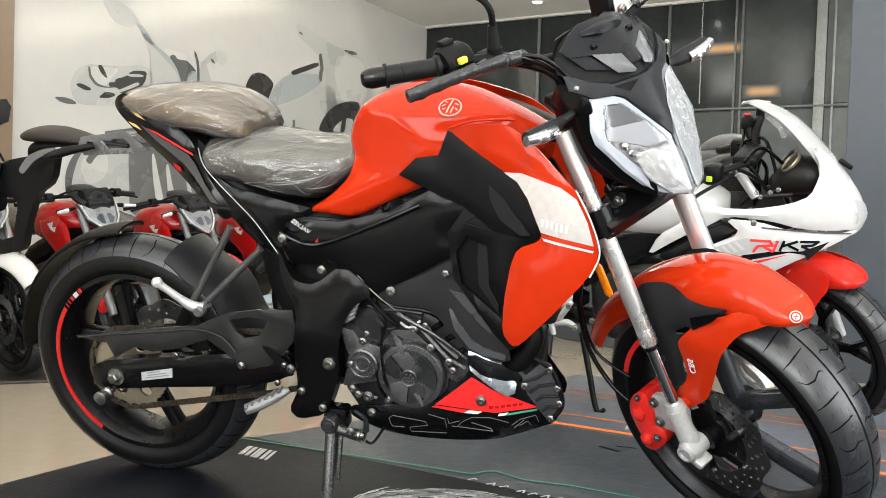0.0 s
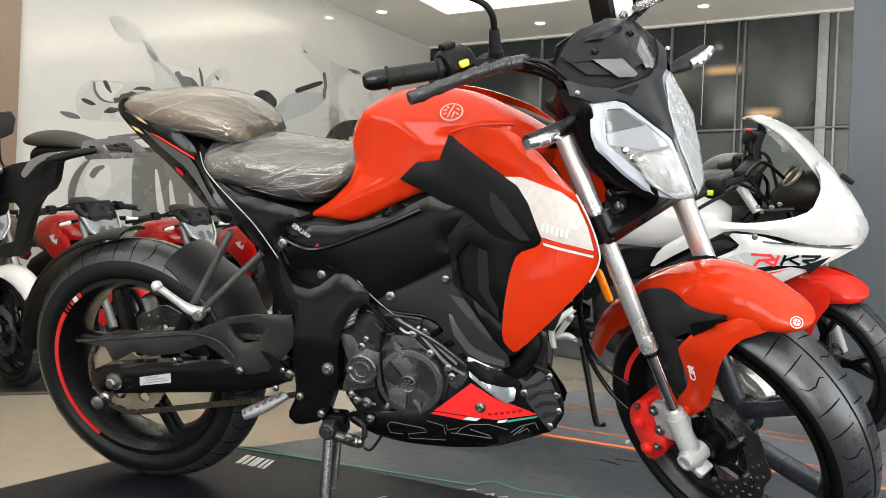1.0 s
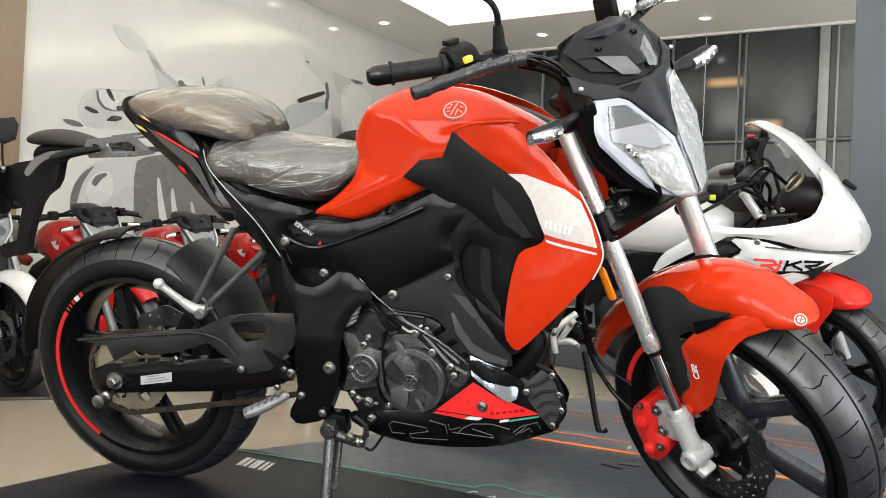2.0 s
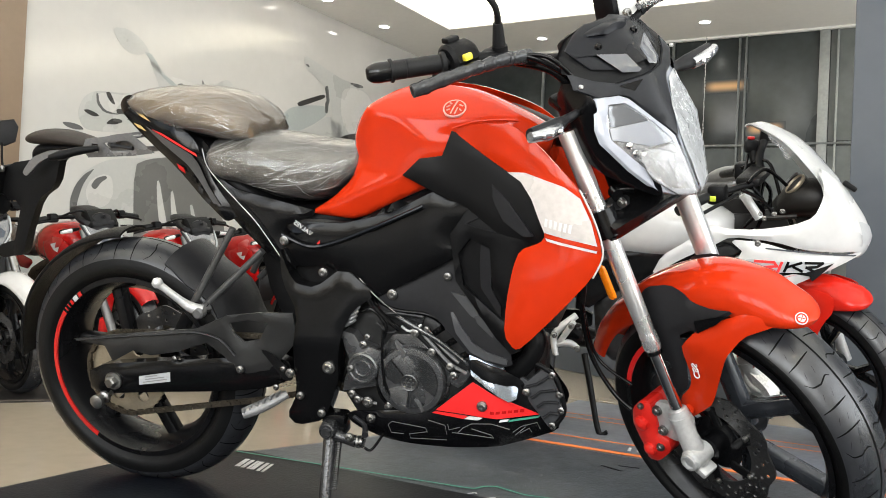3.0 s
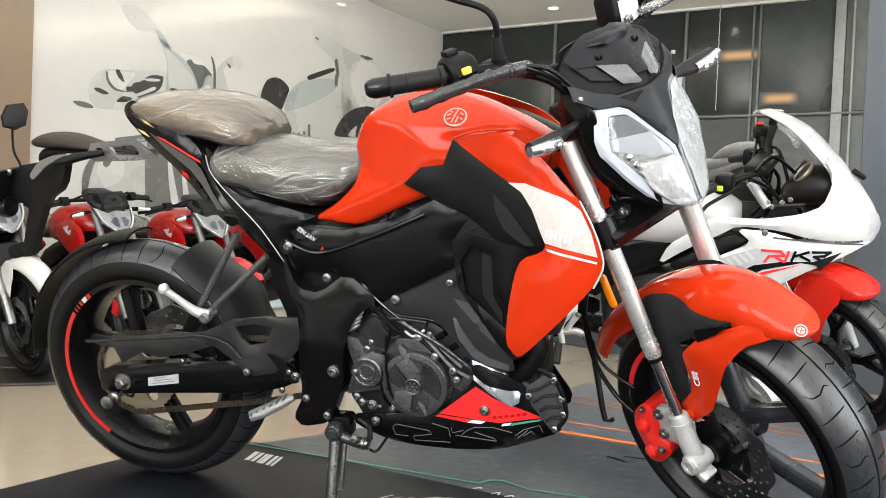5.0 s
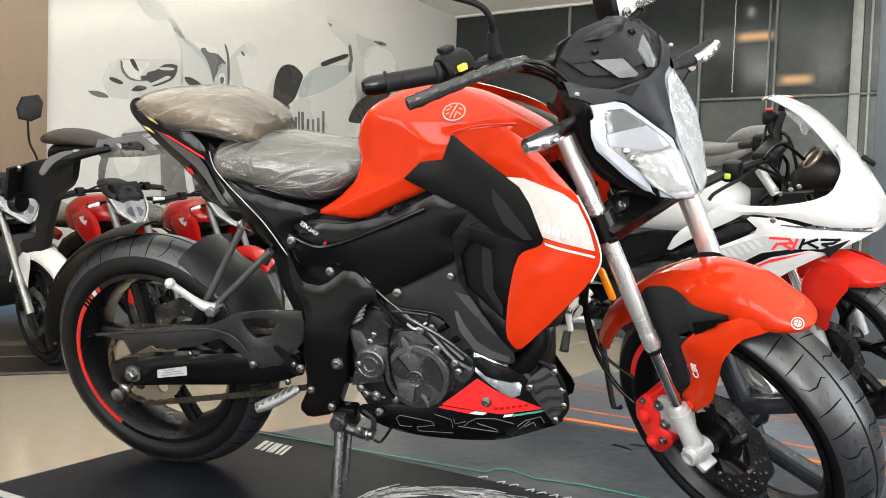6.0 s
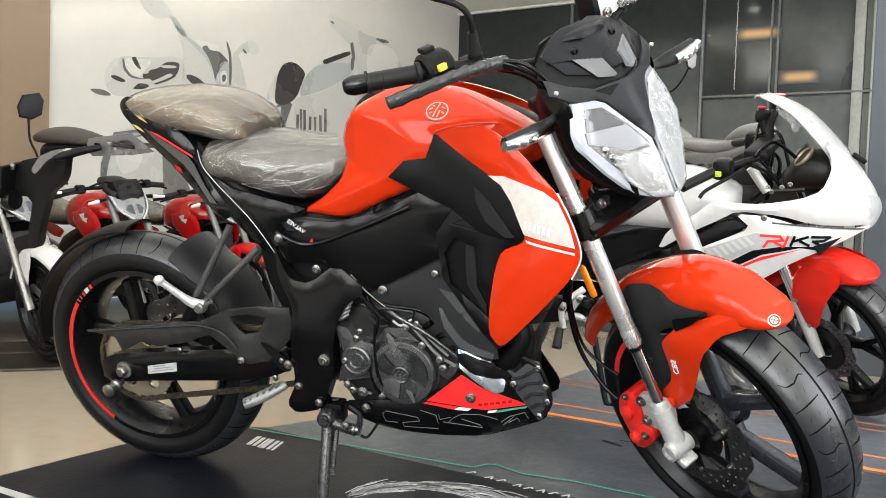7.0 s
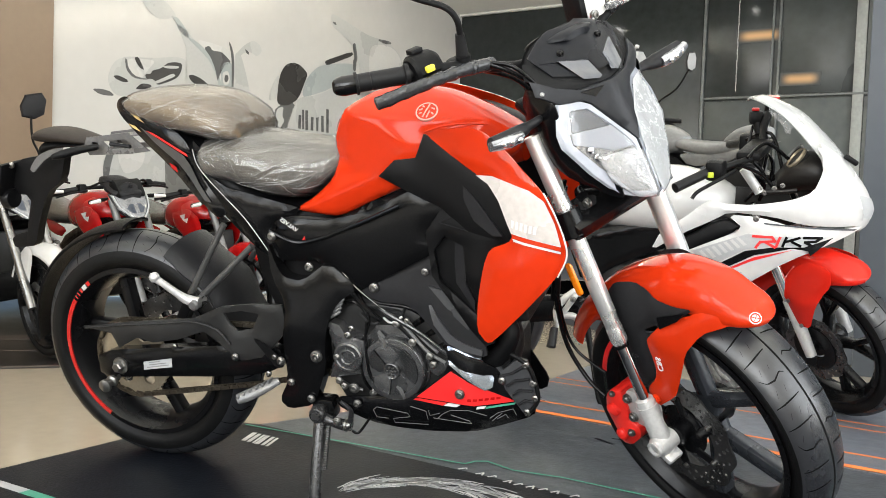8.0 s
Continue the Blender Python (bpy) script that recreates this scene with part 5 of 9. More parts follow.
ins_w = lambda x, z: 0.147 + 0.10 * max(x - 0.83, 0)
for s in BOTH:
    part("tank_insert", side_sheet([(0.822, 0.884), (0.802, 0.836), (0.756, 0.830), (0.720, 0.797), (0.768, 0.773), (0.852, 0.735), (0.910, 0.690), (0.997, 0.672), (1.02, 0.72), (0.985, 0.78), (0.930, 0.825), (0.875, 0.86)], ins_w, s, thick=0.02, rnd=0.005, bulge=0.003, smooth=0), MATTBLACK, bike, "matt black textured tank insert")
part("insert_facet", side_sheet([(0.893, 0.795), (0.935, 0.755), (0.985, 0.690), (0.965, 0.688), (0.925, 0.715), (0.908, 0.748)], lambda x, z: ins_w(x, z) + 0.003 + 0.12 * (x - 0.90), -1, thick=0.012, rnd=0.002, smooth=0), GREYPLASTIC, bike)
sh_w = lambda x, z: 0.148 + 0.27 * min(max(x - 0.83, 0), 0.21) + 0.012 * min(max((0.70 - z) / 0.2, 0), 1)
shroud = [(0.822, 0.886), (0.86, 0.895), (0.893, 0.900), (0.944, 0.900), (0.994, 0.866), (1.048, 0.812), (1.072, 0.784), (1.096, 0.738), (1.113, 0.686), (1.116, 0.660), (1.099, 0.622), (1.040, 0.554), (0.967, 0.474), (0.951, 0.468), (0.930, 0.492), (0.934, 0.559), (0.947, 0.629), (0.961, 0.665), (1.003, 0.683), (1.011, 0.698), (0.989, 0.763), (0.961, 0.798), (0.927, 0.817), (0.880, 0.846)]
for s in BOTH:
    part("radiator_shroud", side_sheet(shroud, sh_w, s, thick=0.010, rnd=0.007, bulge=0.005, smooth=1), ORANGE, bike, "glossy orange-red radiator shroud wing")
dw = lambda x, z: sh_w(x, z) + 0.0052
part("shroud_decal", side_sheet([(0.938, 0.812), (0.972, 0.813), (1.048, 0.790), (1.076, 0.770), (1.096, 0.728), (1.108, 0.684), (1.010, 0.704), (1.002, 0.722), (0.985, 0.765), (0.964, 0.796)], dw, -1, thick=0.002, rnd=0.001, smooth=0), SILVERDECAL, bike, "silver-white shroud decal")
part("shroud_decal", side_sheet([(1.012, 0.700), (1.108, 0.681), (1.110, 0.677), (1.012, 0.696)], dw, -1, thick=0.002, rnd=0.0005, smooth=0), ORANGE, bike)
part("shroud_decal", side_sheet([(1.013, 0.694), (1.108, 0.675), (1.107, 0.671), (1.015, 0.689)], dw, -1, thick=0.002, rnd=0.0005, smooth=0), SILVERDECAL, bike)
for i in range(6):
    x = 1.010 + 0.009 * i
    part("decal_bar", side_sheet([(x, 0.716 - 0.0018 * i), (x + 0.005, 0.715 - 0.0018 * i), (x + 0.007, 0.730 - 0.0018 * i), (x + 0.002, 0.731 - 0.0018 * i)], lambda u, v: dw(u, v) + 0.001, -1, thick=0.001, rnd=0, smooth=0), STICKER, bike)
part("shroud_edge", tube([(x, -sh_w(x, z) + 0.001, z) for x, z in ((1.074, 0.786), (1.098, 0.738), (1.115, 0.690), (1.117, 0.660), (1.101, 0.624))], 0.0018), SILVERDECAL, bike)
for s in BOTH:
    part("tank_seam", tube([(x, s * (0.150 - 0.35 * max(0, x - 0.89)), z) for x, z in ((0.826, 0.889), (0.87, 0.902), (0.92, 0.905), (0.95, 0.902))], 0.002), ORANGE, bike)
BADGEPOSE = pose(0.822, -0.1163, 0.9248, -49, 0, 4)
badge = part("tank_badge", lathe([(0.0005, 0.004), (0.0225, 0.004), (0.023, -0.001), (0.0005, -0.001)], (0, 0, 0), 'Y', 40), PALEPRINT, bike, "round pale tank badge", m=BADGEPOSE)
part("badge_ring", lathe([(0.0200, -0.0008), (0.0200, -0.0016), (0.0005, -0.0016), (0.0005, -0.0008)], (0, 0, 0), 'Y', 40), ORANGE, badge, m=BADGEPOSE)
for a, b in (((-0.006, -0.016), (-0.002, 0.0)), ((-0.002, 0.0), (0.004, 0.017)), ((0.002, -0.017), (0.006, 0.0)), ((-0.016, 0.002), (-0.009, 0.006)), ((-0.015, -0.007), (-0.009, -0.004)), ((0.009, 0.008), (0.016, 0.004)), ((0.010, -0.004), (0.015, -0.009)), ((-0.010, 0.013), (-0.006, 0.010))):
    part("badge_bar", tube([(a[0], -0.0022, a[1]), (b[0], -0.0022, b[1])], 0.0015, 6, 1), PALEPRINT, badge, m=BADGEPOSE)
lettering("VALVES", 0.014, Matrix.Translation((0.487, -0.1185, 0.674)) @ pose(0, 0, 0, 90, 33, 0), STICKER, bike)
lettering("4", 0.020, Matrix.Translation((0.520, -0.1185, 0.640)) @ pose(0, 0, 0, 90, 33, 0), REDDECAL, bike)

# tail and seats
tail = [(0.028, 0.930), (0.045, 0.948), (0.075, 0.956), (0.135, 0.917), (0.240, 0.868), (0.262, 0.815), (0.285, 0.762), (0.335, 0.695), (0.305, 0.682), (0.280, 0.705), (0.189, 0.797), (0.098, 0.864), (0.039, 0.912)]
tail_w = lambda x, z: 0.060 + 0.055 * min(max((x - 0.03) / 0.22, 0), 1) ** 0.7
for s in BOTH:
    part("tail_panel", side_sheet(tail, tail_w, s, thick=0.010, rnd=0.010, bulge=0.005, smooth=2), GLOSSBLACK, bike, "gloss black tail side panel with decals")
tdw = lambda x, z: tail_w(x, z) + 0.0055
def tail_decal(pts, mt, lift=0.0, label=""):
    part("tail_decal", side_sheet(pts, lambda x, z: tdw(x, z) + lift, -1, thick=0.0015, rnd=0, smooth=0), mt, bike, label)
tail_decal([(0.118, 0.886), (0.149, 0.872), (0.240, 0.828), (0.256, 0.808), (0.275, 0.763), (0.300, 0.722), (0.284, 0.725), (0.252, 0.778), (0.226, 0.808), (0.159, 0.853)], TAILGREY, 0, "grey tail band")
tail_decal([(0.136, 0.880), (0.161, 0.873), (0.252, 0.831), (0.254, 0.825), (0.205, 0.848)], REDDECAL, 0.0008, "red tail stripe")
tail_decal([(0.198, 0.808), (0.216, 0.800), (0.219, 0.788), (0.203, 0.797)], RED, 0.0008)
for x, z in ((0.236, 0.785), (0.252, 0.763), (0.268, 0.740)):
    tail_decal([(x, z), (x + 0.012, z - 0.008), (x + 0.008, z - 0.020), (x - 0.002, z - 0.011)], GLOSSBLACK, 0.0008)
tail_decal([(0.091, 0.918), (0.112, 0.912), (0.132, 0.897), (0.108, 0.906)], YELLOWPRINT)
tail_decal([(0.082, 0.893), (0.102, 0.888), (0.117, 0.876), (0.094, 0.884)], YELLOWPRINT)
part("tail_seam", tube([(x, -0.1185, z) for x, z in ((0.267, 0.842), (0.274, 0.808), (0.298, 0.775), (0.342, 0.729), (0.386, 0.681), (0.443, 0.598))], 0.0010, 8), CAST, bike, "thin silver trim line")
for s in BOTH:
    part("seat_side_panel", side_sheet([(0.255, 0.862), (0.275, 0.842), (0.296, 0.762), (0.468, 0.722), (0.515, 0.712), (0.495, 0.69), (0.438, 0.672), (0.470, 0.580), (0.410, 0.600), (0.325, 0.680), (0.285, 0.735), (0.268, 0.80)], 0.108, s, thick=0.012, rnd=0.010, bulge=0.003, smooth=1), FRAMEBLACK, bike)
part("tail_core", loft([oval(r[0], r[1], r[2], r[3], 3) for r in shape_rows([(0.04, 0.05, 0.905, 0.94), (0.12, 0.075, 0.86, 0.92), (0.24, 0.09, 0.78, 0.86), (0.40, 0.095, 0.64, 0.74), (0.50, 0.10, 0.62, 0.72), (0.62, 0.10, 0.70, 0.78)], 16)]), MATTBLACK, bike)
rs_rows = [(0.052, 0.040, 0.922, 0.942, 0.932), (0.070, 0.078, 0.908, 0.957, 0.932), (0.14, 0.102, 0.886, 0.965, 0.925), (0.22, 0.115, 0.868, 0.965, 0.912), (0.29, 0.120, 0.855, 0.952, 0.902), (0.34, 0.116, 0.852, 0.920, 0.885), (0.362, 0.095, 0.856, 0.888, 0.872)]
fs_rows = [(0.262, 0.095, 0.80, 0.846, 0.825), (0.285, 0.116, 0.768, 0.860, 0.81), (0.36, 0.125, 0.752, 0.868, 0.805), (0.45, 0.125, 0.728, 0.856, 0.79), (0.53, 0.115, 0.735, 0.845, 0.785), (0.60, 0.085, 0.785, 0.840, 0.81), (0.625, 0.05, 0.80, 0.835, 0.82)]
for name, rows, lab, seed in (("passenger_seat", rs_rows, "passenger seat wrapped in creased clear film", 3.1), ("rider_seat", fs_rows, "rider seat wrapped in creased clear film", 7.7)):
    seat = part(name, loft([oval(r[0], r[1], r[2], r[3], 2.6, 40, r[4]) for r in shape_rows(rows, 26)]), SEATTAN if seed < 5 else SEATMAT, bike, lab)
    f = loft([oval(r[0], r[1] + 0.003, r[2] - 0.004, r[3] + 0.004, 2.5, 130, r[4]) for r in shape_rows(rows, 110)])
    f.normal_update()
    for v in f.verts:
        p = v.co
        warp = noise.noise(Vector((p.x * 8, p.y * 8, p.z * 8 + seed)))
        wide = noise.noise(Vector((p.x * 5 + seed, p.y * 6, p.z * 5)))
        # long folds pulled down and across the flanks, fine crinkles between them
        a = 1 - abs(noise.noise(Vector((p.x * 26 + 34 * p.z + 3 * warp + seed, p.y * 7, p.z * 9 - 6 * p.x))))
        b = 1 - abs(noise.noise(Vector((p.x * 11 - 8 * p.z + 2.5 * warp, p.y * 13 + seed, p.z * 46 + 14 * p.x))))
        c = 1 - abs(noise.noise(Vector((p.x * 70 + 60 * p.z + 5 * warp, p.y * 40 + seed, p.z * 80 - 50 * p.x))))
        side = min(1.0, max(0.30, (rows[2][3] - p.z) / 0.06))
        v.co += v.normal * (side * (0.0048 * a ** 8 * max(0.0, 0.45 + wide) + 0.0034 * b ** 9 * max(0.0, 0.55 - wide) + 0.0011 * c ** 5) + 0.0022 * warp * side)
    part("wrap_film", f, FILM, seat, "creased clear plastic film", sharp=180)
    rng = random.Random(int(seed * 10))
    dense = shape_rows(rows, 60)
    folds = bmesh.new()
    for i in range(30):
        # pale folds that sweep up across the flank, and short crinkles along its lower edge
        long_one = i % 5 < 2
        u, a = rng.uniform(3, 46), rng.uniform(-0.55, 0.25) if long_one else rng.uniform(-0.75, 0.9)
        way = rng.uniform(0.30, 0.75) if long_one else rng.uniform(0.3, 2.6)
        bend = rng.uniform(-0.035, 0.035)
        pts = []
        for k in range(rng.randint(14, 26) if long_one else rng.randint(4, 9)):
            r = dense[min(max(int(u), 0), 60)]
            c, q = math.cos(math.pi - a), math.sin(math.pi - a)
            hi = r[3] - r[4] if q > 0 else r[4] - r[2]
            pts.append(Vector((r[0] + (u - int(u)) * 0.004, (r[1] + 0.0056) * math.copysign(abs(c) ** 0.77, c), r[4] + math.copysign(abs(q) ** 0.77, q) * (hi + 0.0062))))
            u += 1.15 * math.cos(way)
            a += 0.080 * math.sin(way)
            way += bend + rng.uniform(-0.10, 0.10)
        tube(pts, [0.0001, rng.uniform(0.0002, 0.0006), 0.0001], 5, 3, bm=folds)
    part("film_fold", folds, FILMFOLD, seat)["kind"] = "stuff"

# tail unit: plate bracket, rear lamp and plate holder
for s in BOTH:
    part("tail_bracket", side_sheet([(-0.078, 0.853), (0.042, 0.866), (0.100, 0.822), (0.044, 0.815), (-0.076, 0.810), (-0.090, 0.830)], 0.048, s, thick=0.004, rnd=0.002, smooth=0, step=0.012,
         holes=[[(-0.031, 0.844), (0.033, 0.850), (0.050, 0.838), (0.049, 0.828), (-0.012, 0.826)], [(-0.064, 0.843), (-0.046, 0.841), (-0.053, 0.832), (-0.048, 0.822), (-0.066, 0.823)]]), BRACKETGREY, bike, "grey alloy tail bracket with cut-outs")
part("tail_bracket_top", block((-0.0, 0, 0.853), (0.14, 0.092, 0.004), 0.001, Matrix.Rotation(radians(-6), 4, 'Y')), BRACKETGREY, bike)
part("bracket_latch", tube([(-0.01, -0.046, 0.838), (0.015, -0.046, 0.836), (0.045, -0.046, 0.832)], [0.006, 0.004, 0.005], 8), GREYPLASTIC, bike)
part("rear_lamp", loft([oval(r[0], r[1], r[2], r[3], 2.3, 28) for r in shape_rows([(-0.272, 0.010, 0.846, 0.852), (-0.255, 0.035, 0.838, 0.862), (-0.222, 0.05, 0.835, 0.871), (-0.166, 0.05, 0.833, 0.868), (-0.097, 0.04, 0.830, 0.848), (-0.085, 0.03, 0.830, 0.842)], 18)]), LAMPBROWN, bike, "dark brown hooded rear lamp unit")
part("lamp_hood", loft([oval(r[0], r[1], r[2], r[3], 2.3, 20) for r in shape_rows([(-0.255, 0.02, 0.800, 0.806), (-0.235, 0.035, 0.806, 0.836), (-0.18, 0.04, 0.822, 0.838), (-0.10, 0.04, 0.826, 0.834)], 12)]), MATTBLACK, bike)
for s in BOTH:
    part("rear_indicator", tube([(-0.035, s * 0.06, 0.834), (-0.075, s * 0.085, 0.829), (-0.10, s * 0.11, 0.823), (-0.122, s * 0.12, 0.818)], [0.007, 0.010, 0.011, 0.006], 12), MATTBLACK, bike)
    part("bracket_stay", side_sheet([(-0.258, 0.775), (-0.226, 0.809), (-0.182, 0.825), (-0.145, 0.829), (-0.150, 0.822), (-0.205, 0.800), (-0.240, 0.770), (-0.250, 0.765)], 0.058, s, thick=0.006, rnd=0.003, smooth=1), PEGGREY, bike, "grey alloy plate stay")
part("plate_holder", side_sheet([(-0.348, 0.786), (-0.177, 0.812), (-0.204, 0.735), (-0.256, 0.704), (-0.300, 0.620), (-0.322, 0.560), (-0.356, 0.556), (-0.335, 0.620), (-0.306, 0.696), (-0.393, 0.700)], 0.020, -1, thick=0.030, rnd=0.006, smooth=1), MATTBLACK, bike, "black plate holder arm")
part("splash_flap", side_sheet([(-0.405, 0.580), (-0.325, 0.602), (-0.329, 0.562), (-0.400, 0.545)], 0.012, -1, thick=0.012, rnd=0.004, smooth=1), MATTBLACK, bike)
part("number_plate", block((-0.352, -0.012, 0.744), (0.010, 0.11, 0.085), 0.003, Matrix.Rotation(radians(18), 4, 'Y')), MATTBLACK, bike, "blank black plate carrier")
part("rear_reflector", lathe([(0.026, -0.012), (0.028, 0.0), (0.024, 0.010), (0.0005, 0.012)], (-0.360, -0.03, 0.690), 'X', 20), RIM, bike)
bolt(bike, (-0.335, -0.036, 0.778), 0.008)

# ---- front end of the orange motorcycle, turned to its lock ----
FC = (1.389, 0.0, 0.294)
DC = (FC[0] + 0.002, 0.0, FC[2] - 0.004)
front = wheel(bike, FC, 0.289, 0.128, FRONT, RIM, True, 3, radians(72), [(135, 172, REDDECAL)], "front_wheel", (0.56, -0.56), 1.45, 0.229, 0.045, spoke_mat=RIMSHEEN)


def leg(z, y, fwd=0.0):
    return Vector((1.374 - (z - 0.297) * 0.385 + fwd, y, z))


for s in BOTH:
    y = -0.122 if s < 0 else 0.104
    k = 0.80 if s < 0 else 1.0
    part("fork_tube", tube([leg(0.515, y), leg(0.53, y), leg(0.60, y), leg(0.72, y), leg(0.925, y)], [0.0185 * k, 0.0195 * k, 0.0215 * k, 0.0220 * k, 0.0180], 28, 1), TUBE, bike, "silver upside-down fork tube", m=FRONT)
    part("fork_collar", tube([leg(0.540, y), leg(0.530, y), leg(0.512, y), leg(0.505, y)], [0.0205 * k, 0.0215 * k, 0.0215 * k, 0.0180 * k], 28, 1), TUBE, bike, m=FRONT)
    part("fork_seal", tube([leg(0.508, y), leg(0.498, y)], 0.0185 * k, 24, 1), FRAMEBLACK, bike, m=FRONT)
    part("fork_slider", tube([leg(0.51, y), leg(0.34, y)], 0.0145 * k, 24, 1), CHROME, bike, "polished chrome fork slider", m=FRONT)
    ft = tube([leg(0.385, y), leg(0.375, y), leg(0.33, y), leg(0.30, y, 0.004), leg(0.272, y, 0.008)], [0.0185, 0.0205, 0.0200, 0.022, 0.014], 24, 1)
    join(ft, lathe([(0.017, -0.026), (0.0215, -0.022), (0.0215, 0.022), (0.017, 0.026)], (1.383, y, 0.294), 'Y', 24))
    part("fork_foot", ft, CAST, bike, "cast silver fork foot", m=FRONT)
    part("foot_ring", tube([leg(0.372, y), leg(0.362, y)], 0.0225, 24, 1), CAST, bike, m=FRONT)
    part("axle_clamp", block(leg(0.272, y, 0.010), (0.040, 0.040, 0.016), 0.005, Matrix.Rotation(radians(25), 4, 'Y')), CAST, bike, m=FRONT)
lug = part("caliper_lug", side_sheet([(1.291, 0.380), (1.322, 0.374), (1.360, 0.358), (1.395, 0.338), (1.415, 0.310), (1.402, 0.270), (1.374, 0.250), (1.347, 0.266), (1.326, 0.310), (1.304, 0.350)], 0.122, 1, thick=0.036, rnd=0.012, bulge=0.004, smooth=1), FILMFOLD, bike, "silver lug on the far fork foot, in pale film", m=FRONT)
for pts in ([(1.322, 0.360), (1.345, 0.325), (1.372, 0.300), (1.380, 0.268)], [(1.350, 0.352), (1.362, 0.330), (1.385, 0.318)], [(1.335, 0.345), (1.338, 0.318), (1.352, 0.290)]):
    part("film_fold", tube([(x, 0.0865 - 0.003 * (k % 2), z) for k, (x, z) in enumerate(pts)], [0.003, 0.005, 0.004, 0.002][:len(pts)], 8, 4), FILMFOLD, lug, m=FRONT)
part("front_axle", lathe([(0.0135, -0.139), (0.0135, 0.139)], (1.384, 0, 0.294), 'Y', 6), STEEL, bike, m=FRONT)
part("axle_end", lathe([(0.017, -0.146), (0.017, -0.154), (0.0125, -0.155), (0.0125, -0.148), (0.0005, -0.148)], (1.383, 0, 0.294), 'Y', 24), CAST, bike, m=FRONT)
part("caliper_bracket", side_sheet([(1.355, 0.368), (1.335, 0.372), (1.275, 0.362), (1.262, 0.335), (1.280, 0.285), (1.300, 0.278), (1.36, 0.29)], 0.108, -1, thick=0.016, rnd=0.006, smooth=1), CAST, bike, "cast silver caliper bracket", m=FRONT)
part("front_brake_disc", disc_mesh(DC, -0.078, 0.126, 0.080, 60, 10), DISC, front, "dark drilled wave brake disc", m=FRONT)
cr = lathe([(0.020, -0.06), (0.056, -0.066), (0.058, -0.070), (0.045, -0.074), (0.020, -0.072)], FC, 'Y', 36, True)
part("disc_carrier", cr, RIM, front, m=FRONT)
for i in range(6):
    a = radians(60 * i + 20)
    ca = bar((FC[0] + 0.05 * math.cos(a), -0.076, FC[2] + 0.05 * math.sin(a)), (FC[0] + 0.090 * math.cos(a + 0.25), -0.077, FC[2] + 0.090 * math.sin(a + 0.25)), (-math.sin(a), 0, math.cos(a)), 0.022, 0.020, 0.006, 0.006, bmesh.new())
    bmesh.ops.recalc_face_normals(ca, faces=ca.faces)
    part("carrier_arm", ca, RIM, front, m=FRONT)
for i in range(6):
    a = radians(60 * i + 36)
    bolt(front, (FC[0] + 0.088 * math.cos(a), -0.081, FC[2] + 0.088 * math.sin(a)), 0.006, m=FRONT)
part("hub_spacer", lathe([(0.020, -0.06), (0.020, -0.084), (0.024, -0.088), (0.024, -0.096), (0.018, -0.098), (0.0005, -0.098)], FC, 'Y', 24), RIM, front, m=FRONT)
cal = part("brake_caliper", side_sheet([(1.215, 0.321), (1.240, 0.354), (1.259, 0.357), (1.265, 0.338), (1.276, 0.317), (1.276, 0.284), (1.304, 0.279), (1.307, 0.252), (1.275, 0.208), (1.246, 0.200), (1.240, 0.224), (1.221, 0.257), (1.211, 0.290)], 0.120, -1, thick=0.075, rnd=0.014, bulge=0.004, smooth=1), CALIPERRED, bike, "red painted brake caliper", m=FRONT)
part("caliper_piston_cap", lathe([(0.016, -0.118), (0.016, -0.128), (0.012, -0.131), (0.0005, -0.135)], (1.246, 0, 0.304), 'Y', 24), CALIPERRED, cal, m=FRONT)
part("caliper_piston_cap", lathe([(0.014, -0.118), (0.014, -0.128), (0.011, -0.131), (0.0005, -0.135)], (1.264, 0, 0.245), 'Y', 24), CALIPERRED, cal, m=FRONT)
bolt(cal, (1.290, -0.122, 0.262), 0.009, m=FRONT)
bolt(cal, (1.246, -0.122, 0.346), 0.007, m=FRONT)
for x, z in ((1.280, 0.345), (1.292, 0.300)):
    bolt(bike, (x, -0.112, z), 0.011, m=FRONT)
# front fender
fen = []
for i in range(41):
    f = (i / 40) ** 1.6
    a = radians(62 + 106 * f)
    r = float(np.interp(f, (0, 0.06, 0.18, 0.33, 0.5, 0.7, 1.0), (0.356, 0.363, 0.371, 0.366, 0.350, 0.340, 0.362)))
    w = float(np.interp(f, (0.1, 0.14, 0.3, 0.6, 1.0), (0.056, 0.062, 0.072, 0.066, 0.048))) * math.sqrt(max(0.004, 1 - max(0.0, 1 - f / 0.10) ** 2))
    drop = float(np.interp(f, (0, 0.05, 0.12, 0.25, 1.0), (0.006, 0.028, 0.056, 0.066, 0.05)))
    loop = []
    for k in range(19):
        b = radians(-88 + 88 / 9 * k)
        q = r - drop * (1 - math.cos(b)) ** 1.3
        loop.append(Vector((1.387 + q * math.cos(a), w * math.sin(b), 0.292 + q * math.sin(a))))
    loop += [Vector((p.x - 0.006 * math.cos(a), p.y * 0.93, p.z - 0.006 * math.sin(a))) for p in reversed(loop)]
    fen.append(loop)
part("front_fender", loft(fen), ORANGE, bike, "glossy orange-red front fender", m=FRONT, sharp=60)
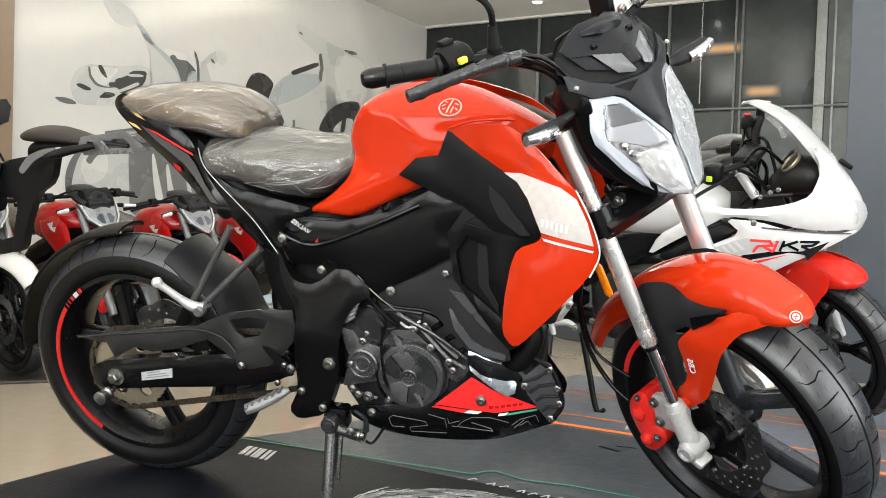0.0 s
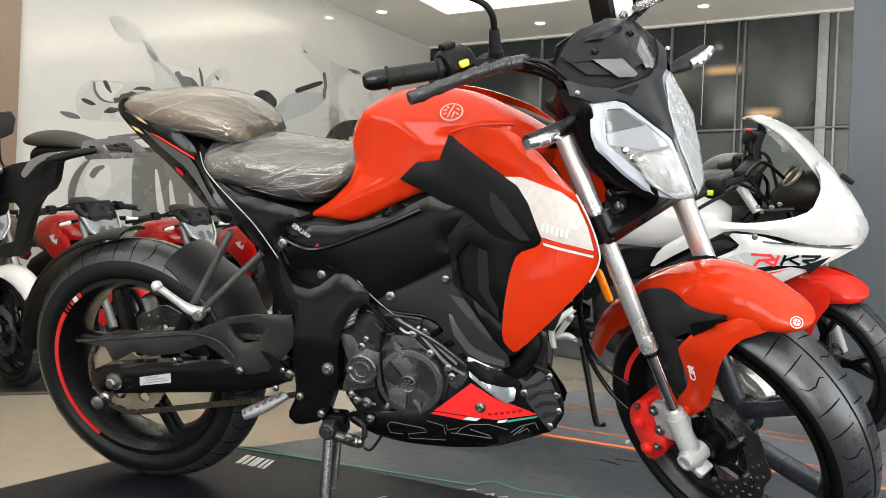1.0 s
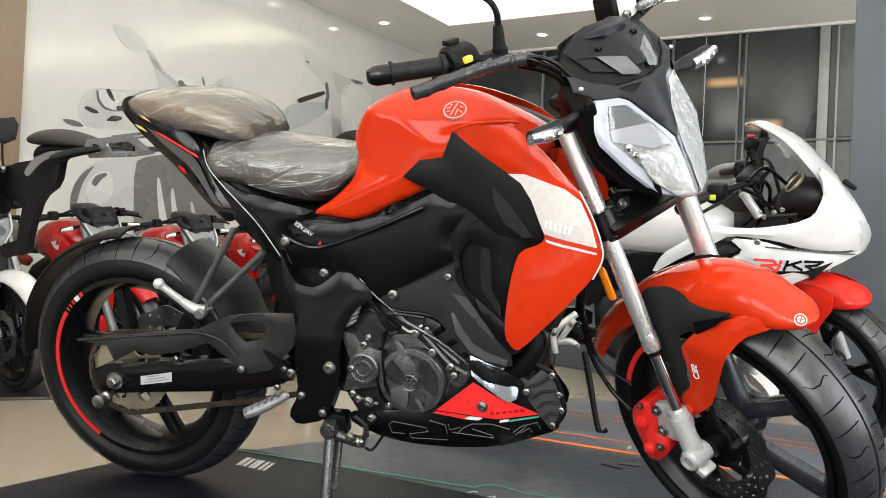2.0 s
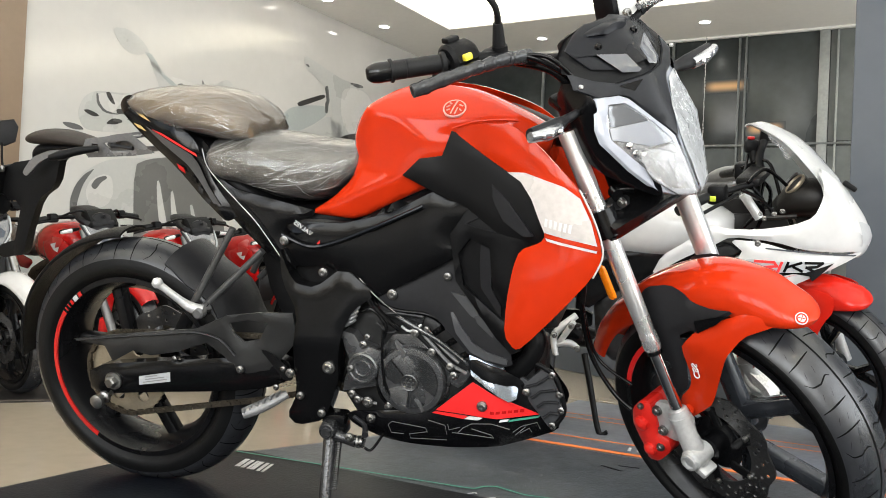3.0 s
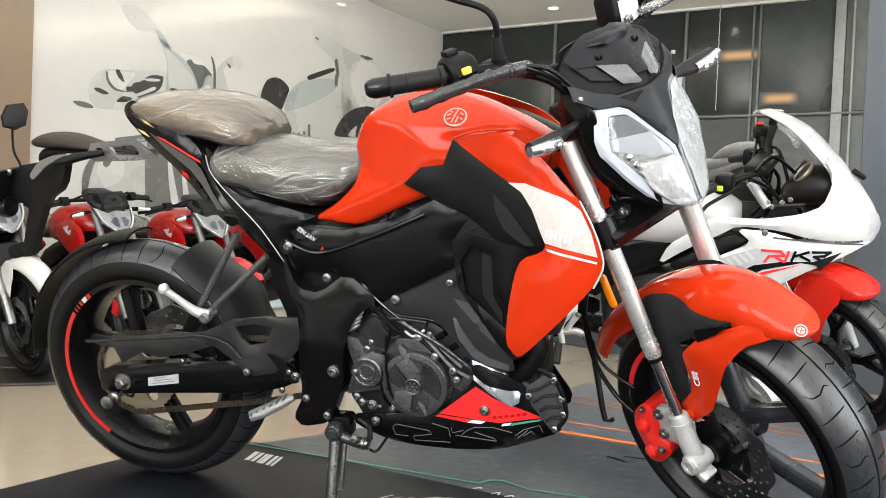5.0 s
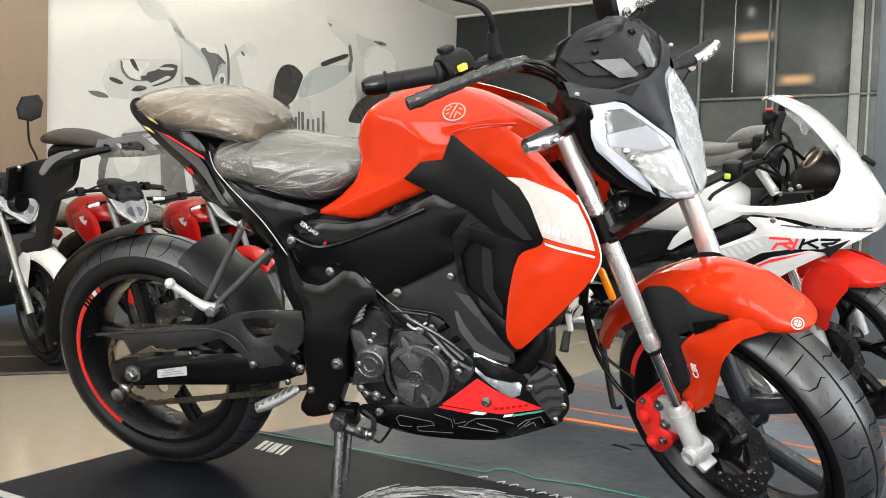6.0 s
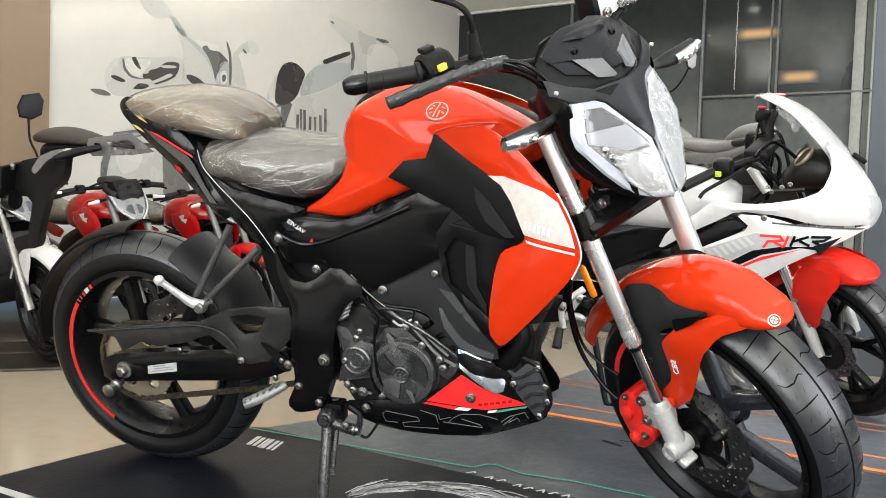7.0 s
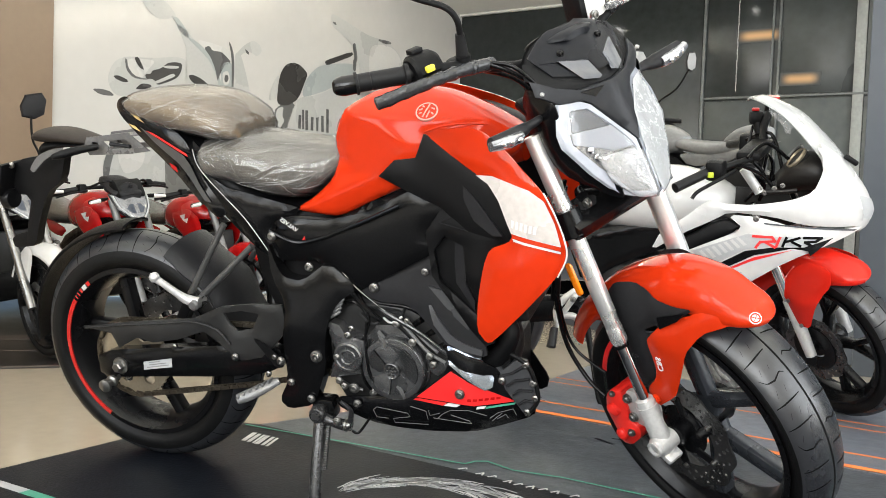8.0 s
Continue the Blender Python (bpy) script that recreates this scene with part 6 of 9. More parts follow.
for s in BOTH:
    part("fender_insert", side_sheet([(1.225, 0.575), (1.245, 0.606), (1.30, 0.628), (1.330, 0.622), (1.350, 0.606), (1.395, 0.606), (1.440, 0.618), (1.414, 0.590), (1.378, 0.560), (1.368, 0.535), (1.330, 0.512), (1.337, 0.484), (1.340, 0.410), (1.304, 0.375), (1.268, 0.405), (1.233, 0.493)], lambda x, z: 0.078 + 0.010 * min(1, max(0, (0.60 - z) / 0.06)), s, thick=0.006, rnd=0.008, bulge=0.006, smooth=1, step=0.014,
         holes=[[(1.324, 0.529), (1.356, 0.553), (1.361, 0.543), (1.327, 0.519)]]), GREYPLASTIC, bike, "matt dark grey fender insert", m=FRONT)
    part("insert_recess", side_sheet([(1.364, 0.578), (1.430, 0.612), (1.412, 0.588), (1.372, 0.556)], lambda x, z: 0.085 + 0.010 * min(1, max(0, (0.60 - z) / 0.06)), s, thick=0.003, rnd=0.001, smooth=0), GLOSSBLACK, bike, m=FRONT)
    bolt(bike, (1.300, s * 0.092, 0.455), 0.008, s, GREYPLASTIC, FRONT)
    part("fender_stay", side_sheet([(1.336, 0.512), (1.345, 0.528), (1.375, 0.568), (1.41, 0.588), (1.466, 0.620), (1.500, 0.614), (1.506, 0.600), (1.486, 0.588), (1.458, 0.572), (1.432, 0.525), (1.418, 0.470), (1.402, 0.409), (1.385, 0.388), (1.350, 0.350), (1.333, 0.362), (1.326, 0.388), (1.352, 0.425), (1.356, 0.455)], lambda x, z: 0.098 - 0.38 * max(0, z - 0.535) - 0.28 * max(0, x - 1.44), s, thick=0.006, rnd=0.006, bulge=0.003, smooth=1), ORANGE, bike, "orange-red fender side stay", m=FRONT)
part("stay_bolt", lathe([(0.011, -0.1), (0.011, -0.107), (0.007, -0.108), (0.007, -0.105), (0.0005, -0.105)], (1.353, 0, 0.378), 'Y', 16), ORANGE, bike, m=FRONT)
lettering("CBS", 0.019, FRONT @ Matrix.Translation((1.368, -0.1035, 0.478)) @ pose(0, 0, 0, 90, 78, 0), STICKER, bike)
BADGE = FRONT @ Matrix.Translation((1.539, -0.0255, 0.6155)) @ Vector((0, -1, 0)).rotation_difference(Vector((0.544, -0.399, 0.738))).to_matrix().to_4x4()
fb = part("fender_badge", lathe([(0.0005, 0.004), (0.0105, 0.004), (0.011, -0.001), (0.0005, -0.001)], (0, 0, 0), 'Y', 24), SILVERDECAL, bike, "small round silver fender badge", m=BADGE)
part("badge_ring", lathe([(0.0092, -0.0011), (0.0092, -0.0016), (0.0066, -0.0016), (0.0066, -0.0011)], (0, 0, 0), 'Y', 24, True), ORANGE, fb, m=BADGE)
part("badge_bar", tube([(-0.006, -0.0014, 0.0), (0.006, -0.0014, 0.001)], 0.0007, 6, 1), ORANGE, fb, m=BADGE)
part("badge_bar", tube([(-0.001, -0.0014, -0.006), (0.001, -0.0014, 0.006)], 0.0007, 6, 1), ORANGE, fb, m=BADGE)
# yokes, reflector, hoses
part("lower_yoke", block(leg(0.752, 0), (0.075, 0.275, 0.045), 0.014, Matrix.Rotation(radians(25), 4, 'Y')), FRAMEBLACK, bike, m=FRONT)
for s in BOTH:
    part("yoke_clamp", tube([leg(0.780, s * 0.122), leg(0.730, s * 0.122)], 0.030, 20, 1), FRAMEBLACK, bike, m=FRONT)
    bolt(bike, tuple(leg(0.765, s * 0.152, -0.010)), 0.007, side=s, m=FRONT)
    bolt(bike, tuple(leg(0.742, s * 0.152, -0.010)), 0.007, side=s, m=FRONT)
part("upper_yoke", block(leg(0.965, 0), (0.07, 0.235, 0.022), 0.008, Matrix.Rotation(radians(25), 4, 'Y')), FRAMEBLACK, bike, m=FRONT)
part("steering_head", tube([leg(0.70, 0, -0.05), leg(1.0, 0, -0.05)], 0.035, 20, 1), FRAMEBLACK, bike)
part("amber_reflector", block(leg(0.645, -0.150, -0.022), (0.019, 0.010, 0.070), 0.007, Matrix.Rotation(radians(-21), 4, 'Y')), AMBER, bike, "long amber fork reflector", m=FRONT)
for pts, r in (([(1.13, -0.06, 0.80), (1.105, -0.09, 0.68), (1.095, -0.105, 0.54), (1.115, -0.115, 0.42), (1.165, -0.115, 0.345), (1.212, -0.112, 0.315)], 0.005),
               ([(1.12, -0.05, 0.78), (1.095, -0.08, 0.62), (1.09, -0.095, 0.50), (1.12, -0.10, 0.40), (1.20, -0.09, 0.36)], 0.0035)):
    part("brake_hose", tube(pts, r), FRAMEBLACK, bike, m=FRONT)
part("hose_joint", tube([(1.098, -0.09, 0.60), (1.09, -0.105, 0.52)], 0.010, 10, 1), MATTBLACK, bike, m=FRONT)
for pts, r in (([(1.04, -0.19, 1.075), (1.10, -0.16, 1.075), (1.14, -0.11, 1.03), (1.15, -0.07, 0.98)], 0.0055), ([(1.05, -0.15, 1.06), (1.11, -0.12, 1.04), (1.14, -0.09, 0.99)], 0.009),
               ([(1.06, -0.18, 1.08), (1.13, -0.14, 1.07), (1.17, -0.10, 1.00)], 0.004), ([(1.10, 0.10, 1.06), (1.20, 0.06, 1.02), (1.19, 0.02, 0.9)], 0.005)):
    part("control_cable", tube(pts, r), FRAMEBLACK, bike, m=FRONT)
for s in BOTH:
    part("lamp_bracket", tube([leg(0.80, s * 0.09, 0.03), (1.19, s * 0.075, 0.80), (1.215, s * 0.05, 0.80)], 0.011), FRAMEBLACK, bike, m=FRONT)
part("horn", lathe([(0.022, -0.02), (0.034, -0.014), (0.036, 0.0), (0.022, 0.012), (0.0005, 0.014)], (1.20, -0.075, 0.755), 'X', 24), MATTBLACK, bike, "small black horn", m=FRONT)
bolt(bike, (1.215, -0.085, 0.785), 0.010, m=FRONT)

# headlamp and cowl
def ridge(z):
    return float(np.interp(z, (0.76, 0.80, 0.90, 1.02, 1.06, 1.10), (1.300, 1.325, 1.285, 1.225, 1.185, 1.125)))


def prow(y, z, h):
    return Vector((ridge(z) - 0.45 * math.sqrt(y * y + 0.00015) + 0.0055 + h * 0.91, y + math.copysign(h * 0.41, y), z))


rings = []
for z, w, xb in shape_rows([(0.79, 0.030, 1.255), (0.81, 0.055, 1.225), (0.85, 0.088, 1.185), (0.90, 0.114, 1.155), (0.95, 0.118, 1.135), (1.0, 0.116, 1.125), (1.03, 0.114, 1.115), (1.06, 0.098, 1.105), (1.080, 0.07, 1.10), (1.092, 0.03, 1.105)], 30):
    ring = []
    for i in range(25):
        y = w * math.sin(radians(-90 + 7.5 * i))
        ring.append(Vector((max(ridge(z) - 0.45 * math.sqrt(y * y + 0.0001) - 0.014 - 0.05 * (abs(y) / w) ** 6, xb + 0.002), y, z)))
    ring += [Vector((xb, w * 0.92, z)), Vector((xb, 0, z)), Vector((xb, -w * 0.92, z))]
    rings.append(ring)
part("headlamp_cowl", loft(rings), MATTBLACK, bike, "black headlamp shell", m=FRONT, sharp=50)
near_lens = [(-0.098, 0.990), (-0.064, 0.986), (-0.050, 0.977), (-0.021, 0.930), (-0.001, 0.902), (-0.001, 0.787), (-0.045, 0.806), (-0.067, 0.819), (-0.096, 0.863), (-0.122, 0.917), (-0.120, 0.940)]
inner_lens = [(-0.087, 0.976), (-0.058, 0.972), (-0.029, 0.933), (-0.010, 0.899), (-0.004, 0.868), (-0.004, 0.803), (-0.044, 0.816), (-0.082, 0.873), (-0.108, 0.920), (-0.103, 0.948)]
head = part("headlamp", sheet([(-0.090, 0.972), (-0.055, 0.968), (0, 0.900), (0.055, 0.968), (0.090, 0.972), (0.104, 0.92), (0.075, 0.86), (0, 0.797), (-0.075, 0.86), (-0.104, 0.92)], lambda u, v, h: prow(u, v, h - 0.018), thick=0.01, rnd=0.004, smooth=0), REFLECTOR, bike, "angular clear headlamp with a white light guide", m=FRONT)
for s in BOTH:
    fl = lambda pts: [(-s * a, b) for a, b in pts]
    part("light_guide", sheet(fl(near_lens), lambda u, v, h: prow(u, v, h - 0.002), thick=0.012, rnd=0.004, smooth=0, holes=[fl(inner_lens)], step=0.012), LENSWHITE, head, "broad white light guide", m=FRONT)
    # dark blue piece painting in the reflection across the lamp's upper part
    part("lamp_upper_reflection", sheet(fl([(-0.082, 0.972), (-0.052, 0.968), (-0.028, 0.934), (-0.094, 0.938)]), lambda u, v, h: prow(u, v, h - 0.010), thick=0.004, rnd=0.001, smooth=0, step=0.014), LAMPDARK, head, m=FRONT)
    part("lamp_shade_bar", sheet(fl([(-0.096, 0.937), (-0.027, 0.933), (-0.006, 0.893), (-0.002, 0.868), (-0.06, 0.900), (-0.101, 0.918)]), lambda u, v, h: prow(u, v, h - 0.008), thick=0.004, rnd=0.002, smooth=0, step=0.014), LENSWHITE, head, m=FRONT)
    for y0, z0 in ((0.078, 0.902), (0.060, 0.880), (0.072, 0.887)):
        part("led", lathe([(0.008, 0.0), (0.008, 0.004), (0.005, 0.008), (0.0005, 0.009)], (0, 0, 0), 'X', 14), CHROME, head, m=FRONT @ Matrix.Translation(prow(s * y0, z0, -0.014)))
    for k in range(5):
        part("reflector_rib", tube([prow(s * (0.070 - 0.015 * k), 0.872 - 0.004 * k, -0.013), prow(s * (0.050 - 0.011 * k), 0.828 - 0.004 * k, -0.013)], 0.0022, 6, 1), CHROME, head, m=FRONT)
    part("lens", sheet(fl(inner_lens), lambda u, v, h: prow(u, v, h - 0.003), thick=0.0015, rnd=0.003, smooth=0, step=0.014), CLEARLENS, head, m=FRONT)
    part("lamp_film", sheet(fl([(-0.098, 0.985), (-0.06, 0.982), (-0.02, 0.945), (-0.003, 0.90), (-0.003, 0.79), (-0.045, 0.803), (-0.085, 0.85), (-0.115, 0.90)]) if s > 0 else fl([(-0.085, 0.895), (-0.02, 0.895), (-0.002, 0.88), (-0.002, 0.79), (-0.045, 0.806), (-0.075, 0.842)]),
         lambda u, v, h: prow(u, v, 0.003 + 0.0016 * noise.noise(Vector((u * 45, v * 30, 3))) + 0.3 * h), thick=0.0008, rnd=0, smooth=0, step=0.007), FILMWHITE if s > 0 else FILMCLEAR, head, "creased clear film over the lamp", m=FRONT, sharp=180)
part("cowl_mask", sheet([(-0.128, 1.012), (-0.122, 1.036), (-0.096, 1.019), (-0.059, 1.005), (-0.022, 1.007), (0.022, 1.007), (0.059, 1.005), (0.096, 1.019), (0.122, 1.036), (0.128, 1.012), (0.100, 0.991), (0.064, 0.988), (0.050, 0.980), (0.021, 0.933), (0.001, 0.900), (-0.001, 0.900), (-0.021, 0.933), (-0.050, 0.980), (-0.064, 0.988), (-0.100, 0.991)], lambda u, v, h: prow(u, v, h + 0.002), thick=0.010, rnd=0.003, smooth=0, step=0.012), COWLGREY, bike, "anthracite pointed cowl mask", m=FRONT)
part("cowl_notch", sheet([(-0.060, 1.002), (-0.019, 1.003), (-0.040, 0.989)], lambda u, v, h: prow(u, v, h + 0.004), thick=0.004, rnd=0.001, smooth=0, step=0.012), GLOSSBLACK, bike, m=FRONT)
part("cowl_band", sheet([(-0.108, 1.062), (-0.124, 1.038), (-0.096, 1.020), (-0.058, 1.006), (-0.02, 1.008), (0.02, 1.008), (0.058, 1.006), (0.096, 1.020), (0.124, 1.038), (0.108, 1.062), (0.06, 1.04), (0, 1.03), (-0.06, 1.04)], lambda u, v, h: prow(u, v, h - 0.006), thick=0.008, rnd=0.003, smooth=0, step=0.012), MATTBLACK, bike, m=FRONT)
for s in BOTH:
    part("cowl_visor", sheet([(s * a, b) for a, b in ((0.064, 1.057), (0.018, 1.047), (0.014, 1.021), (0.020, 1.018), (0.046, 1.023))], lambda u, v, h: prow(u, v, h + 0.010), thick=0.010, rnd=0.003, smooth=0, step=0.012), GREYDECAL, bike, "smoked grey visor facet", m=FRONT)
    part("cowl_visor", sheet([(s * a, b) for a, b in ((0.100, 1.062), (0.066, 1.053), (0.050, 1.027), (0.088, 1.037))], lambda u, v, h: prow(u, v, h + 0.004), thick=0.008, rnd=0.003, smooth=0, step=0.012), COWL, bike, m=FRONT)
    part("cowl_side", side_sheet([(1.108, 0.985), (1.130, 1.020), (1.190, 1.000), (1.200, 0.985), (1.200, 0.93), (1.225, 0.895), (1.290, 0.835), (1.295, 0.805), (1.262, 0.815), (1.188, 0.855), (1.117, 0.915)], lambda x, z: 0.120 - 0.50 * max(0, x - 1.19), s, thick=0.006, rnd=0.006, bulge=0.003, smooth=1), GLOSSBLACK, bike, "gloss black lamp surround", m=FRONT)
    part("cowl_trim", side_sheet([(1.100, 0.903), (1.18, 0.872), (1.262, 0.830), (1.21, 0.838), (1.135, 0.870)], lambda x, z: 0.108 - 0.40 * max(0, x - 1.19), s, thick=0.006, rnd=0.003, smooth=0), RED, bike, m=FRONT)
part("flyscreen", sheet([(-0.102, 1.070), (-0.06, 1.090), (-0.034, 1.098), (0.034, 1.098), (0.06, 1.090), (0.102, 1.070), (0.100, 1.060), (0.064, 1.055), (0.016, 1.046), (0.013, 1.030), (-0.013, 1.030), (-0.016, 1.046), (-0.064, 1.055), (-0.100, 1.060)], lambda u, v, h: prow(u, v, h + 0.007), thick=0.008, rnd=0.004, smooth=0, step=0.012), COWL, bike, "small anthracite flyscreen", m=FRONT)
part("flyscreen_top", loft([[Vector((x, w * math.sin(radians(b)), z + 0.012 * math.cos(radians(b)))) for b in range(-90, 91, 15)] + [Vector((x, 0, z - 0.01))] for x, w, z in shape_rows([(1.095, 0.050, 1.060), (1.115, 0.062, 1.074), (1.14, 0.055, 1.083), (1.16, 0.03, 1.082)], 10)]), COWL, bike, m=FRONT, sharp=60)
for y, z in ((-0.050, 1.066), (0.040, 1.069), (-0.122, 1.018), (0.122, 1.018)):
    bolt(bike, tuple(prow(y, z, 0.008)), 0.0075 if z > 1.03 else 0.0036, 1, FRAMEBLACK if z > 1.03 else CAST, FRONT, axis='X')
part("instrument_pod", block((1.080, 0, 1.055), (0.05, 0.10, 0.04), 0.012, Matrix.Rotation(radians(-30), 4, 'Y')), MATTBLACK, bike, "black instrument pod", m=FRONT)
# handlebar
bars = [(0.990, -0.41, 1.114), (1.040, -0.30, 1.102), (1.075, -0.20, 1.085), (1.088, -0.10, 1.048), (1.088, 0.0, 1.040), (1.088, 0.10, 1.048), (1.075, 0.20, 1.085), (1.040, 0.30, 1.102), (0.990, 0.41, 1.114)]
part("handlebar", tube(bars, 0.011, 16), MATTBLACK, bike, "black handlebar", m=FRONT)
for s in BOTH:
    g0, g1 = Vector((0.990, s * 0.410, 1.114)), Vector((1.040, s * 0.30, 1.102))
    at = lambda f: g0.lerp(g1, f)
    part("grip", tube([at(0.19), at(0.20), at(0.235), at(0.24), at(0.42), at(0.425), at(0.44), at(0.445), at(0.92), at(0.94), at(1.0)], [0.0150, 0.0205, 0.0205, 0.0165, 0.0165, 0.0158, 0.0158, 0.0165, 0.0160, 0.0200, 0.0200], 24, 1), GRIP, bike, "black rubber grip", m=FRONT)
    part("bar_end", tube([at(-0.14), at(-0.135), at(-0.10), at(-0.04), at(0.02), at(0.20)], [0.004, 0.0085, 0.0135, 0.0165, 0.0178, 0.0172], 24, 1), GLOSSBLACK, bike, m=FRONT)
    part("switch_box", loft([[Vector((1.040 + 0.029 * dx * k, s * y, 1.102 + (0.030 if dz > 0 else 0.026) * dz * k + 0.15 * (0.30 - y) * -0.2)) for dx, dz in [(math.cos(t * math.pi / 8) * (1.0 if t % 4 else 1.1), math.sin(t * math.pi / 8)) for t in range(16)]] for y, k in ((0.298, 0.8), (0.292, 1.0), (0.250, 1.02), (0.240, 0.8))]), MATTBLACK, bike, "black switch box", m=FRONT)
    part("lever_perch", block((1.058, s * 0.205, 1.088), (0.036, 0.034, 0.026), 0.008), MATTBLACK, bike, m=FRONT)
    lv = [Vector((1.087, s * 0.150, 1.073)), Vector((1.087, s * 0.18, 1.078)), Vector((1.084, s * 0.22, 1.084)), Vector((1.074, s * 0.30, 1.086)), Vector((1.050, s * 0.385, 1.080))]
    part("lever", tube(lv, 0.0085, 12), GREYPLASTIC, bike, m=FRONT)
    path = spline(lv, 9)
    part("lever_sleeve", tube([p + Vector((0, 0, 0.0016 * noise.noise(Vector((i * 0.35, s, 0))))) for i, p in enumerate(path)], [0.0136 + 0.0036 * noise.noise(Vector((i * 0.62, 2 * s, 5))) for i in range(len(path))], 16, 3, 0.85), WRAPBLACK, bike, "crinkled dark plastic lever sleeve", m=FRONT)
part("switch_button", block((1.073, -0.275, 1.108), (0.010, 0.018, 0.012), 0.003), mat("yellow_button", (0.75, 0.62, 0.05), 0.4), bike, "yellow switch button", m=FRONT)
part("switch_toggle", block((1.030, -0.272, 1.134), (0.020, 0.026, 0.010), 0.003), MATTBLACK, bike, m=FRONT)
part("wrapped_lever", tube([(1.10, 0.14, 1.085), (1.115, 0.20, 1.092), (1.105, 0.29, 1.098), (1.08, 0.37, 1.098)], [0.010, 0.014, 0.017, 0.012], 14, 5, 0.7), FILMCLEAR, bike, "brake lever in loose clear film", m=FRONT)
part("throttle_cable", tube([(1.095, 0.10, 1.085), (1.120, 0.095, 1.04), (1.125, 0.10, 0.985)], 0.0028, 8), CAST, bike, m=FRONT)
bolt(bike, (1.100, 0.105, 1.080), 0.010, 1, STEEL, FRONT, axis='X')
part("mirror_clamp", tube([(1.070, -0.20, 1.085), (1.072, -0.20, 1.105)], 0.014, 14, 1), MATTBLACK, bike, m=FRONT)
part("mirror_boot", tube([(1.070, -0.20, 1.098), (1.076, -0.20, 1.145)], [0.0125, 0.0085], 14, 1), GRIP, bike, m=FRONT)
part("mirror_stalk", tube([(1.076, -0.20, 1.14), (1.080, -0.203, 1.172), (1.065, -0.212, 1.196), (1.02, -0.235, 1.215), (0.955, -0.27, 1.245)], 0.0058, 12), MATTBLACK, bike, "black mirror stalk", m=FRONT)
part("brake_reservoir", block((1.055, 0.125, 1.092), (0.055, 0.075, 0.062), 0.010, Matrix.Rotation(radians(-8), 4, 'Y')), MATTBLACK, bike, "black brake fluid reservoir", m=FRONT)
part("reservoir_window", block((1.085, 0.125, 1.092), (0.004, 0.05, 0.045), 0.001, Matrix.Rotation(radians(-8), 4, 'Y')), STICKER, bike, m=FRONT)
part("mirror_boot", tube([(1.070, 0.20, 1.098), (1.076, 0.20, 1.145)], [0.0125, 0.0085], 14, 1), GRIP, bike, m=FRONT)
for s in BOTH:
    ind = part("front_indicator", tube([(1.130, s * 0.105, 0.955), (1.163, s * 0.125, 0.966), (1.166, s * 0.155, 0.965), (1.172, s * 0.185, 0.966), (1.176, s * 0.252, 0.974)], [0.0065, 0.0085, 0.0105, 0.0160, 0.0125], 14, flat=0.8), GREYPLASTIC, bike, "black front indicator with clear lens", m=FRONT)
    part("indicator_lens", tube([(1.184, s * 0.188, 0.964), (1.190, s * 0.22, 0.968), (1.186, s * 0.256, 0.974)], [0.0135, 0.0150, 0.0110], 14, flat=0.8), REFLECTOR, ind, "clear white indicator lens", m=FRONT @ Matrix.Translation((-0.004, -s * -0.002, -0.002)))
    for k in range(3):
        part("led", lathe([(0.0062, 0.0), (0.005, 0.003), (0.0005, 0.004)], (1.1985 - 0.002 * k, s * (0.202 + 0.018 * k), 0.9645 + 0.003 * k), 'X', 12), CHROME, ind, m=FRONT)

# ---- prints on the mats ----
for pts in ([(-0.043, 0.334), (0.12, 0.353), (0.274, 0.373), (0.539, 0.402), (0.654, 0.414), (0.688, 0.420)], [(0.688, 0.420), (0.697, 0.458), (0.722, 0.478), (0.759, 0.467), (0.815, 0.452)], [(0.815, 0.452), (0.94, 0.478), (1.3, 0.485), (2.0, 0.485), (3.1, 0.485)]):
    mat_line(near_mat, pts, 0.007, GREEN, ROOM, "green_border_line", 0.0016)
for x, w in ((0.046, 0.014), (0.066, 0.011), (0.084, 0.007), (0.098, 0.014), (0.120, 0.010), (0.136, 0.008)):
    mat_line(near_mat, [(x + 0.034, 0.205), (x, 0.285)], w, WHITEPRINT, ROOM, "printed_stroke")
for i, (x, y) in enumerate(((0.697, 0.369), (0.754, 0.362), (0.790, 0.360), (0.840, 0.352), (0.872, 0.348), (0.905, 0.350), (0.938, 0.352), (0.970, 0.354), (1.02, 0.356), (1.07, 0.358))):
    mat_line(near_mat, [(x, y), (x + 0.012, y + 0.022)], 0.0045, WHITEPRINT, ROOM, "printed_stroke")
    mat_line(near_mat, [(x + 0.018, y + (0.0 if i % 2 else 0.012)), (x + 0.012, y + 0.022)], 0.0045, WHITEPRINT, ROOM, "printed_stroke")
rng = random.Random(4)
for i in range(230):
    # a brushed arc of short strokes
    f = rng.random()
    k = rng.uniform(-0.5, 0.5)
    cx, cy, r = 0.80, 0.02, 0.235 + 0.075 * k * (0.5 + f)
    a = radians(175 - 150 * f)
    x, y = cx + r * math.cos(a), cy + r * math.sin(a)
    t = a - math.pi / 2 + rng.uniform(-0.35, 0.35)
    n = 0.03 + 0.03 * rng.random()
    mat_line(near_mat, [(x, y), (x + n * math.cos(t), y + n * math.sin(t)), (x + 2 * n * math.cos(t - 0.2), y + 2 * n * math.sin(t - 0.2))], 0.0014 + 0.0022 * rng.random(), SILVERGREY if i % 3 else WHITEPRINT, ROOM, "printed_stroke")
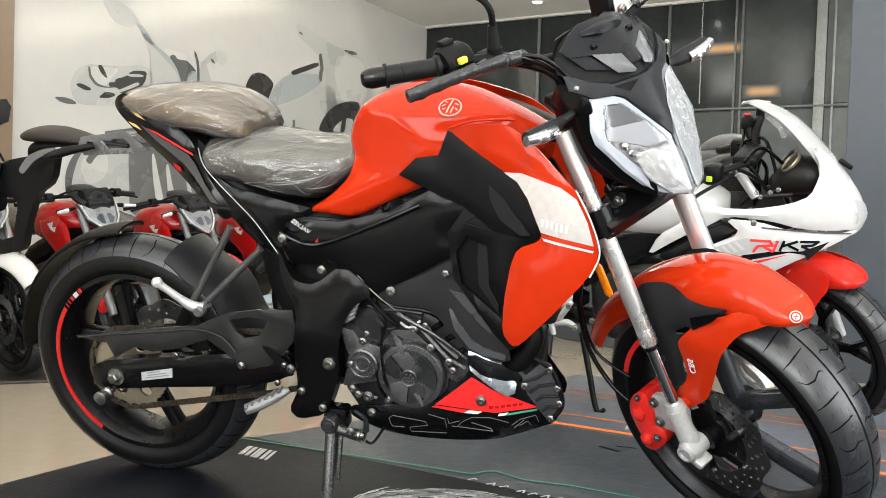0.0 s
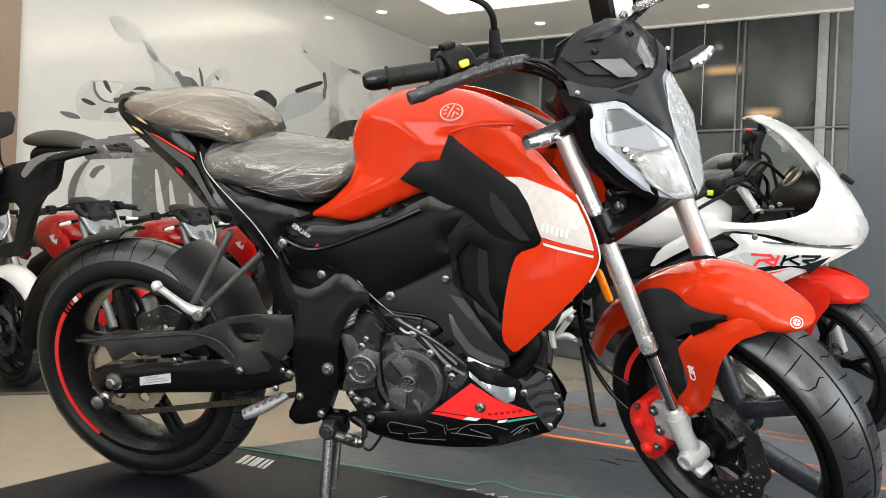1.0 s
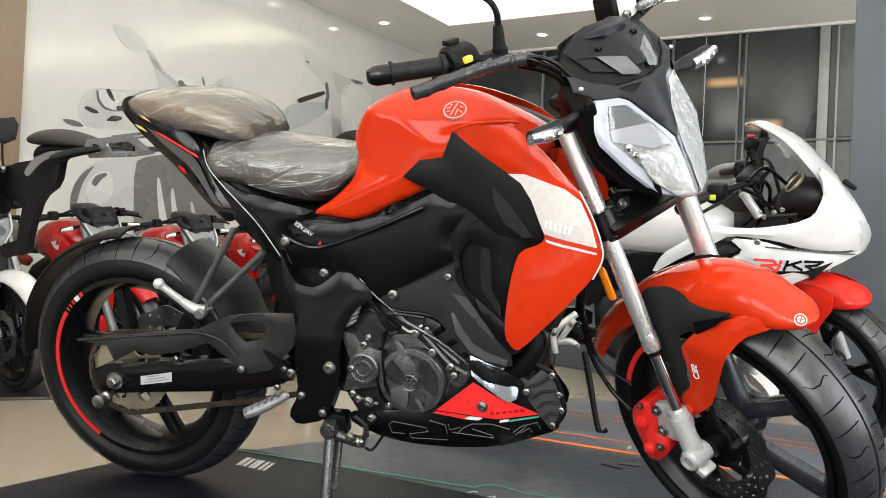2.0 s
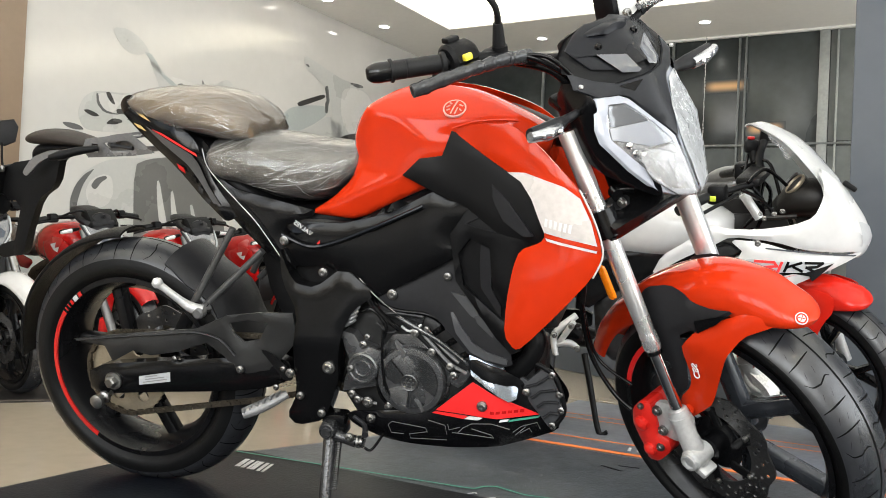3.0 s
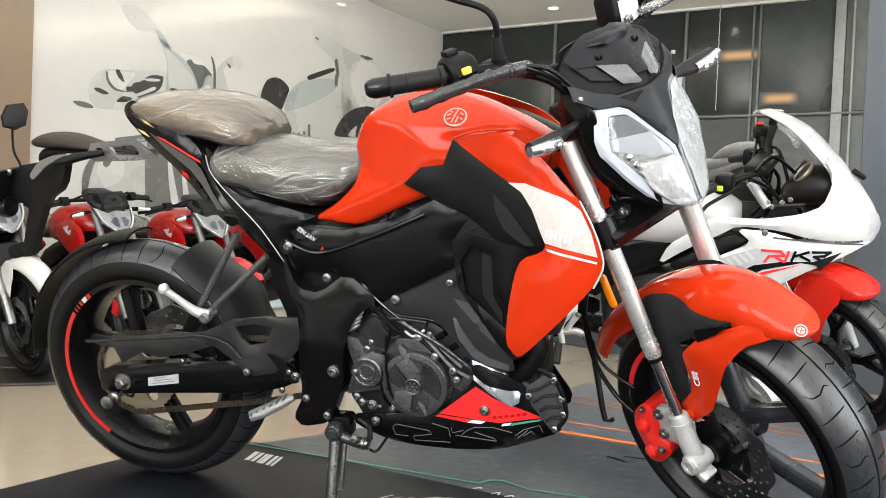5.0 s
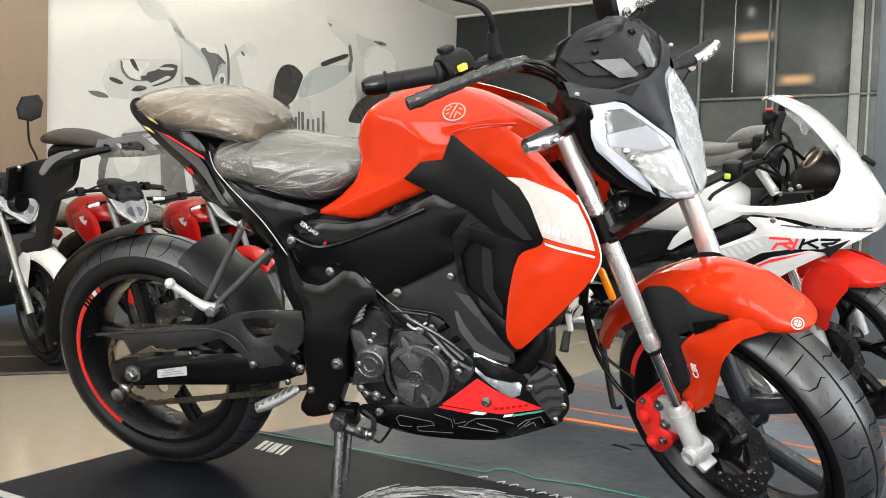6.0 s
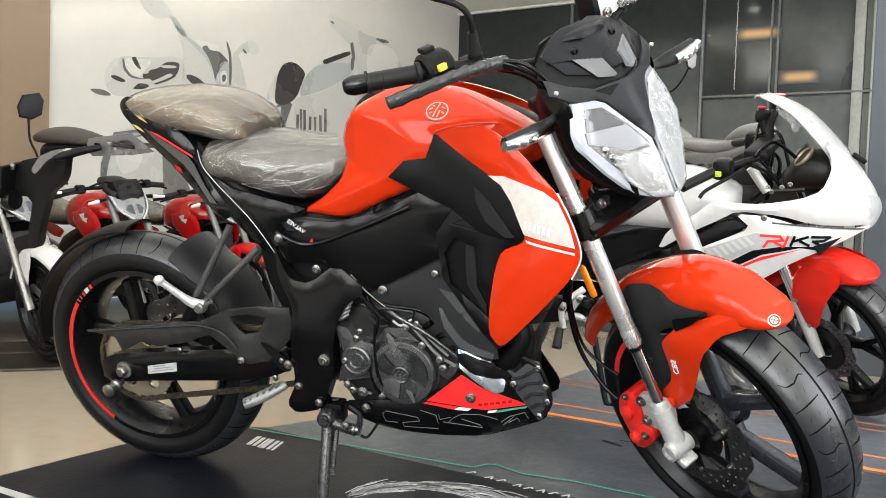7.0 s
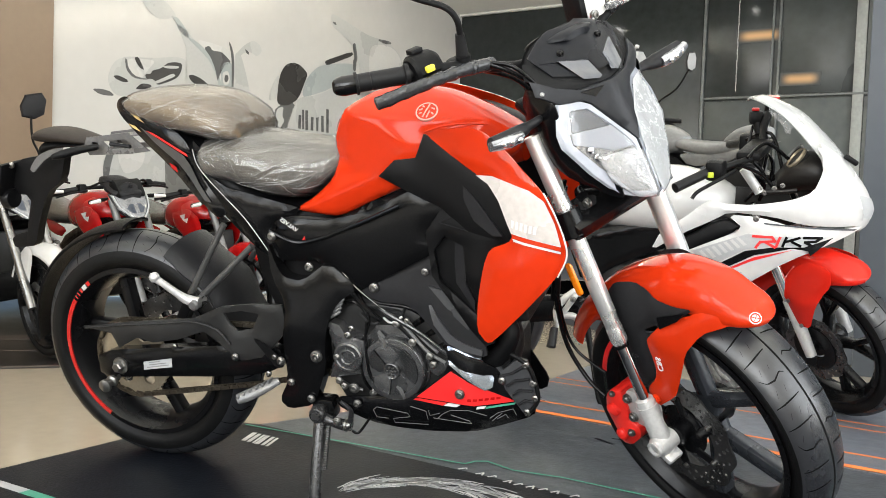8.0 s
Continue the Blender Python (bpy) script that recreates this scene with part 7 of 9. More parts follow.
mat_line(near_mat, [(0.86, 0.13), (0.93, 0.16)], 0.020, WHITEPRINT, ROOM, "printed_stroke")
mat_line(near_mat, [(-0.17, -0.417), (0.012, -0.408)], 0.026, SILVERGREY, ROOM)
mat_line(near_mat, [(0.014, -0.408), (0.19, -0.401)], 0.026, GREEN, ROOM)
mat_line(near_mat, [(0.192, -0.401), (0.37, -0.394)], 0.026, REDDECAL, ROOM)
for y, w in ((1.10, 0.030), (1.25, 0.014), (1.60, 0.010), (1.69, 0.010)):
    mat_line(far_mat, [(0.36, y), (1.2, y), (3.2, y - 0.02)], w, ORANGEPRINT, ROOM, "orange_stripe")
for i in range(5):
    mat_line(far_mat, [(0.86 + 0.035 * i, 1.155), (0.85 + 0.035 * i, 1.205)], 0.018 if i % 2 else 0.010, WHITEPRINT, ROOM, "printed_stroke")
mat_line(grey_mat, [(0.86, 0.90), (0.93, 0.87)], 0.010, MATBLACK, ROOM, "scuff_mark")
mat_line(grey_mat, [(0.90, 0.93), (0.96, 0.94)], 0.006, MATBLACK, ROOM, "scuff_mark")
left_mat = floor_mat("brown_floor_mat", [(-3.78, -0.11), (-1.43, 1.70), (-3.37, 4.22), (-5.72, 2.41)], LOW + 0.004, MATDARK, "dark vinyl mat with brown border under parked motorcycles")
for k, w in ((0.03, 0.035), (0.52, 0.025), (0.98, 0.16)):
    mat_line(left_mat, [(-3.75 - 0.61 * k, -0.09 + 0.79 * k), (-1.46 - 0.61 * k, 1.68 + 0.79 * k)], w, MATBROWN, None, "printed_border", LOW + 0.0052)


# ---- the white sports motorcycle ----
wb = thing("motorcycle", pose(0.46, 1.38, 0.004, 10, 0, 0), "white faired sports motorcycle with red front fender and clear screen", "motorcycle")
WSTEER = Matrix.Translation((1.39, 0, 0)) @ Matrix.Rotation(radians(-14), 4, Vector((-0.42, 0, 0.906))) @ Matrix.Translation((-1.39, 0, 0))
WHEELTURN = Matrix.Translation((1.39, 0, 0)) @ Matrix.Rotation(radians(-46), 4, Vector((-0.42, 0, 0.906))) @ Matrix.Translation((-1.39, 0, 0))
WF = (1.315, 0, 0.29)
wheel(wb, (0, 0, 0.30), 0.30, 0.13, None, RIM, False, 5, 0.3, None, "rear_wheel")
wfront = wheel(wb, WF, 0.29, 0.11, WHEELTURN, RIM, True, 5, 0.25, None, "front_wheel", (0.20, -0.20), 0.85)
part("front_brake_disc", disc_mesh(WF, -0.066, 0.118, 0.08, 48, 10), DISC, wfront, m=WHEELTURN)
part("disc_carrier", lathe([(0.04, -0.06), (0.082, -0.068), (0.082, -0.072), (0.04, -0.07)], WF, 'Y', 36, True), RIM, wfront, m=WHEELTURN)
for s in BOTH:
    part("fork_leg", tube([(1.322, s * 0.095, 0.275), (1.27, s * 0.095, 0.40), (1.24, s * 0.095, 0.47)], [0.018, 0.022, 0.022], 18), CAST, wb, "silver fork leg", m=WHEELTURN)
    part("fork_tube", tube([(1.25, s * 0.095, 0.45), (1.10, s * 0.095, 0.80)], 0.019, 18, 1), CHROME, wb, m=WHEELTURN)
wfen = []
for i in range(33):
    f = (i / 32) ** 1.5
    a = radians(63 + 88 * f)
    r = 0.352 - 0.012 * max(0.0, 1 - f / 0.12)
    w = 0.072 * math.sqrt(max(0.004, 1 - max(0.0, 1 - f / 0.14) ** 2))
    drop = 0.012 + 0.085 * min(1.0, f * 4)
    loop = []
    for k in range(15):
        b = radians(-88 + 88 / 7 * k)
        q = r - drop * (1 - math.cos(b)) ** 1.2
        loop.append(Vector((WF[0] + q * math.cos(a), w * math.sin(b), WF[2] + q * math.sin(a))))
    loop += [Vector((p.x - 0.006 * math.cos(a), p.y * 0.93, p.z - 0.006 * math.sin(a))) for p in reversed(loop)]
    wfen.append(loop)
part("front_fender", loft(wfen), BRIGHTRED, wb, "glossy red front fender", m=WHEELTURN, sharp=60)
for s in BOTH:
    part("fender_side", side_sheet([(1.215, 0.53), (1.235, 0.58), (1.29, 0.625), (1.38, 0.622), (1.395, 0.575), (1.372, 0.535), (1.350, 0.47), (1.336, 0.402), (1.294, 0.398), (1.268, 0.44)], lambda x, z: 0.118 - 0.42 * max(0, z - 0.50), s, thick=0.006, rnd=0.006, bulge=0.004, smooth=1), BRIGHTRED, wb, m=WHEELTURN)
    for x, z in ((1.310, 0.41), (1.260, 0.49)):
        bolt(wb, (x, s * 0.125, z), 0.007, s, STEEL, WHEELTURN)


def fair_w(x, z):
    front_taper = math.sqrt(max(0.0, 1 - ((x - 1.02) / 0.395) ** 2)) if x > 1.02 else 1.0
    return 0.205 * front_taper - 0.22 * max(0, 0.62 - z) + 0.004


up = [(0.70, 0.600), (0.735, 0.675), (0.816, 0.726), (0.862, 0.768), (0.895, 0.787), (0.935, 0.772), (1.029, 0.771), (1.144, 0.789), (1.207, 0.815), (1.231, 0.876), (1.228, 0.925), (1.205, 0.962), (1.228, 0.955), (1.262, 0.915), (1.318, 0.850), (1.355, 0.790), (1.372, 0.735), (1.370, 0.712), (1.36, 0.700), (1.29, 0.698), (1.18, 0.707), (1.088, 0.734), (0.951, 0.746), (0.90, 0.715), (0.80, 0.665)]
low = [(1.385, 0.700), (1.29, 0.688), (1.15, 0.702), (1.048, 0.732), (0.945, 0.738), (1.0, 0.690), (0.90, 0.645), (0.78, 0.59), (0.72, 0.560), (0.76, 0.47), (0.86, 0.42), (0.983, 0.460), (1.02, 0.500), (1.14, 0.585), (1.294, 0.655)]
for s in BOTH:
    part("upper_fairing", side_sheet(up, fair_w, s, thick=0.008, rnd=0.010, bulge=0.004, smooth=1), WHITE, wb, "glossy white upper fairing")
    part("lower_fairing", side_sheet(low, lambda x, z: fair_w(x, z) + 0.004, s, thick=0.008, rnd=0.008, bulge=0.004, smooth=1), WHITE, wb, "glossy white lower fairing")
part("fairing_vent", side_sheet([(0.735, 0.600), (0.805, 0.640), (0.933, 0.718), (0.998, 0.690), (0.857, 0.614), (0.77, 0.575)], 0.190, -1, thick=0.05, rnd=0.01, smooth=1), MATTBLACK, wb, "black vent in the fairing")
fd = lambda x, z: fair_w(x, z) + 0.0092
for name, pts, mt in (("fairing_decal", [(0.837, 0.612), (1.013, 0.679), (1.05, 0.672), (1.26, 0.668), (1.189, 0.640), (1.094, 0.639), (1.007, 0.624), (0.895, 0.558)], SILVERGREY),
                      ("fairing_decal", [(0.900, 0.553), (1.007, 0.620), (1.094, 0.635), (1.189, 0.636), (1.276, 0.666), (1.210, 0.606), (1.200, 0.624), (1.151, 0.632), (1.037, 0.606), (0.921, 0.540)], GLOSSBLACK),
                      ("fairing_decal", [(0.921, 0.535), (1.037, 0.599), (1.152, 0.627), (1.028, 0.584), (0.936, 0.535)], REDDECAL)):
    part(name, side_sheet(pts, fd, -1, thick=0.002, rnd=0.0005, smooth=0), mt, wb)
fd2 = lambda x, z: fair_w(x, z) + 0.0115


def decal_stroke(pts, w, mt):
    """A slanted printed stroke on the fairing."""
    for (x0, z0), (x1, z1) in zip(pts, pts[1:]):
        d = Vector((x1 - x0, z1 - z0)).normalized()
        q = Vector((-d.y, d.x)) * w / 2
        e = d * w * 0.4
        part("decal_shape", side_sheet([(x0 - e.x + q.x, z0 - e.y + q.y), (x1 + e.x + q.x, z1 + e.y + q.y), (x1 + e.x - q.x, z1 + e.y - q.y), (x0 - e.x - q.x, z0 - e.y - q.y)], fd2, -1, thick=0.001, rnd=0, smooth=0), mt, wb)


for pts, mt in (([(1.030, 0.671), (1.088, 0.669), (1.098, 0.656), (1.052, 0.652), (1.040, 0.634)], REDDECAL), ([(1.072, 0.650), (1.098, 0.636)], REDDECAL), ([(1.112, 0.668), (1.102, 0.638)], REDDECAL),
                ([(1.132, 0.668), (1.122, 0.640)], GLOSSBLACK), ([(1.130, 0.654), (1.172, 0.668)], GLOSSBLACK), ([(1.150, 0.654), (1.176, 0.641)], GLOSSBLACK), ([(1.186, 0.668), (1.240, 0.667), (1.222, 0.655), (1.190, 0.653), (1.212, 0.641)], GLOSSBLACK)):
    decal_stroke(pts, 0.0085, mt)
for i in range(7):
    x = 0.862 + 0.019 * i
    part("decal_stripe", side_sheet([(x, 0.612 + 0.44 * (x - 0.862)), (x + 0.009, 0.616 + 0.44 * (x - 0.862)), (x + 0.036, 0.585 + 0.5 * (x - 0.862)), (x + 0.026, 0.580 + 0.5 * (x - 0.862))], fd2, -1, thick=0.001, rnd=0, smooth=0), WHITE, wb)
bolt(wb, (1.036, -fair_w(1.036, 0.731) - 0.006, 0.728), 0.010)
part("pink_line", side_sheet([(1.06, 0.716), (1.35, 0.690), (1.34, 0.686), (1.06, 0.711)], fd, -1, thick=0.002, rnd=0, smooth=0), GREYDECAL, wb)
# nose, screen, lamp, dash
nose = []
for z, w, x in shape_rows([(0.665, 0.03, 1.372), (0.69, 0.10, 1.398), (0.735, 0.135, 1.410), (0.78, 0.15, 1.397), (0.815, 0.155, 1.380), (0.877, 0.155, 1.338), (0.909, 0.150, 1.312)], 16):
    arc = [(w * math.sin(radians(b)), 1.02 + (x - 1.02) * math.sqrt(1 - (w * math.sin(radians(b)) / 0.207) ** 2)) for b in range(-90, 91, 9)]
    nose.append([Vector((px, y, z + 0.055 * (y / 0.15) ** 2 * max(0, (z - 0.80) / 0.1))) for y, px in arc] + [Vector((px - 0.008, y * 0.96, z + 0.055 * (y / 0.15) ** 2 * max(0, (z - 0.80) / 0.1))) for y, px in reversed(arc)])
part("nose_fairing", loft(nose), WHITE, wb, "white nose fairing with headlamp", sharp=60)
part("nose_lamp", sheet([(-0.10, 0.80), (-0.03, 0.775), (0.03, 0.775), (0.10, 0.80), (0.115, 0.75), (0.06, 0.69), (-0.06, 0.69), (-0.115, 0.75)], lambda u, v, h: Vector((1.02 + (float(np.interp(v, (0.68, 0.735, 0.78, 0.83), (1.392, 1.412, 1.400, 1.378))) - 1.02) * math.sqrt(1 - (u / 0.207) ** 2) + 0.003 + h, u, v)), thick=0.003, rnd=0.003, smooth=1), SILVERGREY, wb, "clear silver nose lamp")
scr = []
for x, z, w in shape_rows([(1.312, 0.910, 0.150), (1.274, 0.961, 0.146), (1.169, 1.064, 0.125), (1.056, 1.118, 0.085), (1.012, 1.111, 0.04)], 20):
    ln = [Vector((x - 0.075 * abs(math.sin(radians(b))) ** 2.4 * w / 0.15, w * math.sin(radians(b)), z - 0.010 * abs(math.sin(radians(b))) ** 3)) for b in range(-90, 91, 9)]
    scr.append(ln + [p + Vector((-0.002, 0, -0.002)) for p in reversed(ln)])
part("windscreen", loft(scr), SCREEN, wb, "clear windscreen wrapped in film", sharp=180)
part("screen_edge", tube([s2[0] for s2 in scr], 0.003, 6, 1), CLEARLENS, wb)
part("hanging_film", sheet([(1.06, 1.10), (1.16, 1.045), (1.215, 0.965), (1.20, 0.955), (1.15, 1.01), (1.135, 1.015), (1.13, 0.995), (1.112, 0.998), (1.105, 1.025), (1.06, 1.06)], lambda u, v, h: Vector((u, -0.115 - 0.012 * noise.noise(Vector((u * 40, v * 40, 1))) + 0.2 * (v - 0.96), v)), thick=0.001, rnd=0, smooth=1, step=0.01), FILMCLEAR, wb, "loose clear film edge on the screen", sharp=180)
part("dash", loft([oval(r[0], r[1], r[2], r[3], 2.6, 24) for r in shape_rows([(1.10, 0.07, 0.80, 0.85), (1.14, 0.10, 0.80, 0.90), (1.20, 0.125, 0.80, 0.93), (1.26, 0.12, 0.81, 0.915), (1.30, 0.09, 0.82, 0.88)], 12)]), DASHBLACK, wb, "black dash behind the screen")
for k, (y, r) in enumerate(((-0.055, 0.042), (0.045, 0.042))):
    dm = pose(1.165, y, 0.905, 0, 38, 12)
    part("dash_dial", lathe([(0.0005, 0.012), (r - 0.004, 0.012), (r - 0.002, -0.012), (0.0005, -0.006)], (0, 0, 0), 'X', 28), DASHBLACK, wb, m=dm)
    part("dash_ring", lathe([(r - 0.003, -0.004), (r, -0.012), (r - 0.005, -0.018), (r - 0.009, -0.012)], (0, 0, 0), 'X', 28, True), SPROCKET if k == 0 else PEGGREY, wb, m=dm)
part("inner_cowl", side_sheet([(0.88, 0.765), (1.03, 0.750), (1.15, 0.770), (1.235, 0.81), (1.26, 0.89), (1.22, 0.93), (1.16, 0.86), (1.08, 0.83), (0.95, 0.85)], 0.105, 1, thick=0.01, rnd=0.006, smooth=1), DASHBLACK, wb, "black inner fairing panel")
part("inner_cowl", side_sheet([(0.86, 0.70), (0.90, 0.765), (1.03, 0.752), (1.15, 0.770), (1.215, 0.80), (1.26, 0.80), (1.20, 0.70), (1.0, 0.66)], lambda x, z: 0.10 + 0.5 * max(0, z - 0.70), -1, thick=0.01, rnd=0.006, smooth=1), DASHBLACK, wb)
for x, z in ((1.045, 0.815), (1.06, 0.80), (1.09, 0.815), (1.115, 0.825)):
    bolt(wb, (x, -0.12, z), 0.009, -1, STEEL)
part("inner_cowl", side_sheet([(0.90, 0.72), (0.92, 0.80), (1.03, 0.80), (1.14, 0.84), (1.22, 0.88), (1.26, 0.82), (1.22, 0.70), (1.0, 0.66)], 0.0, -1, thick=0.02, rnd=0.004, smooth=0), DASHBLACK, wb)
part("cockpit_bar", tube([(1.03, -0.11, 0.80), (1.10, -0.12, 0.805), (1.16, -0.115, 0.81)], 0.008, 8), DASHBLACK, wb)
part("mirror_mount", block((1.322, -0.075, 0.910), (0.05, 0.02, 0.018), 0.006, Matrix.Rotation(radians(35), 4, 'Y')), MATTBLACK, wb)
for s in BOTH:
    part("clip_on", tube([(1.05, s * 0.10, 0.93), (0.99, s * 0.20, 0.92), (0.93, s * 0.27, 0.905)], 0.011), MATTBLACK, wb, m=WSTEER)
    part("grip", tube([(0.93, s * 0.265, 0.905), (0.86, s * 0.37, 0.875)], 0.0165, 16, 1), GRIP, wb, "black rubber grip", m=WSTEER)
    part("switch_box", block((0.955, s * 0.240, 0.912), (0.060, 0.070, 0.068), 0.016), MATTBLACK, wb, m=WSTEER)
    part("lever", tube([(1.01, s * 0.20, 0.905), (0.985, s * 0.28, 0.895), (0.93, s * 0.35, 0.865), (0.915, s * 0.37, 0.845)], 0.006), MATTBLACK, wb, m=WSTEER)
part("switch_button", block((0.948, -0.276, 0.902), (0.02, 0.008, 0.018), 0.003), mat("yellow_green_button", (0.55, 0.65, 0.05), 0.4), wb, m=WSTEER)
part("brake_reservoir", tube([(1.03, 0.235, 1.03), (1.035, 0.235, 1.075)], 0.024, 16, 1), MATTBLACK, wb, "black fluid reservoir", m=WSTEER)
part("reservoir_cap", tube([(1.035, 0.235, 1.072), (1.036, 0.235, 1.085)], 0.022, 16, 1), RED, wb, m=WSTEER)
part("reservoir_stay", tube([(1.03, 0.235, 1.04), (1.02, 0.17, 0.98), (1.04, 0.11, 0.93)], 0.014), MATTBLACK, wb, m=WSTEER)
for pts in ([(1.0, -0.16, 0.92), (1.06, -0.06, 0.96), (1.14, -0.02, 0.90)], [(1.0, 0.2, 0.95), (1.08, 0.1, 0.98), (1.12, 0.0, 0.86)], [(1.02, -0.08, 0.9), (1.06, -0.06, 0.84), (1.0, -0.05, 0.76)], [(0.98, -0.2, 0.9), (1.05, -0.13, 0.86), (1.1, -0.1, 0.80)]):
    part("control_cable", tube(pts, 0.006), FRAMEBLACK, wb)
# far grip end with its red switch, and the hoses that hang from the bars
part("bar_riser", tube([(1.055, 0.12, 0.83), (1.052, 0.15, 0.93), (1.032, 0.20, 1.03)], [0.014, 0.016, 0.019], 12), MATTBLACK, wb)
part("switch_box", block((1.030, 0.20, 1.030), (0.050, 0.055, 0.050), 0.012), MATTBLACK, wb)
part("kill_switch", block((1.026, 0.185, 1.060), (0.026, 0.022, 0.012), 0.004), RED, wb, "red stop switch")
for pts, r in (([(1.04, 0.18, 1.01), (1.07, 0.12, 0.95), (1.06, 0.06, 0.86), (1.03, 0.02, 0.79)], 0.006), ([(1.02, 0.19, 1.00), (1.00, 0.10, 0.93), (0.96, 0.02, 0.87), (0.90, -0.06, 0.85)], 0.005),
               ([(1.06, 0.14, 0.92), (1.09, 0.06, 0.88), (1.08, -0.04, 0.83)], 0.007), ([(0.90, -0.12, 0.87), (0.98, -0.08, 0.90), (1.04, 0.02, 0.88), (1.06, 0.10, 0.82)], 0.005),
               ([(1.02, -0.10, 0.86), (1.06, -0.06, 0.82), (1.05, -0.02, 0.76)], 0.006)):
    part("brake_hose", tube(pts, r, 8), FRAMEBLACK, wb)
part("hose_clamp", block((1.045, 0.05, 0.855), (0.03, 0.02, 0.02), 0.004), PEGGREY, wb)
part("top_yoke", block((1.03, 0, 0.935), (0.08, 0.25, 0.03), 0.01), MATTBLACK, wb, m=WSTEER)
part("damper", tube([(0.99, -0.115, 0.88), (1.045, -0.11, 0.80)], 0.016, 14, 1), CAST, wb)
part("fuel_tank", loft([oval(r[0], r[1], r[2], r[3], 2.5, 36) for r in shape_rows([(0.45, 0.06, 0.70, 0.78), (0.52, 0.13, 0.66, 0.84), (0.65, 0.165, 0.64, 0.87), (0.80, 0.165, 0.64, 0.87), (0.92, 0.12, 0.68, 0.83), (0.97, 0.06, 0.72, 0.80)], 18)]), WHITE, wb, "white fuel tank")
part("seat", loft([oval(r[0], r[1], r[2], r[3], 2.6, 30) for r in shape_rows([(0.12, 0.08, 0.74, 0.78), (0.2, 0.12, 0.71, 0.79), (0.35, 0.13, 0.70, 0.78), (0.5, 0.09, 0.72, 0.78)], 14)]), SEATMAT, wb, "dark seat")
part("tail", loft([oval(r[0], r[1], r[2], r[3], 2.6, 30) for r in shape_rows([(-0.25, 0.03, 0.85, 0.90), (-0.1, 0.09, 0.78, 0.90), (0.1, 0.12, 0.70, 0.84), (0.3, 0.12, 0.62, 0.74), (0.45, 0.10, 0.58, 0.72)], 16)]), WHITE, wb, "white tail fairing")
part("engine", side_sheet([(0.50, 0.52), (0.75, 0.56), (0.92, 0.50), (0.93, 0.38), (0.80, 0.26), (0.52, 0.27)], 0.12, -1, thick=0.24, rnd=0.03, smooth=1), ENGINEDARK, wb, "dark engine block")
part("frame_beam", side_sheet([(0.40, 0.60), (0.52, 0.66), (0.95, 0.74), (1.02, 0.70), (0.60, 0.54), (0.46, 0.44)], 0.13, -1, thick=0.26, rnd=0.02, smooth=1), FRAMEBLACK, wb)
for s in BOTH:
    part("swing_arm", side_sheet([(-0.06, 0.34), (0.35, 0.40), (0.48, 0.40), (0.48, 0.33), (0.30, 0.29), (-0.06, 0.26)], 0.135, s, thick=0.03, rnd=0.01, smooth=1), FRAMEBLACK, wb)
part("peg_hanger", tube([(0.45, -0.16, 0.44), (0.40, -0.185, 0.40), (0.375, -0.19, 0.36), (0.385, -0.20, 0.30)], [0.012, 0.014, 0.013, 0.010], 12), CAST, wb, "cast silver footpeg hanger")
part("peg_hanger", tube([(0.375, -0.19, 0.335), (0.43, -0.19, 0.345), (0.46, -0.18, 0.325)], [0.010, 0.013, 0.010], 12), CAST, wb)
part("peg_hanger", tube([(0.395, -0.19, 0.345), (0.43, -0.195, 0.40), (0.445, -0.18, 0.42)], [0.010, 0.012, 0.009], 12), CAST, wb)
part("rider_peg", tube([(0.372, -0.21, 0.30), (0.368, -0.25, 0.24)], [0.014, 0.017], 14, 1), GREYPLASTIC, wb, "rubber-topped footpeg")
for x, z in ((0.46, 0.33), (0.438, 0.41), (0.378, 0.375), (0.52, 0.36)):
    bolt(wb, (x, -0.205, z), 0.011)
part("side_stand", tube([(0.48, -0.15, 0.30), (0.51, -0.19, 0.18), (0.545, -0.235, 0.045), (0.575, -0.24, 0.05)], [0.012, 0.011, 0.010, 0.007]), MATTBLACK, wb, "black side stand")
part("silencer", tube([(0.6, 0.1, 0.28), (0.3, 0.18, 0.30), (0.0, 0.2, 0.38)], [0.03, 0.05, 0.05], 16), MATTBLACK, wb)


# ---- the parked street motorcycles behind ----
SEATROWS = [(-0.12, 0.05, 0.80, 0.85), (0.0, 0.10, 0.77, 0.86), (0.2, 0.12, 0.72, 0.82), (0.4, 0.12, 0.69, 0.78), (0.55, 0.08, 0.70, 0.77)]


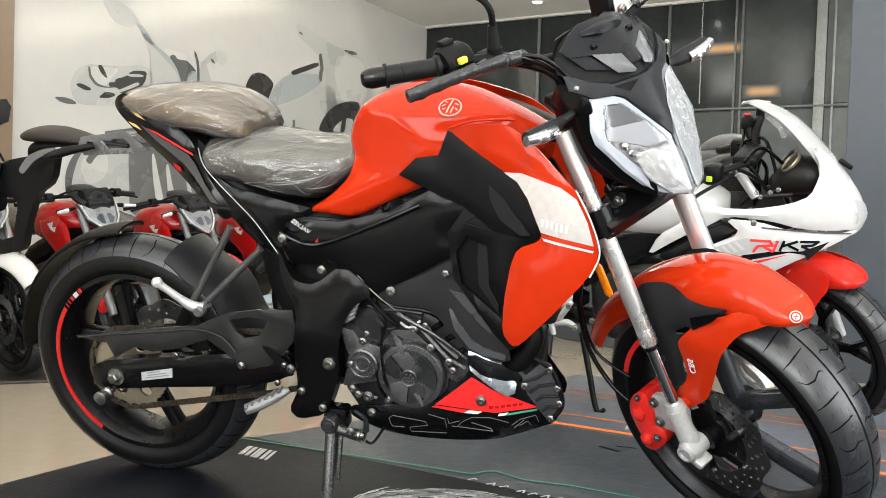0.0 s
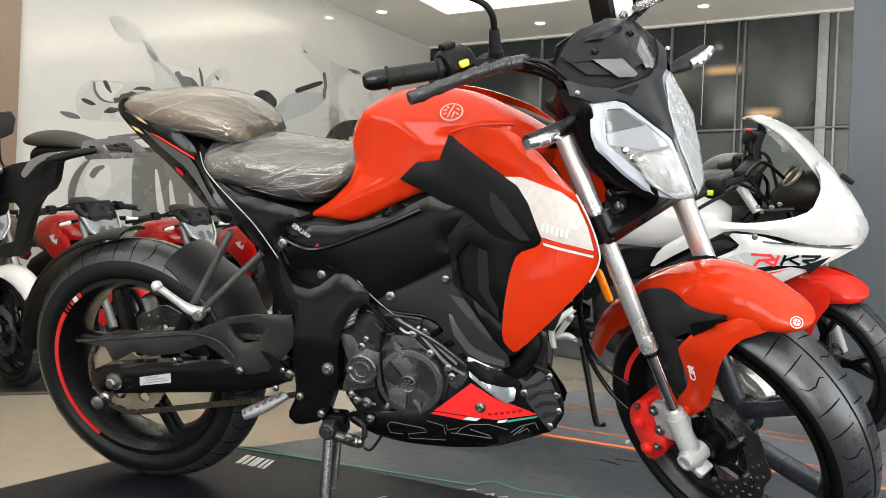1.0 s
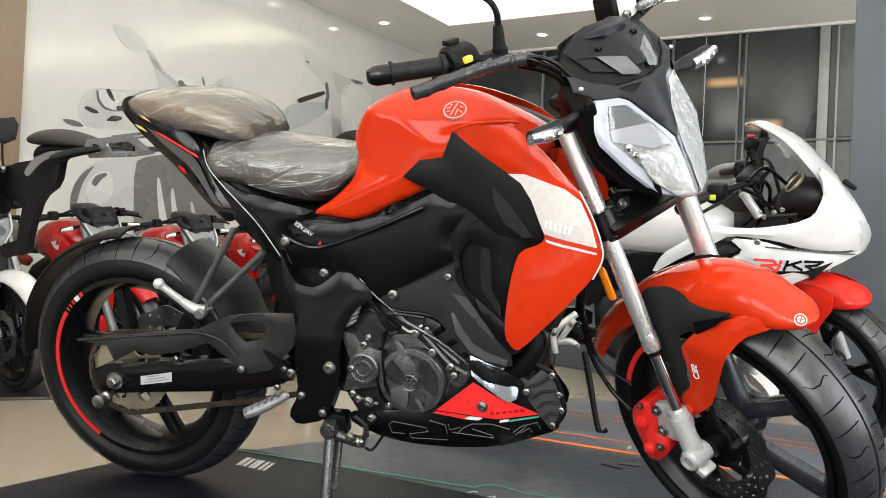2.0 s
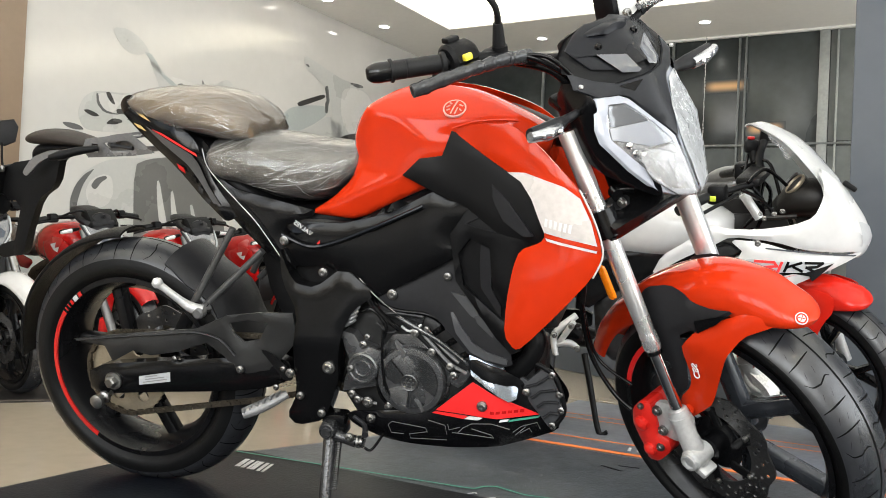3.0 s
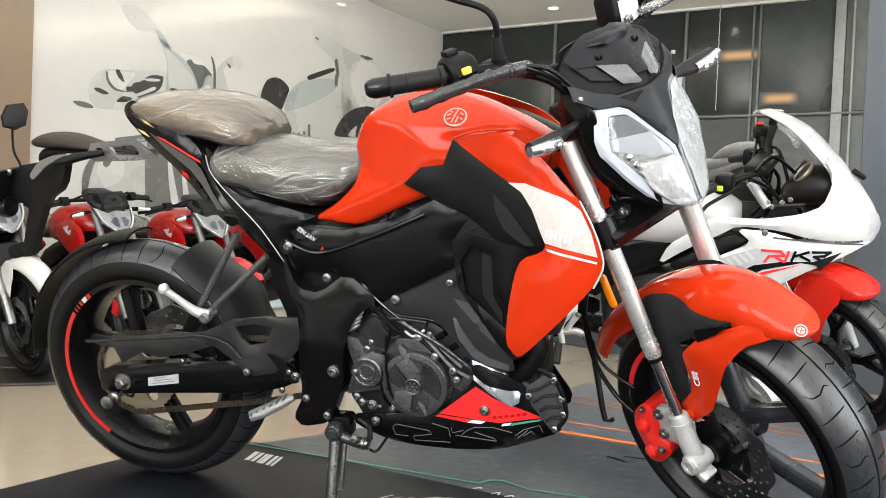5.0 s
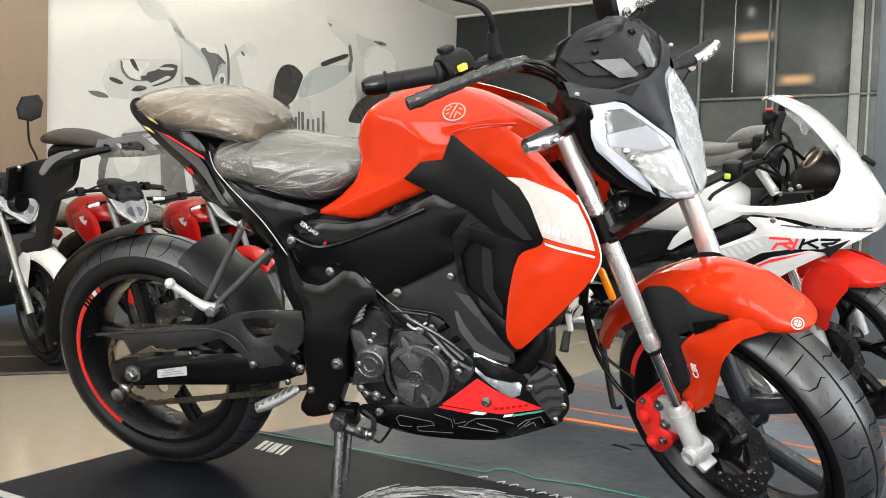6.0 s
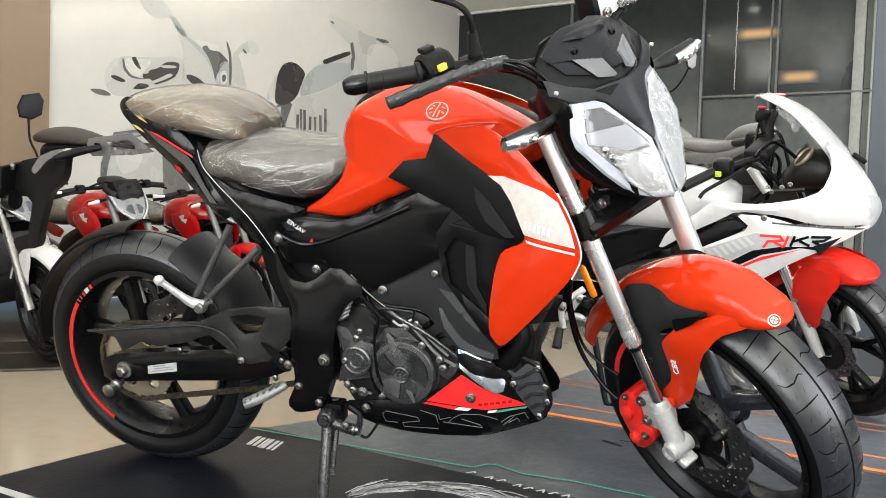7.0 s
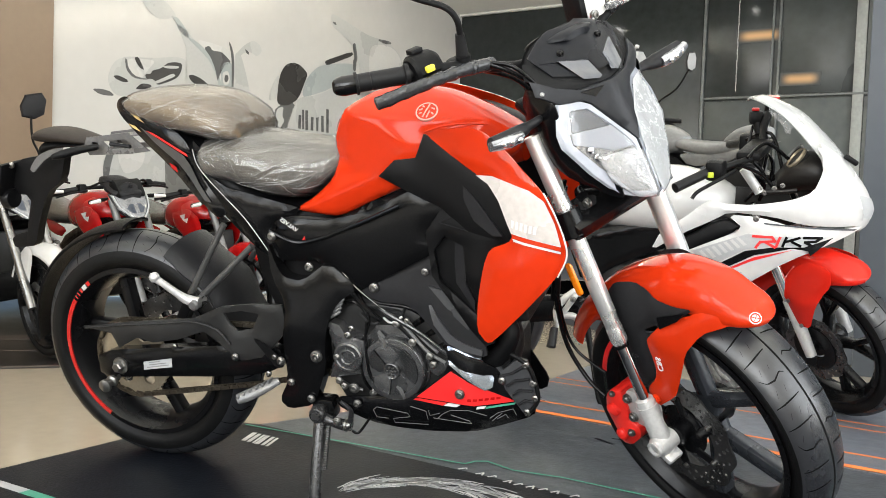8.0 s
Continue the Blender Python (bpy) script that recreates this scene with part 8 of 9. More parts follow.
def parked_bike(m, label, paint, fender, lean=7.0, group="parked motorcycles", mirrors=BOTH, film=True, tank_top=0.89, seat_mat=None, mirror_back=0.0, forks=None, caliper=None, drop=0.0, hump=False, glass=None):
    b = thing("motorcycle", m @ pose(0, 0, 0, lean, 0, 0), label, "motorcycle", group)
    low_tail = lambda x, z: z - drop * min(1.0, max(0.0, (0.5 - x) / 0.4))
    wheel(b, (0, 0, 0.29), 0.29, 0.12, None, RIM, False, 5, 0.2, None, "rear_wheel")
    fw = wheel(b, (1.30, 0, 0.285), 0.285, 0.10, None, RIM, False, 5, 0.4, None, "front_wheel")
    part("front_brake_disc", disc_mesh((1.30, 0, 0.285), -0.062, 0.125, 0.08, 24, 8), DISC, fw)
    part("brake_caliper", block((1.20, -0.08, 0.33), (0.05, 0.05, 0.09), 0.012, Matrix.Rotation(radians(20), 4, 'Y')), caliper or REDDECAL, b, "painted brake caliper")
    for s in BOTH:
        part("fork_leg", tube([(1.305, s * 0.09, 0.28), (1.22, s * 0.09, 0.47)], 0.024, 16, 1), forks or PEGGREY, b, "silver fork leg")
        part("fork_tube", tube([(1.23, s * 0.09, 0.45), (1.06, s * 0.09, 0.85)], 0.0205, 16, 1), forks or PEGGREY, b)
    fe = []
    for i in range(17):
        a = radians(38 + 112 * i / 16)
        w = 0.074 * (0.62 + 0.38 * math.sin(math.pi * min(i / 10 + 0.1, 1) * 0.5))
        loop = [Vector((1.30 + (0.325 - 0.055 * (1 - math.cos(radians(k)))) * math.cos(a), w * math.sin(radians(k)), 0.285 + (0.325 - 0.055 * (1 - math.cos(radians(k)))) * math.sin(a))) for k in range(-85, 86, 17)]
        loop += [Vector((p.x - 0.005 * math.cos(a), p.y * 0.93, p.z - 0.005 * math.sin(a))) for p in reversed(loop)]
        fe.append(loop)
    part("front_fender", loft(fe), fender, b, sharp=60)
    for s in BOTH:
        part("fender_side", side_sheet([(1.16, 0.47), (1.20, 0.56), (1.27, 0.60), (1.33, 0.585), (1.32, 0.52), (1.285, 0.46), (1.265, 0.40), (1.215, 0.40)], 0.078, s, thick=0.006, rnd=0.008, bulge=0.006, smooth=1), fender, b)
    part("fuel_tank", loft([oval(r[0], r[1], r[2], r[3], 2.5, 32) for r in shape_rows([(0.50, 0.06, 0.70, 0.78), (0.56, 0.11, 0.67, tank_top - 0.05), (0.68, 0.15, 0.66, tank_top), (0.82, 0.15, 0.67, tank_top), (0.93, 0.10, 0.70, tank_top - 0.05), (0.98, 0.05, 0.74, 0.80)], 18)]), paint, b, "painted fuel tank")
    for s in BOTH:
        part("tank_shroud", side_sheet([(0.72, 0.80), (0.90, 0.82), (1.02, 0.76), (1.04, 0.62), (0.92, 0.52), (0.86, 0.62), (0.74, 0.70)], 0.155, s, thick=0.012, rnd=0.012, bulge=0.01, smooth=1), paint, b)
        part("shroud_mark", side_sheet([(0.84, 0.775), (0.90, 0.785), (0.885, 0.755), (0.93, 0.76), (0.91, 0.73), (0.87, 0.745)], 0.1665, s, thick=0.002, rnd=0, smooth=0), STICKER, b)
    seat = part("seat", loft([oval(r[0], r[1], r[2], r[3], 2.6, 28) for r in shape_rows([(x, w, low_tail(x, z0), low_tail(x, z1)) for x, w, z0, z1 in SEATROWS], 16)]), seat_mat or SEATMAT, b, "dark seat under clear film")
    if film:
        part("wrap_film", loft([oval(r[0], r[1] + 0.008, r[2] - 0.008, r[3] + 0.010, 2.4, 40) for r in shape_rows([(x, w, low_tail(x, z0), low_tail(x, z1)) for x, w, z0, z1 in SEATROWS], 24)]), FILM, seat)
    if hump:
        part("pillion_pad", loft([oval(r[0], r[1], low_tail(r[0], r[2]), low_tail(r[0], r[3]), 2.4, 24) for r in shape_rows([(-0.20, 0.04, 0.86, 0.92), (-0.12, 0.09, 0.84, 0.945), (0.0, 0.10, 0.83, 0.935), (0.10, 0.08, 0.82, 0.88), (0.14, 0.04, 0.81, 0.83)], 16)]), seat_mat, b, "raised grey pillion pad")
    for s in BOTH:
        part("tail_panel", side_sheet([(x, low_tail(x, z)) for x, z in ((-0.22, 0.84), (0.05, 0.78), (0.35, 0.70), (0.50, 0.66), (0.40, 0.60), (0.10, 0.70), (-0.15, 0.80))], 0.10, s, thick=0.01, rnd=0.01, bulge=0.005, smooth=1), paint, b)
    part("engine", side_sheet([(0.45, 0.50), (0.70, 0.56), (0.92, 0.50), (0.92, 0.36), (0.78, 0.24), (0.48, 0.25)], 0.12, -1, thick=0.24, rnd=0.03, smooth=1), ENGINEDARK, b, "dark engine block")
    part("engine_cover", lathe([(0.08, -0.11), (0.08, -0.13), (0.06, -0.15), (0.0005, -0.152)], (0.66, 0, 0.36), 'Y', 28), ENGINE, b)
    part("frame_beam", side_sheet([(0.38, 0.55), (0.50, 0.64), (0.95, 0.76), (1.02, 0.70), (0.60, 0.52), (0.46, 0.40)], 0.11, -1, thick=0.22, rnd=0.02, smooth=1), FRAMEBLACK, b)
    part("radiator", block((0.98, 0, 0.55), (0.04, 0.24, 0.22), 0.01), ENGINEDARK, b)
    part("swing_arm", side_sheet([(-0.06, 0.33), (0.40, 0.38), (0.46, 0.32), (-0.06, 0.25)], 0.13, -1, thick=0.26, rnd=0.01, smooth=1), FRAMEBLACK, b)
    lx = lambda y, z: 1.165 - 2.6 * y * y - 0.55 * (z - 0.80)
    part("lamp_shell", loft([[Vector((x, w * math.cos(t * math.pi / 8), zc + h * math.sin(t * math.pi / 8))) for t in range(16)] for x, w, h, zc in ((1.0, 0.06, 0.06, 0.85), (1.06, 0.095, 0.10, 0.85), (1.10, 0.095, 0.10, 0.845), (1.13, 0.05, 0.06, 0.84))]), GREYPLASTIC, b)
    head = part("headlamp", sheet([(-0.112, 0.885), (-0.05, 0.855), (0, 0.868), (0.05, 0.855), (0.112, 0.885), (0.092, 0.80), (0.035, 0.735), (0, 0.722), (-0.035, 0.735), (-0.092, 0.80)], lambda u, v, h: Vector((lx(u, v) + h, u, v)), thick=0.03, rnd=0.006, bulge=0.006, smooth=0), LAMPSILVER, b, "clear faceted headlamp")
    for s in BOTH:
        part("light_guide", tube([Vector((lx(y, z) + 0.006, s * y, z)) for y, z in ((0.02, 0.735), (0.085, 0.80), (0.105, 0.875))], 0.005, 8), SILVERGREY, head)
        part("lamp_cell", sheet([(s * y, z) for y, z in ((0.012, 0.825), (0.035, 0.822), (0.055, 0.80), (0.035, 0.775), (0.012, 0.772))], lambda u, v, h: Vector((lx(u, v) + h + 0.005, u, v)), thick=0.006, rnd=0.001, smooth=0), LAMPDARK, head)
    part("lamp_visor", sheet([(-0.112, 0.895), (-0.092, 0.955), (-0.05, 0.985), (0.05, 0.985), (0.092, 0.955), (0.112, 0.895), (0.055, 0.860), (0, 0.872), (-0.055, 0.860)], lambda u, v, h: Vector((lx(u, v) + h + 0.012 - 1.6 * max(0, v - 0.90) * 1.0, u, v)), thick=0.05, rnd=0.014, bulge=0.012, smooth=1), GREYPLASTIC, b, "dark grey lamp visor")
    part("visor_side", side_sheet([(1.0, 0.86), (1.02, 0.955), (1.07, 0.965), (1.13, 0.88), (1.10, 0.84)], 0.085, -1, thick=0.17, rnd=0.02, smooth=1), MATTBLACK, b)
    bolt(b, (1.125, 0.0, 0.925), 0.012, 1, GREYPLASTIC, axis='X')
    part("handlebar", tube([(0.89, -0.34, 0.905), (0.96, -0.20, 0.925), (1.0, -0.08, 0.925), (1.0, 0.08, 0.925), (0.96, 0.20, 0.925), (0.89, 0.34, 0.905)], 0.011), MATTBLACK, b, "black handlebar")
    for s in BOTH:
        part("grip", tube([(0.945, s * 0.23, 0.920), (0.88, s * 0.36, 0.902)], 0.017, 14, 1), GRIP, b)
        part("switch_box", block((0.955, s * 0.205, 0.924), (0.05, 0.045, 0.05), 0.01), MATTBLACK, b)
        part("lever", tube([(0.99, s * 0.19, 0.912), (0.98, s * 0.27, 0.905), (0.94, s * 0.35, 0.885)], 0.006), MATTBLACK, b)
        ind = part("front_indicator", tube([(1.05, s * 0.11, 0.86), (1.06, s * 0.16, 0.855), (1.08, s * 0.23, 0.85)], [0.009, 0.014, 0.014], 12, flat=0.8), MATTBLACK, b)
        part("indicator_lens", tube([(1.078, s * 0.17, 0.853), (1.095, s * 0.235, 0.848)], [0.014, 0.009], 12, 1, 0.8), STICKER, ind)
    for s in mirrors:
        part("mirror_stalk", tube([(0.955, s * 0.195, 0.93), (0.945, s * 0.195, 1.05), (0.935 - 0.6 * mirror_back, s * 0.215, 1.14), (0.945 - mirror_back, s * 0.245, 1.27)], 0.0065), MATTBLACK, b)
        part("mirror", loft([[Vector((0.945 - mirror_back + dx + 0.25 * y, s * (0.262 + 1.1 * y * k), 1.325 + 1.65 * z * k)) for y, z in ((-0.055, -0.035), (-0.06, 0.0), (-0.03, 0.038), (0.05, 0.045), (0.068, 0.02), (0.05, -0.03), (0.0, -0.045))] for dx, k in ((-0.012, 0.94), (-0.006, 1.0), (0.008, 0.9), (0.016, 0.5))]), GREYPLASTIC, b, "black angular rear-view mirror")
        if glass:
            part("mirror_glass", loft([[Vector((0.945 - mirror_back + dx + 0.25 * y, s * (0.262 + 1.0 * y), 1.325 + 1.45 * z)) for y, z in ((-0.055, -0.035), (-0.06, 0.0), (-0.03, 0.038), (0.05, 0.045), (0.068, 0.02), (0.05, -0.03), (0.0, -0.045))] for dx in (-0.0155, -0.011)]), glass, b, "pale mirror glass")
    for pts in ([(0.97, -0.19, 0.92), (1.06, -0.1, 0.96), (1.04, 0.0, 0.90)], [(0.97, 0.19, 0.92), (1.07, 0.1, 0.95), (1.05, -0.04, 0.84)]):
        part("control_cable", tube(pts, 0.006), FRAMEBLACK, b)
    part("side_stand", tube([(0.5, -0.13, 0.28), (0.52, -0.18, 0.14), (0.53, -0.215, 0.028)], 0.011), MATTBLACK, b)
    part("silencer", tube([(0.6, 0.1, 0.26), (0.3, 0.16, 0.28), (0.02, 0.18, 0.34)], [0.03, 0.05, 0.05], 14), MATTBLACK, b)
    return b


parked_bike(pose(-3.098, 2.152, LOW + 0.006, 0, 0, -22), "white street motorcycle with chrome forks parked on dark mat", WHITE, WHITE, mirrors=(1,), mirror_back=0.16, forks=STEEL, caliper=MATTBLACK)
parked_bike(pose(-2.832, 2.687, LOW + 0.006, 0, 0, -22), "red street motorcycle with silver headlamp and dark visor, parked", RED, RED, mirrors=())
parked_bike(pose(-2.577, 3.277, LOW + 0.006, 0, 0, -22), "second red street motorcycle parked behind the first", RED, RED, mirrors=())
parked_bike(pose(-2.322, 3.867, LOW + 0.006, 0, 0, -22), "third red street motorcycle at the end of the row", RED, RED, mirrors=())

# a grey motorcycle on a far podium
pod = thing("podium", pose(1.28, 4.38, LOW, 0, 0, -40), "plain dark display podium", "podium")
part("top", block((0, 0, 0.63), (2.3, 1.0, 0.04), 0.01), MATTBLACK, pod)
part("base", block((0, 0, 0.305), (2.2, 0.9, 0.61), 0.01), COLUMN, pod)
parked_bike(pose(1.554, 4.086, LOW + 0.656, 0, 0, 140), "grey street motorcycle on a far display podium", FARGREY, WHITE, lean=-6, group="", film=False, tank_top=0.87, seat_mat=FARGREY, mirror_back=0.26, drop=0.12, hump=True, glass=SILVERGREY)

# ---- the mural's printed shapes ----
print_patch("apron", [(5.57, 2.73), (5.77, 2.7), (6.03, 2.65), (6.24, 2.61), (6.45, 2.61), (6.65, 2.59), (6.86, 2.5), (6.96, 2.35), (7.05, 2.1), (6.69, 1.79), (6.15, 1.79), (6.1, 2.04), (6.1, 2.22), (6.05, 2.36), (5.94, 2.46), (5.76, 2.54), (5.6, 2.59)], 1, 1, 2)
print_patch("apron_light", [(6.27, 2.5), (6.5, 2.56), (6.72, 2.55), (6.86, 2.47), (6.92, 2.29), (6.84, 2.08), (6.57, 1.94), (6.35, 2.07), (6.25, 2.25)], 0, 2, 2)
print_patch("apron_slot", [(5.6, 2.64), (5.66, 2.64), (5.67, 2.61), (5.62, 2.62)], 3, 3, 1)
print_patch("apron_edge", [(6.45, 2.61), (6.65, 2.62), (6.68, 2.59), (6.54, 2.57), (6.41, 2.59)], 3, 2, 1)
print_patch("apron_dark_edge", [(5.95, 2.46), (6, 2.49), (6.03, 2.39), (6.05, 2.31), (6.01, 2.25), (5.98, 2.36)], 3, 3, 2)
print_patch("handlebar", [(5.49, 2.19), (5.53, 2.22), (5.94, 2.38), (5.97, 2.34), (5.73, 2.24), (5.53, 2.16)], 4, 4, 1)
print_patch("grip_end", [(5.97, 2.31), (6.03, 2.3), (6.02, 2.17), (5.97, 2.18)], 3, 4, 1)
print_patch("side_panel", [(5.27, 2.03), (5.39, 2.13), (5.64, 2.2), (5.95, 2.25), (6.03, 2.23), (5.99, 2.14), (5.78, 2.01), (5.52, 1.89), (5.26, 1.8), (5.16, 1.78), (5.18, 1.91)], 2, 1, 2)
print_patch("leg_panel", [(5.1, 1.77), (5.38, 1.82), (5.75, 1.98), (6.05, 2.17), (6.35, 2.07), (6.26, 1.74), (6.07, 1.4), (5.83, 1.07), (4.94, 1.02), (4.89, 1.3), (4.98, 1.57)], 1, 1, 2)
print_patch("panel_shade", [(4.91, 1.29), (5.14, 1.36), (5.49, 1.43), (5.83, 1.47), (5.83, 1.07), (4.9, 1.02)], 2, 2, 2)
print_patch("pale_disc", [(5.02, 1.24), (5.09, 1.33), (5.17, 1.35), (5.24, 1.31), (5.25, 1.2), (5.04, 1.17)], 0, 3, 2)
print_patch("seat_back", [(4.79, 1.66), (4.8, 1.84), (4.83, 1.97), (4.9, 2.07), (5.01, 2.11), (5.12, 2.1), (5.24, 2.03), (5.18, 1.91), (5.13, 1.8), (5.07, 1.73), (4.94, 1.66)], 4, 2, 2)
print_patch("seat_rim", [(4.67, 1.68), (4.71, 1.81), (4.78, 1.93), (4.82, 1.95), (4.79, 1.8), (4.78, 1.7)], 1, 1, 2)
print_patch("grille", [(4.78, 1.64), (5.07, 1.72), (4.98, 1.53), (4.91, 1.3), (4.68, 1.27), (4.75, 1.49)], 3, 1, 1)
print_patch("grille_lace", [(4.8, 1.62), (4.89, 1.65), (4.87, 1.55), (4.91, 1.51), (4.84, 1.42), (4.89, 1.36), (4.79, 1.32), (4.82, 1.45), (4.77, 1.52)], 1, 2, 1)
print_patch("arch", [(5.97, 1.61), (6.04, 1.75), (6.16, 1.88), (6.34, 1.98), (6.56, 2.04), (6.76, 2.05), (6.74, 1.81), (6.61, 1.68)], 4, 3, 2)
print_patch("arch_inner", [(6.22, 1.64), (6.32, 1.75), (6.51, 1.84), (6.64, 1.83), (6.63, 1.69)], 1, 4, 2)
print_patch("arch_spoke", [(6.37, 1.65), (6.42, 1.84), (6.49, 1.85), (6.47, 1.67)], 4, 5, 1)
print_patch("small_fin", [(4.3, 1.45), (4.36, 1.41), (4.46, 1.36), (4.54, 1.41), (4.58, 1.4), (4.57, 1.33), (4.42, 1.32), (4.32, 1.32)], 4, 2, 1)
print_patch("mirror", [(3.12, 2.38), (3.28, 2.41), (3.43, 2.36), (3.53, 2.27), (3.48, 2.24), (3.39, 2.21), (3.31, 2.21), (3.23, 2.25)], 1, 1, 2)
print_patch("mirror_stem", [(3.46, 2.26), (3.54, 2.26), (3.61, 2.2), (3.68, 2.12), (3.64, 2.1), (3.55, 2.16), (3.53, 2.21)], 2, 1, 1)
print_patch("shield", [(3.53, 2.21), (3.64, 2.16), (3.73, 2.1), (3.85, 2.05), (3.96, 1.95), (4.03, 1.81), (4.07, 1.64), (3.66, 1.6), (3.63, 1.74), (3.64, 1.89), (3.64, 2.02), (3.59, 2.1)], 1, 1, 2)
print_patch("shield_edge", [(3.64, 2.11), (3.73, 2.1), (3.86, 2.04), (3.97, 1.94), (4.05, 1.79), (4.07, 1.65), (4.04, 1.64), (4.01, 1.8), (3.92, 1.94), (3.78, 2.03)], 2, 2, 1)
print_patch("screen_tint", [(3.74, 2.11), (3.94, 2.11), (4.13, 2.09), (4.21, 2.01), (4.22, 1.62), (4.07, 1.6), (4.03, 1.82), (3.92, 1.99)], 0, 1, 2)
print_patch("dark_wedge", [(3.84, 2.05), (3.9, 2.08), (3.94, 2.04), (4.05, 2.05), (4.12, 2.01), (4.17, 1.97), (4.08, 1.92), (4.03, 1.83), (4.01, 1.77), (3.98, 1.88), (3.92, 1.98)], 3, 3, 1)
print_patch("lamp_column", [(4.04, 1.91), (4.1, 1.97), (4.18, 1.97), (4.19, 1.77), (4.18, 1.59), (4.09, 1.58), (4.06, 1.7)], 2, 3, 2)
print_patch("lamp_ring", [(4.06, 1.86), (4.13, 1.89), (4.16, 1.83), (4.14, 1.76), (4.08, 1.75)], 0, 4, 2)
print_patch("lamp_pupil", [(4.09, 1.84), (4.13, 1.85), (4.14, 1.81), (4.12, 1.78), (4.09, 1.78)], 3, 5, 2)
print_patch("lamp_ring", [(4.07, 1.67), (4.13, 1.71), (4.17, 1.66), (4.16, 1.6), (4.09, 1.59)], 0, 4, 2)
print_patch("screen_rim", [(4.13, 2.16), (4.16, 2.14), (4.2, 2.05), (4.21, 1.88), (4.2, 1.61), (4.18, 1.61), (4.18, 1.87), (4.17, 2.04)], 3, 4, 1)
print_patch("right_panel", [(4.21, 2.06), (4.28, 2.09), (4.34, 1.96), (4.4, 1.8), (4.45, 1.61), (4.34, 1.53), (4.21, 1.58)], 1, 1, 2)
print_patch("right_mirror", [(4.23, 2.06), (4.33, 2.16), (4.45, 2.23), (4.54, 2.2), (4.57, 2.14), (4.5, 2.08), (4.42, 2.11), (4.35, 2.1), (4.28, 2.05)], 1, 1, 2)
print_patch("right_slot", [(4.34, 2.13), (4.39, 2.11), (4.4, 2.08), (4.36, 2.09)], 3, 2, 1)
print_patch("dark_leaf", [(4.22, 1.6), (4.25, 1.65), (4.33, 1.69), (4.45, 1.72), (4.43, 1.66), (4.34, 1.61), (4.24, 1.57)], 4, 3, 2)
print_patch("cowl", [(2.85, 1.63), (2.88, 1.73), (2.94, 1.8), (3.04, 1.84), (3.17, 1.85), (3.36, 1.88), (3.53, 1.92), (3.65, 1.91), (3.66, 1.75), (3.66, 1.58), (3.18, 1.52), (2.94, 1.5), (2.88, 1.55)], 1, 1, 2)
print_patch("cowl_light", [(3.03, 1.82), (3.17, 1.84), (3.32, 1.85), (3.24, 1.76), (3.18, 1.68), (3.09, 1.68), (3.04, 1.73)], 0, 2, 2)
print_patch("cowl_line", [(3.01, 1.82), (3.03, 1.81), (3.04, 1.75), (3.1, 1.69), (3.21, 1.68), (3.3, 1.7), (3.21, 1.67), (3.09, 1.67), (3.02, 1.73)], 3, 3, 1)
print_patch("slit", [(3.1, 1.84), (3.14, 1.85), (3.18, 1.79), (3.2, 1.75), (3.16, 1.76), (3.12, 1.8)], 4, 3, 2)
print_patch("slit", [(2.9, 1.66), (2.95, 1.67), (3.03, 1.65), (3.05, 1.63), (2.99, 1.62), (2.92, 1.64)], 4, 3, 2)
print_patch("mechanism", [(3.21, 1.72), (3.27, 1.73), (3.28, 1.76), (3.37, 1.79), (3.44, 1.85), (3.52, 1.87), (3.6, 1.87), (3.59, 1.8), (3.55, 1.74), (3.46, 1.69), (3.33, 1.64), (3.3, 1.69), (3.22, 1.68)], 4, 3, 1)
print_patch("mechanism_bar", [(3.28, 1.66), (3.37, 1.7), (3.5, 1.77), (3.53, 1.75), (3.41, 1.69), (3.29, 1.64)], 1, 4, 1)
print_patch("mechanism_bar", [(3.37, 1.81), (3.46, 1.83), (3.56, 1.84), (3.56, 1.82), (3.44, 1.8)], 1, 4, 1)
print_patch("dark_pad", [(3.12, 1.59), (3.18, 1.64), (3.27, 1.64), (3.28, 1.62), (3.21, 1.59), (3.13, 1.58)], 4, 3, 2)
print_patch("dark_leaf", [(3.67, 1.78), (3.73, 1.79), (3.82, 1.77), (3.91, 1.72), (3.98, 1.65), (3.89, 1.68), (3.76, 1.7), (3.69, 1.74)], 4, 3, 2)
print_patch("side_leaf", [(2.71, 1.53), (2.8, 1.54), (2.88, 1.53), (2.92, 1.5), (2.83, 1.49), (2.76, 1.5)], 3, 1, 2)
print_patch("lower_body", [(2.81, 0.93), (2.86, 1.05), (2.93, 1.16), (3.02, 1.22), (3.15, 1.29), (3.44, 1.35), (3.81, 1.36), (4.16, 1.12), (4.19, 0.65), (2.87, 0.59)], 1, 0.6, 2)
